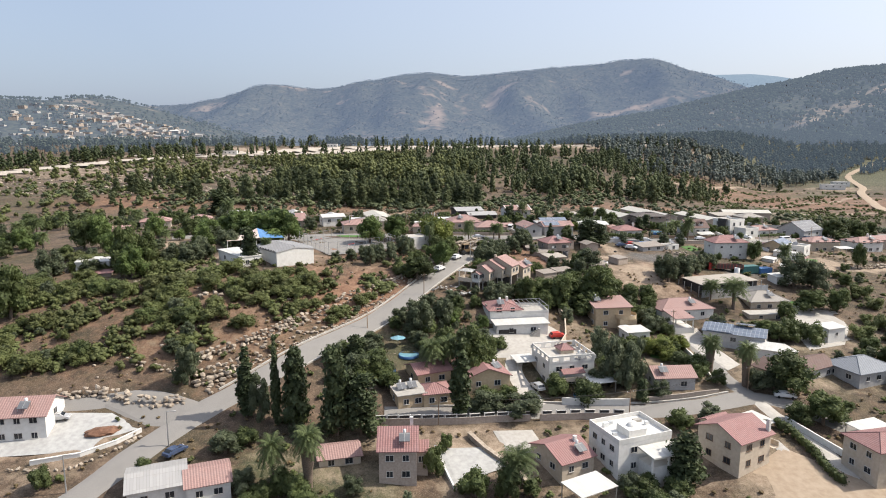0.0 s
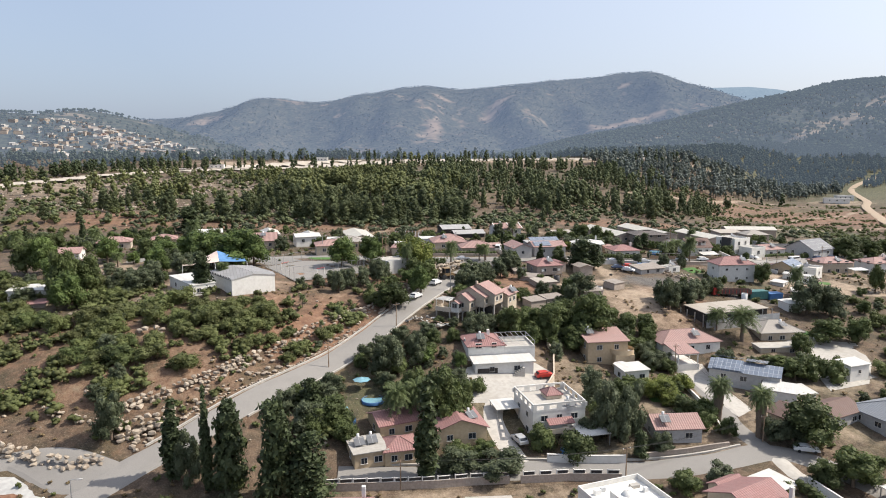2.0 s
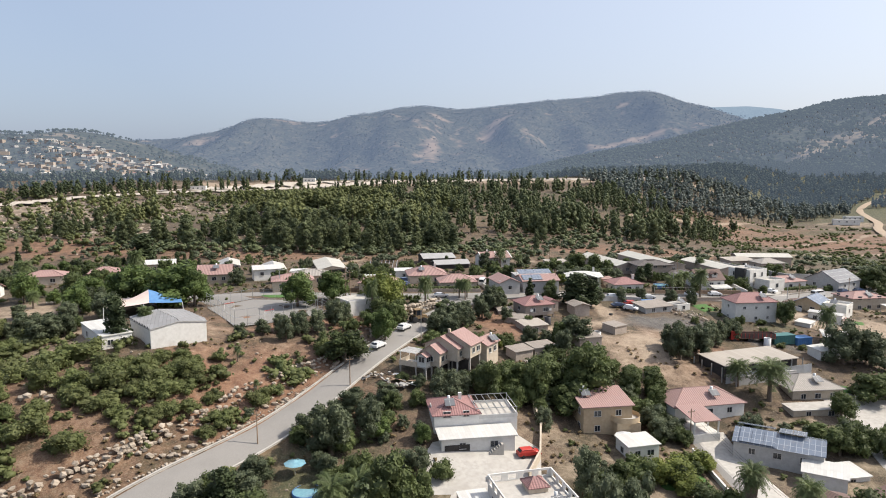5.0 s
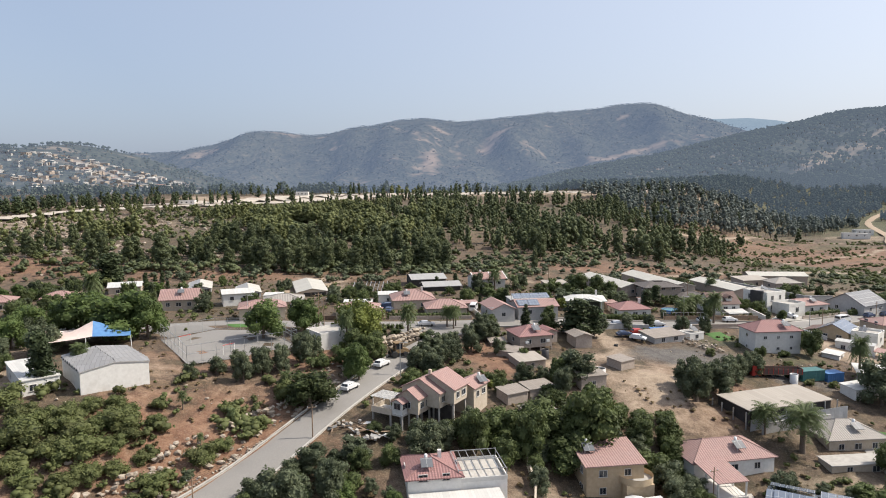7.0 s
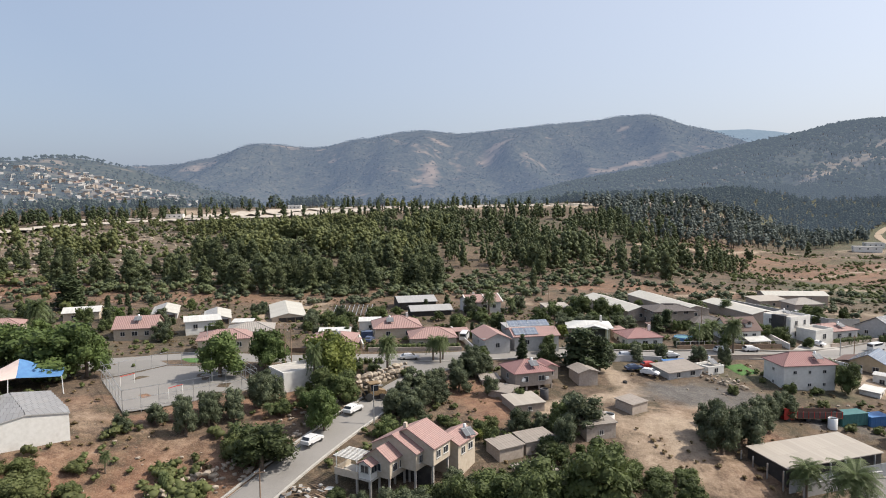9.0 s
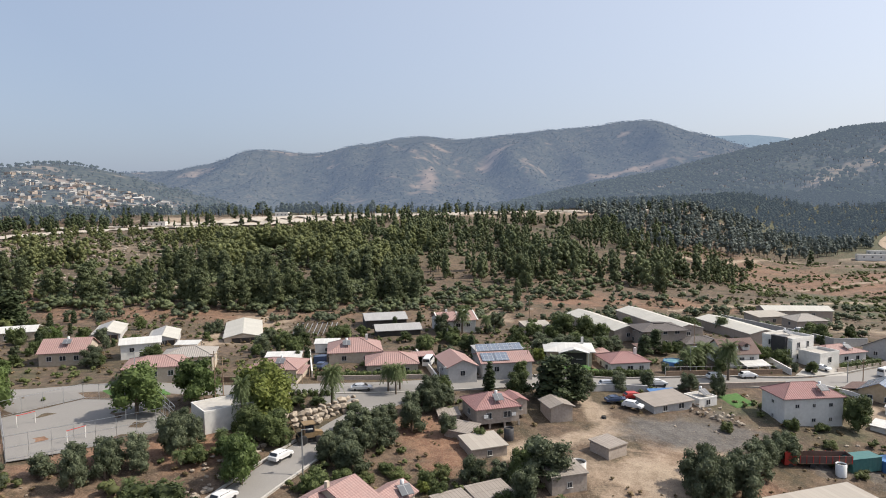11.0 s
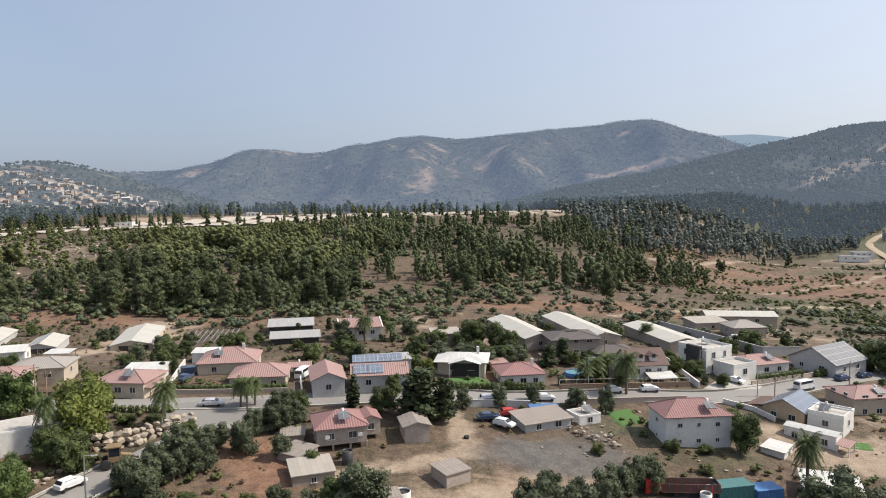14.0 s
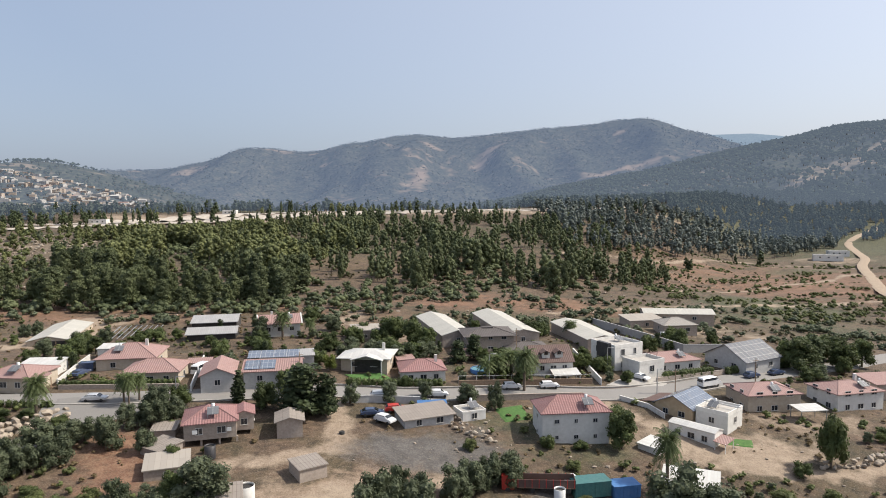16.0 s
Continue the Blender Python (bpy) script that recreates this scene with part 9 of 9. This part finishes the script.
# ---------------------------------------------------------------- dense gardens between the roads
for key, x, y, h, w in (("broad", 48, 129.5, 4.5, 1.4), ("olive", 55, 131.5, 4.5, 1.3), ("broad", 79, 133, 7.5, 1.4), ("broad", 74, 133, 5.0, 1.3), ("dark", 43, 139.5, 5.5, 1.2), ("olive", 47.5, 141.5, 4.2, 1.3),
                        ("broad", 14, 138.5, 4.0, 1.5), ("broad", 9, 137, 4.2, 1.5), ("olive", -11, 172, 5.0, 1.3), ("olive", -5, 172, 5.2, 1.3), ("olive", -17, 158, 4.6, 1.4),
                        ("dark", -20, 150, 7.0, 1.5), ("broad", -15, 146, 6.0, 1.3), ("olive", -25, 149.5, 5.0, 1.3), ("broad", -18, 143.5, 5.5, 1.3), ("broad", -12, 140.5, 4.5, 1.3),
                        ("olive", -4, 180, 5.0, 1.4), ("olive", 3, 182, 4.6, 1.4), ("olive", 0, 176, 5.0, 1.4), ("broad", 29, 191, 7.0, 1.4), ("broad", 36, 193, 8.0, 1.4), ("dark", 33, 189, 7.0, 1.6), ("broad", 40, 186, 6.5, 1.4),
                        ("broad", 51, 199, 5.0, 1.4), ("bush", 57, 201, 3.5, 1.4), ("bush", 62, 202.5, 3.0, 1.4), ("broad", 58, 166, 3.5, 1.6), ("bright", 55, 160, 3.2, 1.6), ("bright", 62, 170, 3.0, 1.5), ("broad", 92, 176, 4.5, 1.5), ("broad", 88, 180, 4.2, 1.5)):
    plant(key, x, y, h, w)

# dark open panels and posts of the balustrade along the lower street
for ax, ay, bx, by in ((-13.5, 127.5, -2, 129), (-2, 129, 5, 130), (5, 130, 11, 131.2), (11, 131.2, 18, 132.2), (20, 132.4, 29, 133.4), (29, 133.4, 38, 133.2)):
    n = max(1, int(math.hypot(bx - ax, by - ay) / 2.3))
    turn = math.degrees(math.atan2(by - ay, bx - ax))
    for k in range(n):
        x, y = ax + (bx - ax) * (k + 0.5) / n, ay + (by - ay) * (k + 0.5) / n
        root = new("balustrade_panel")
        root.matrix_basis = pose(x, y, gz(x, y) + 1.37, 0, 0, turn)
        part("infill", box(-0.95, 0.95, -0.06, 0.06, 0.08, 0.62), "black", root)
        part("rail", box(-1.1, 1.1, -0.09, 0.09, 0.62, 0.72), "white", root)
        part("foot_rail", box(-1.1, 1.1, -0.09, 0.09, 0, 0.08), "white", root)
        part("post", box(-1.14, -0.97, -0.11, 0.11, 0, 0.85), "white", root)
        tagged(root, "dark balustrade panel between white posts on a wall", "balustrade", "balustrade of the lower street")


def power_cable(a, b, sag=0.8):
    """A thin cable hanging between two pole tops."""
    pts = [Vector(a).lerp(Vector(b), k / 12) - Vector((0, 0, sag * 4 * (k / 12) * (1 - k / 12))) for k in range(13)]
    v, f = tapered([(0, 0, 0)] * 13, [0.025] * 13, 4)
    verts = []
    for k, q in enumerate(pts):
        verts += [tuple(q + Vector(o)) for o in ((0, 0.02, 0), (0, 0, 0.02), (0, -0.02, 0), (0, 0, -0.02))]
    faces = [(4 * k + j, 4 * k + (j + 1) % 4, 4 * k + 4 + (j + 1) % 4, 4 * k + 4 + j) for k in range(12) for j in range(4)]
    tagged(new("power_cable", mesh_from("power_cable", verts, faces, M["rubber"])), "thin black power cable hanging between two poles", "cable", "overhead cables")


POLES = {"a": (-0.9, 129, 6.0), "b": (38.8, 133.6, 6.5), "c": (68.6, 145.5, 6.0), "d": (63, 180, 7.0), "e": (-19.3, 167.6, 6.5), "f": (-5.4, 188.2, 6.5)}
for p, q in (("a", "b"), ("b", "c"), ("c", "d"), ("e", "f")):
    tops = [(x, y, gz(x, y) + h - 0.6) for x, y, h in (POLES[p], POLES[q])]
    for d in (-0.6, 0, 0.6):
        power_cable((tops[0][0] + d, tops[0][1], tops[0][2]), (tops[1][0] + d, tops[1][1], tops[1][2]))
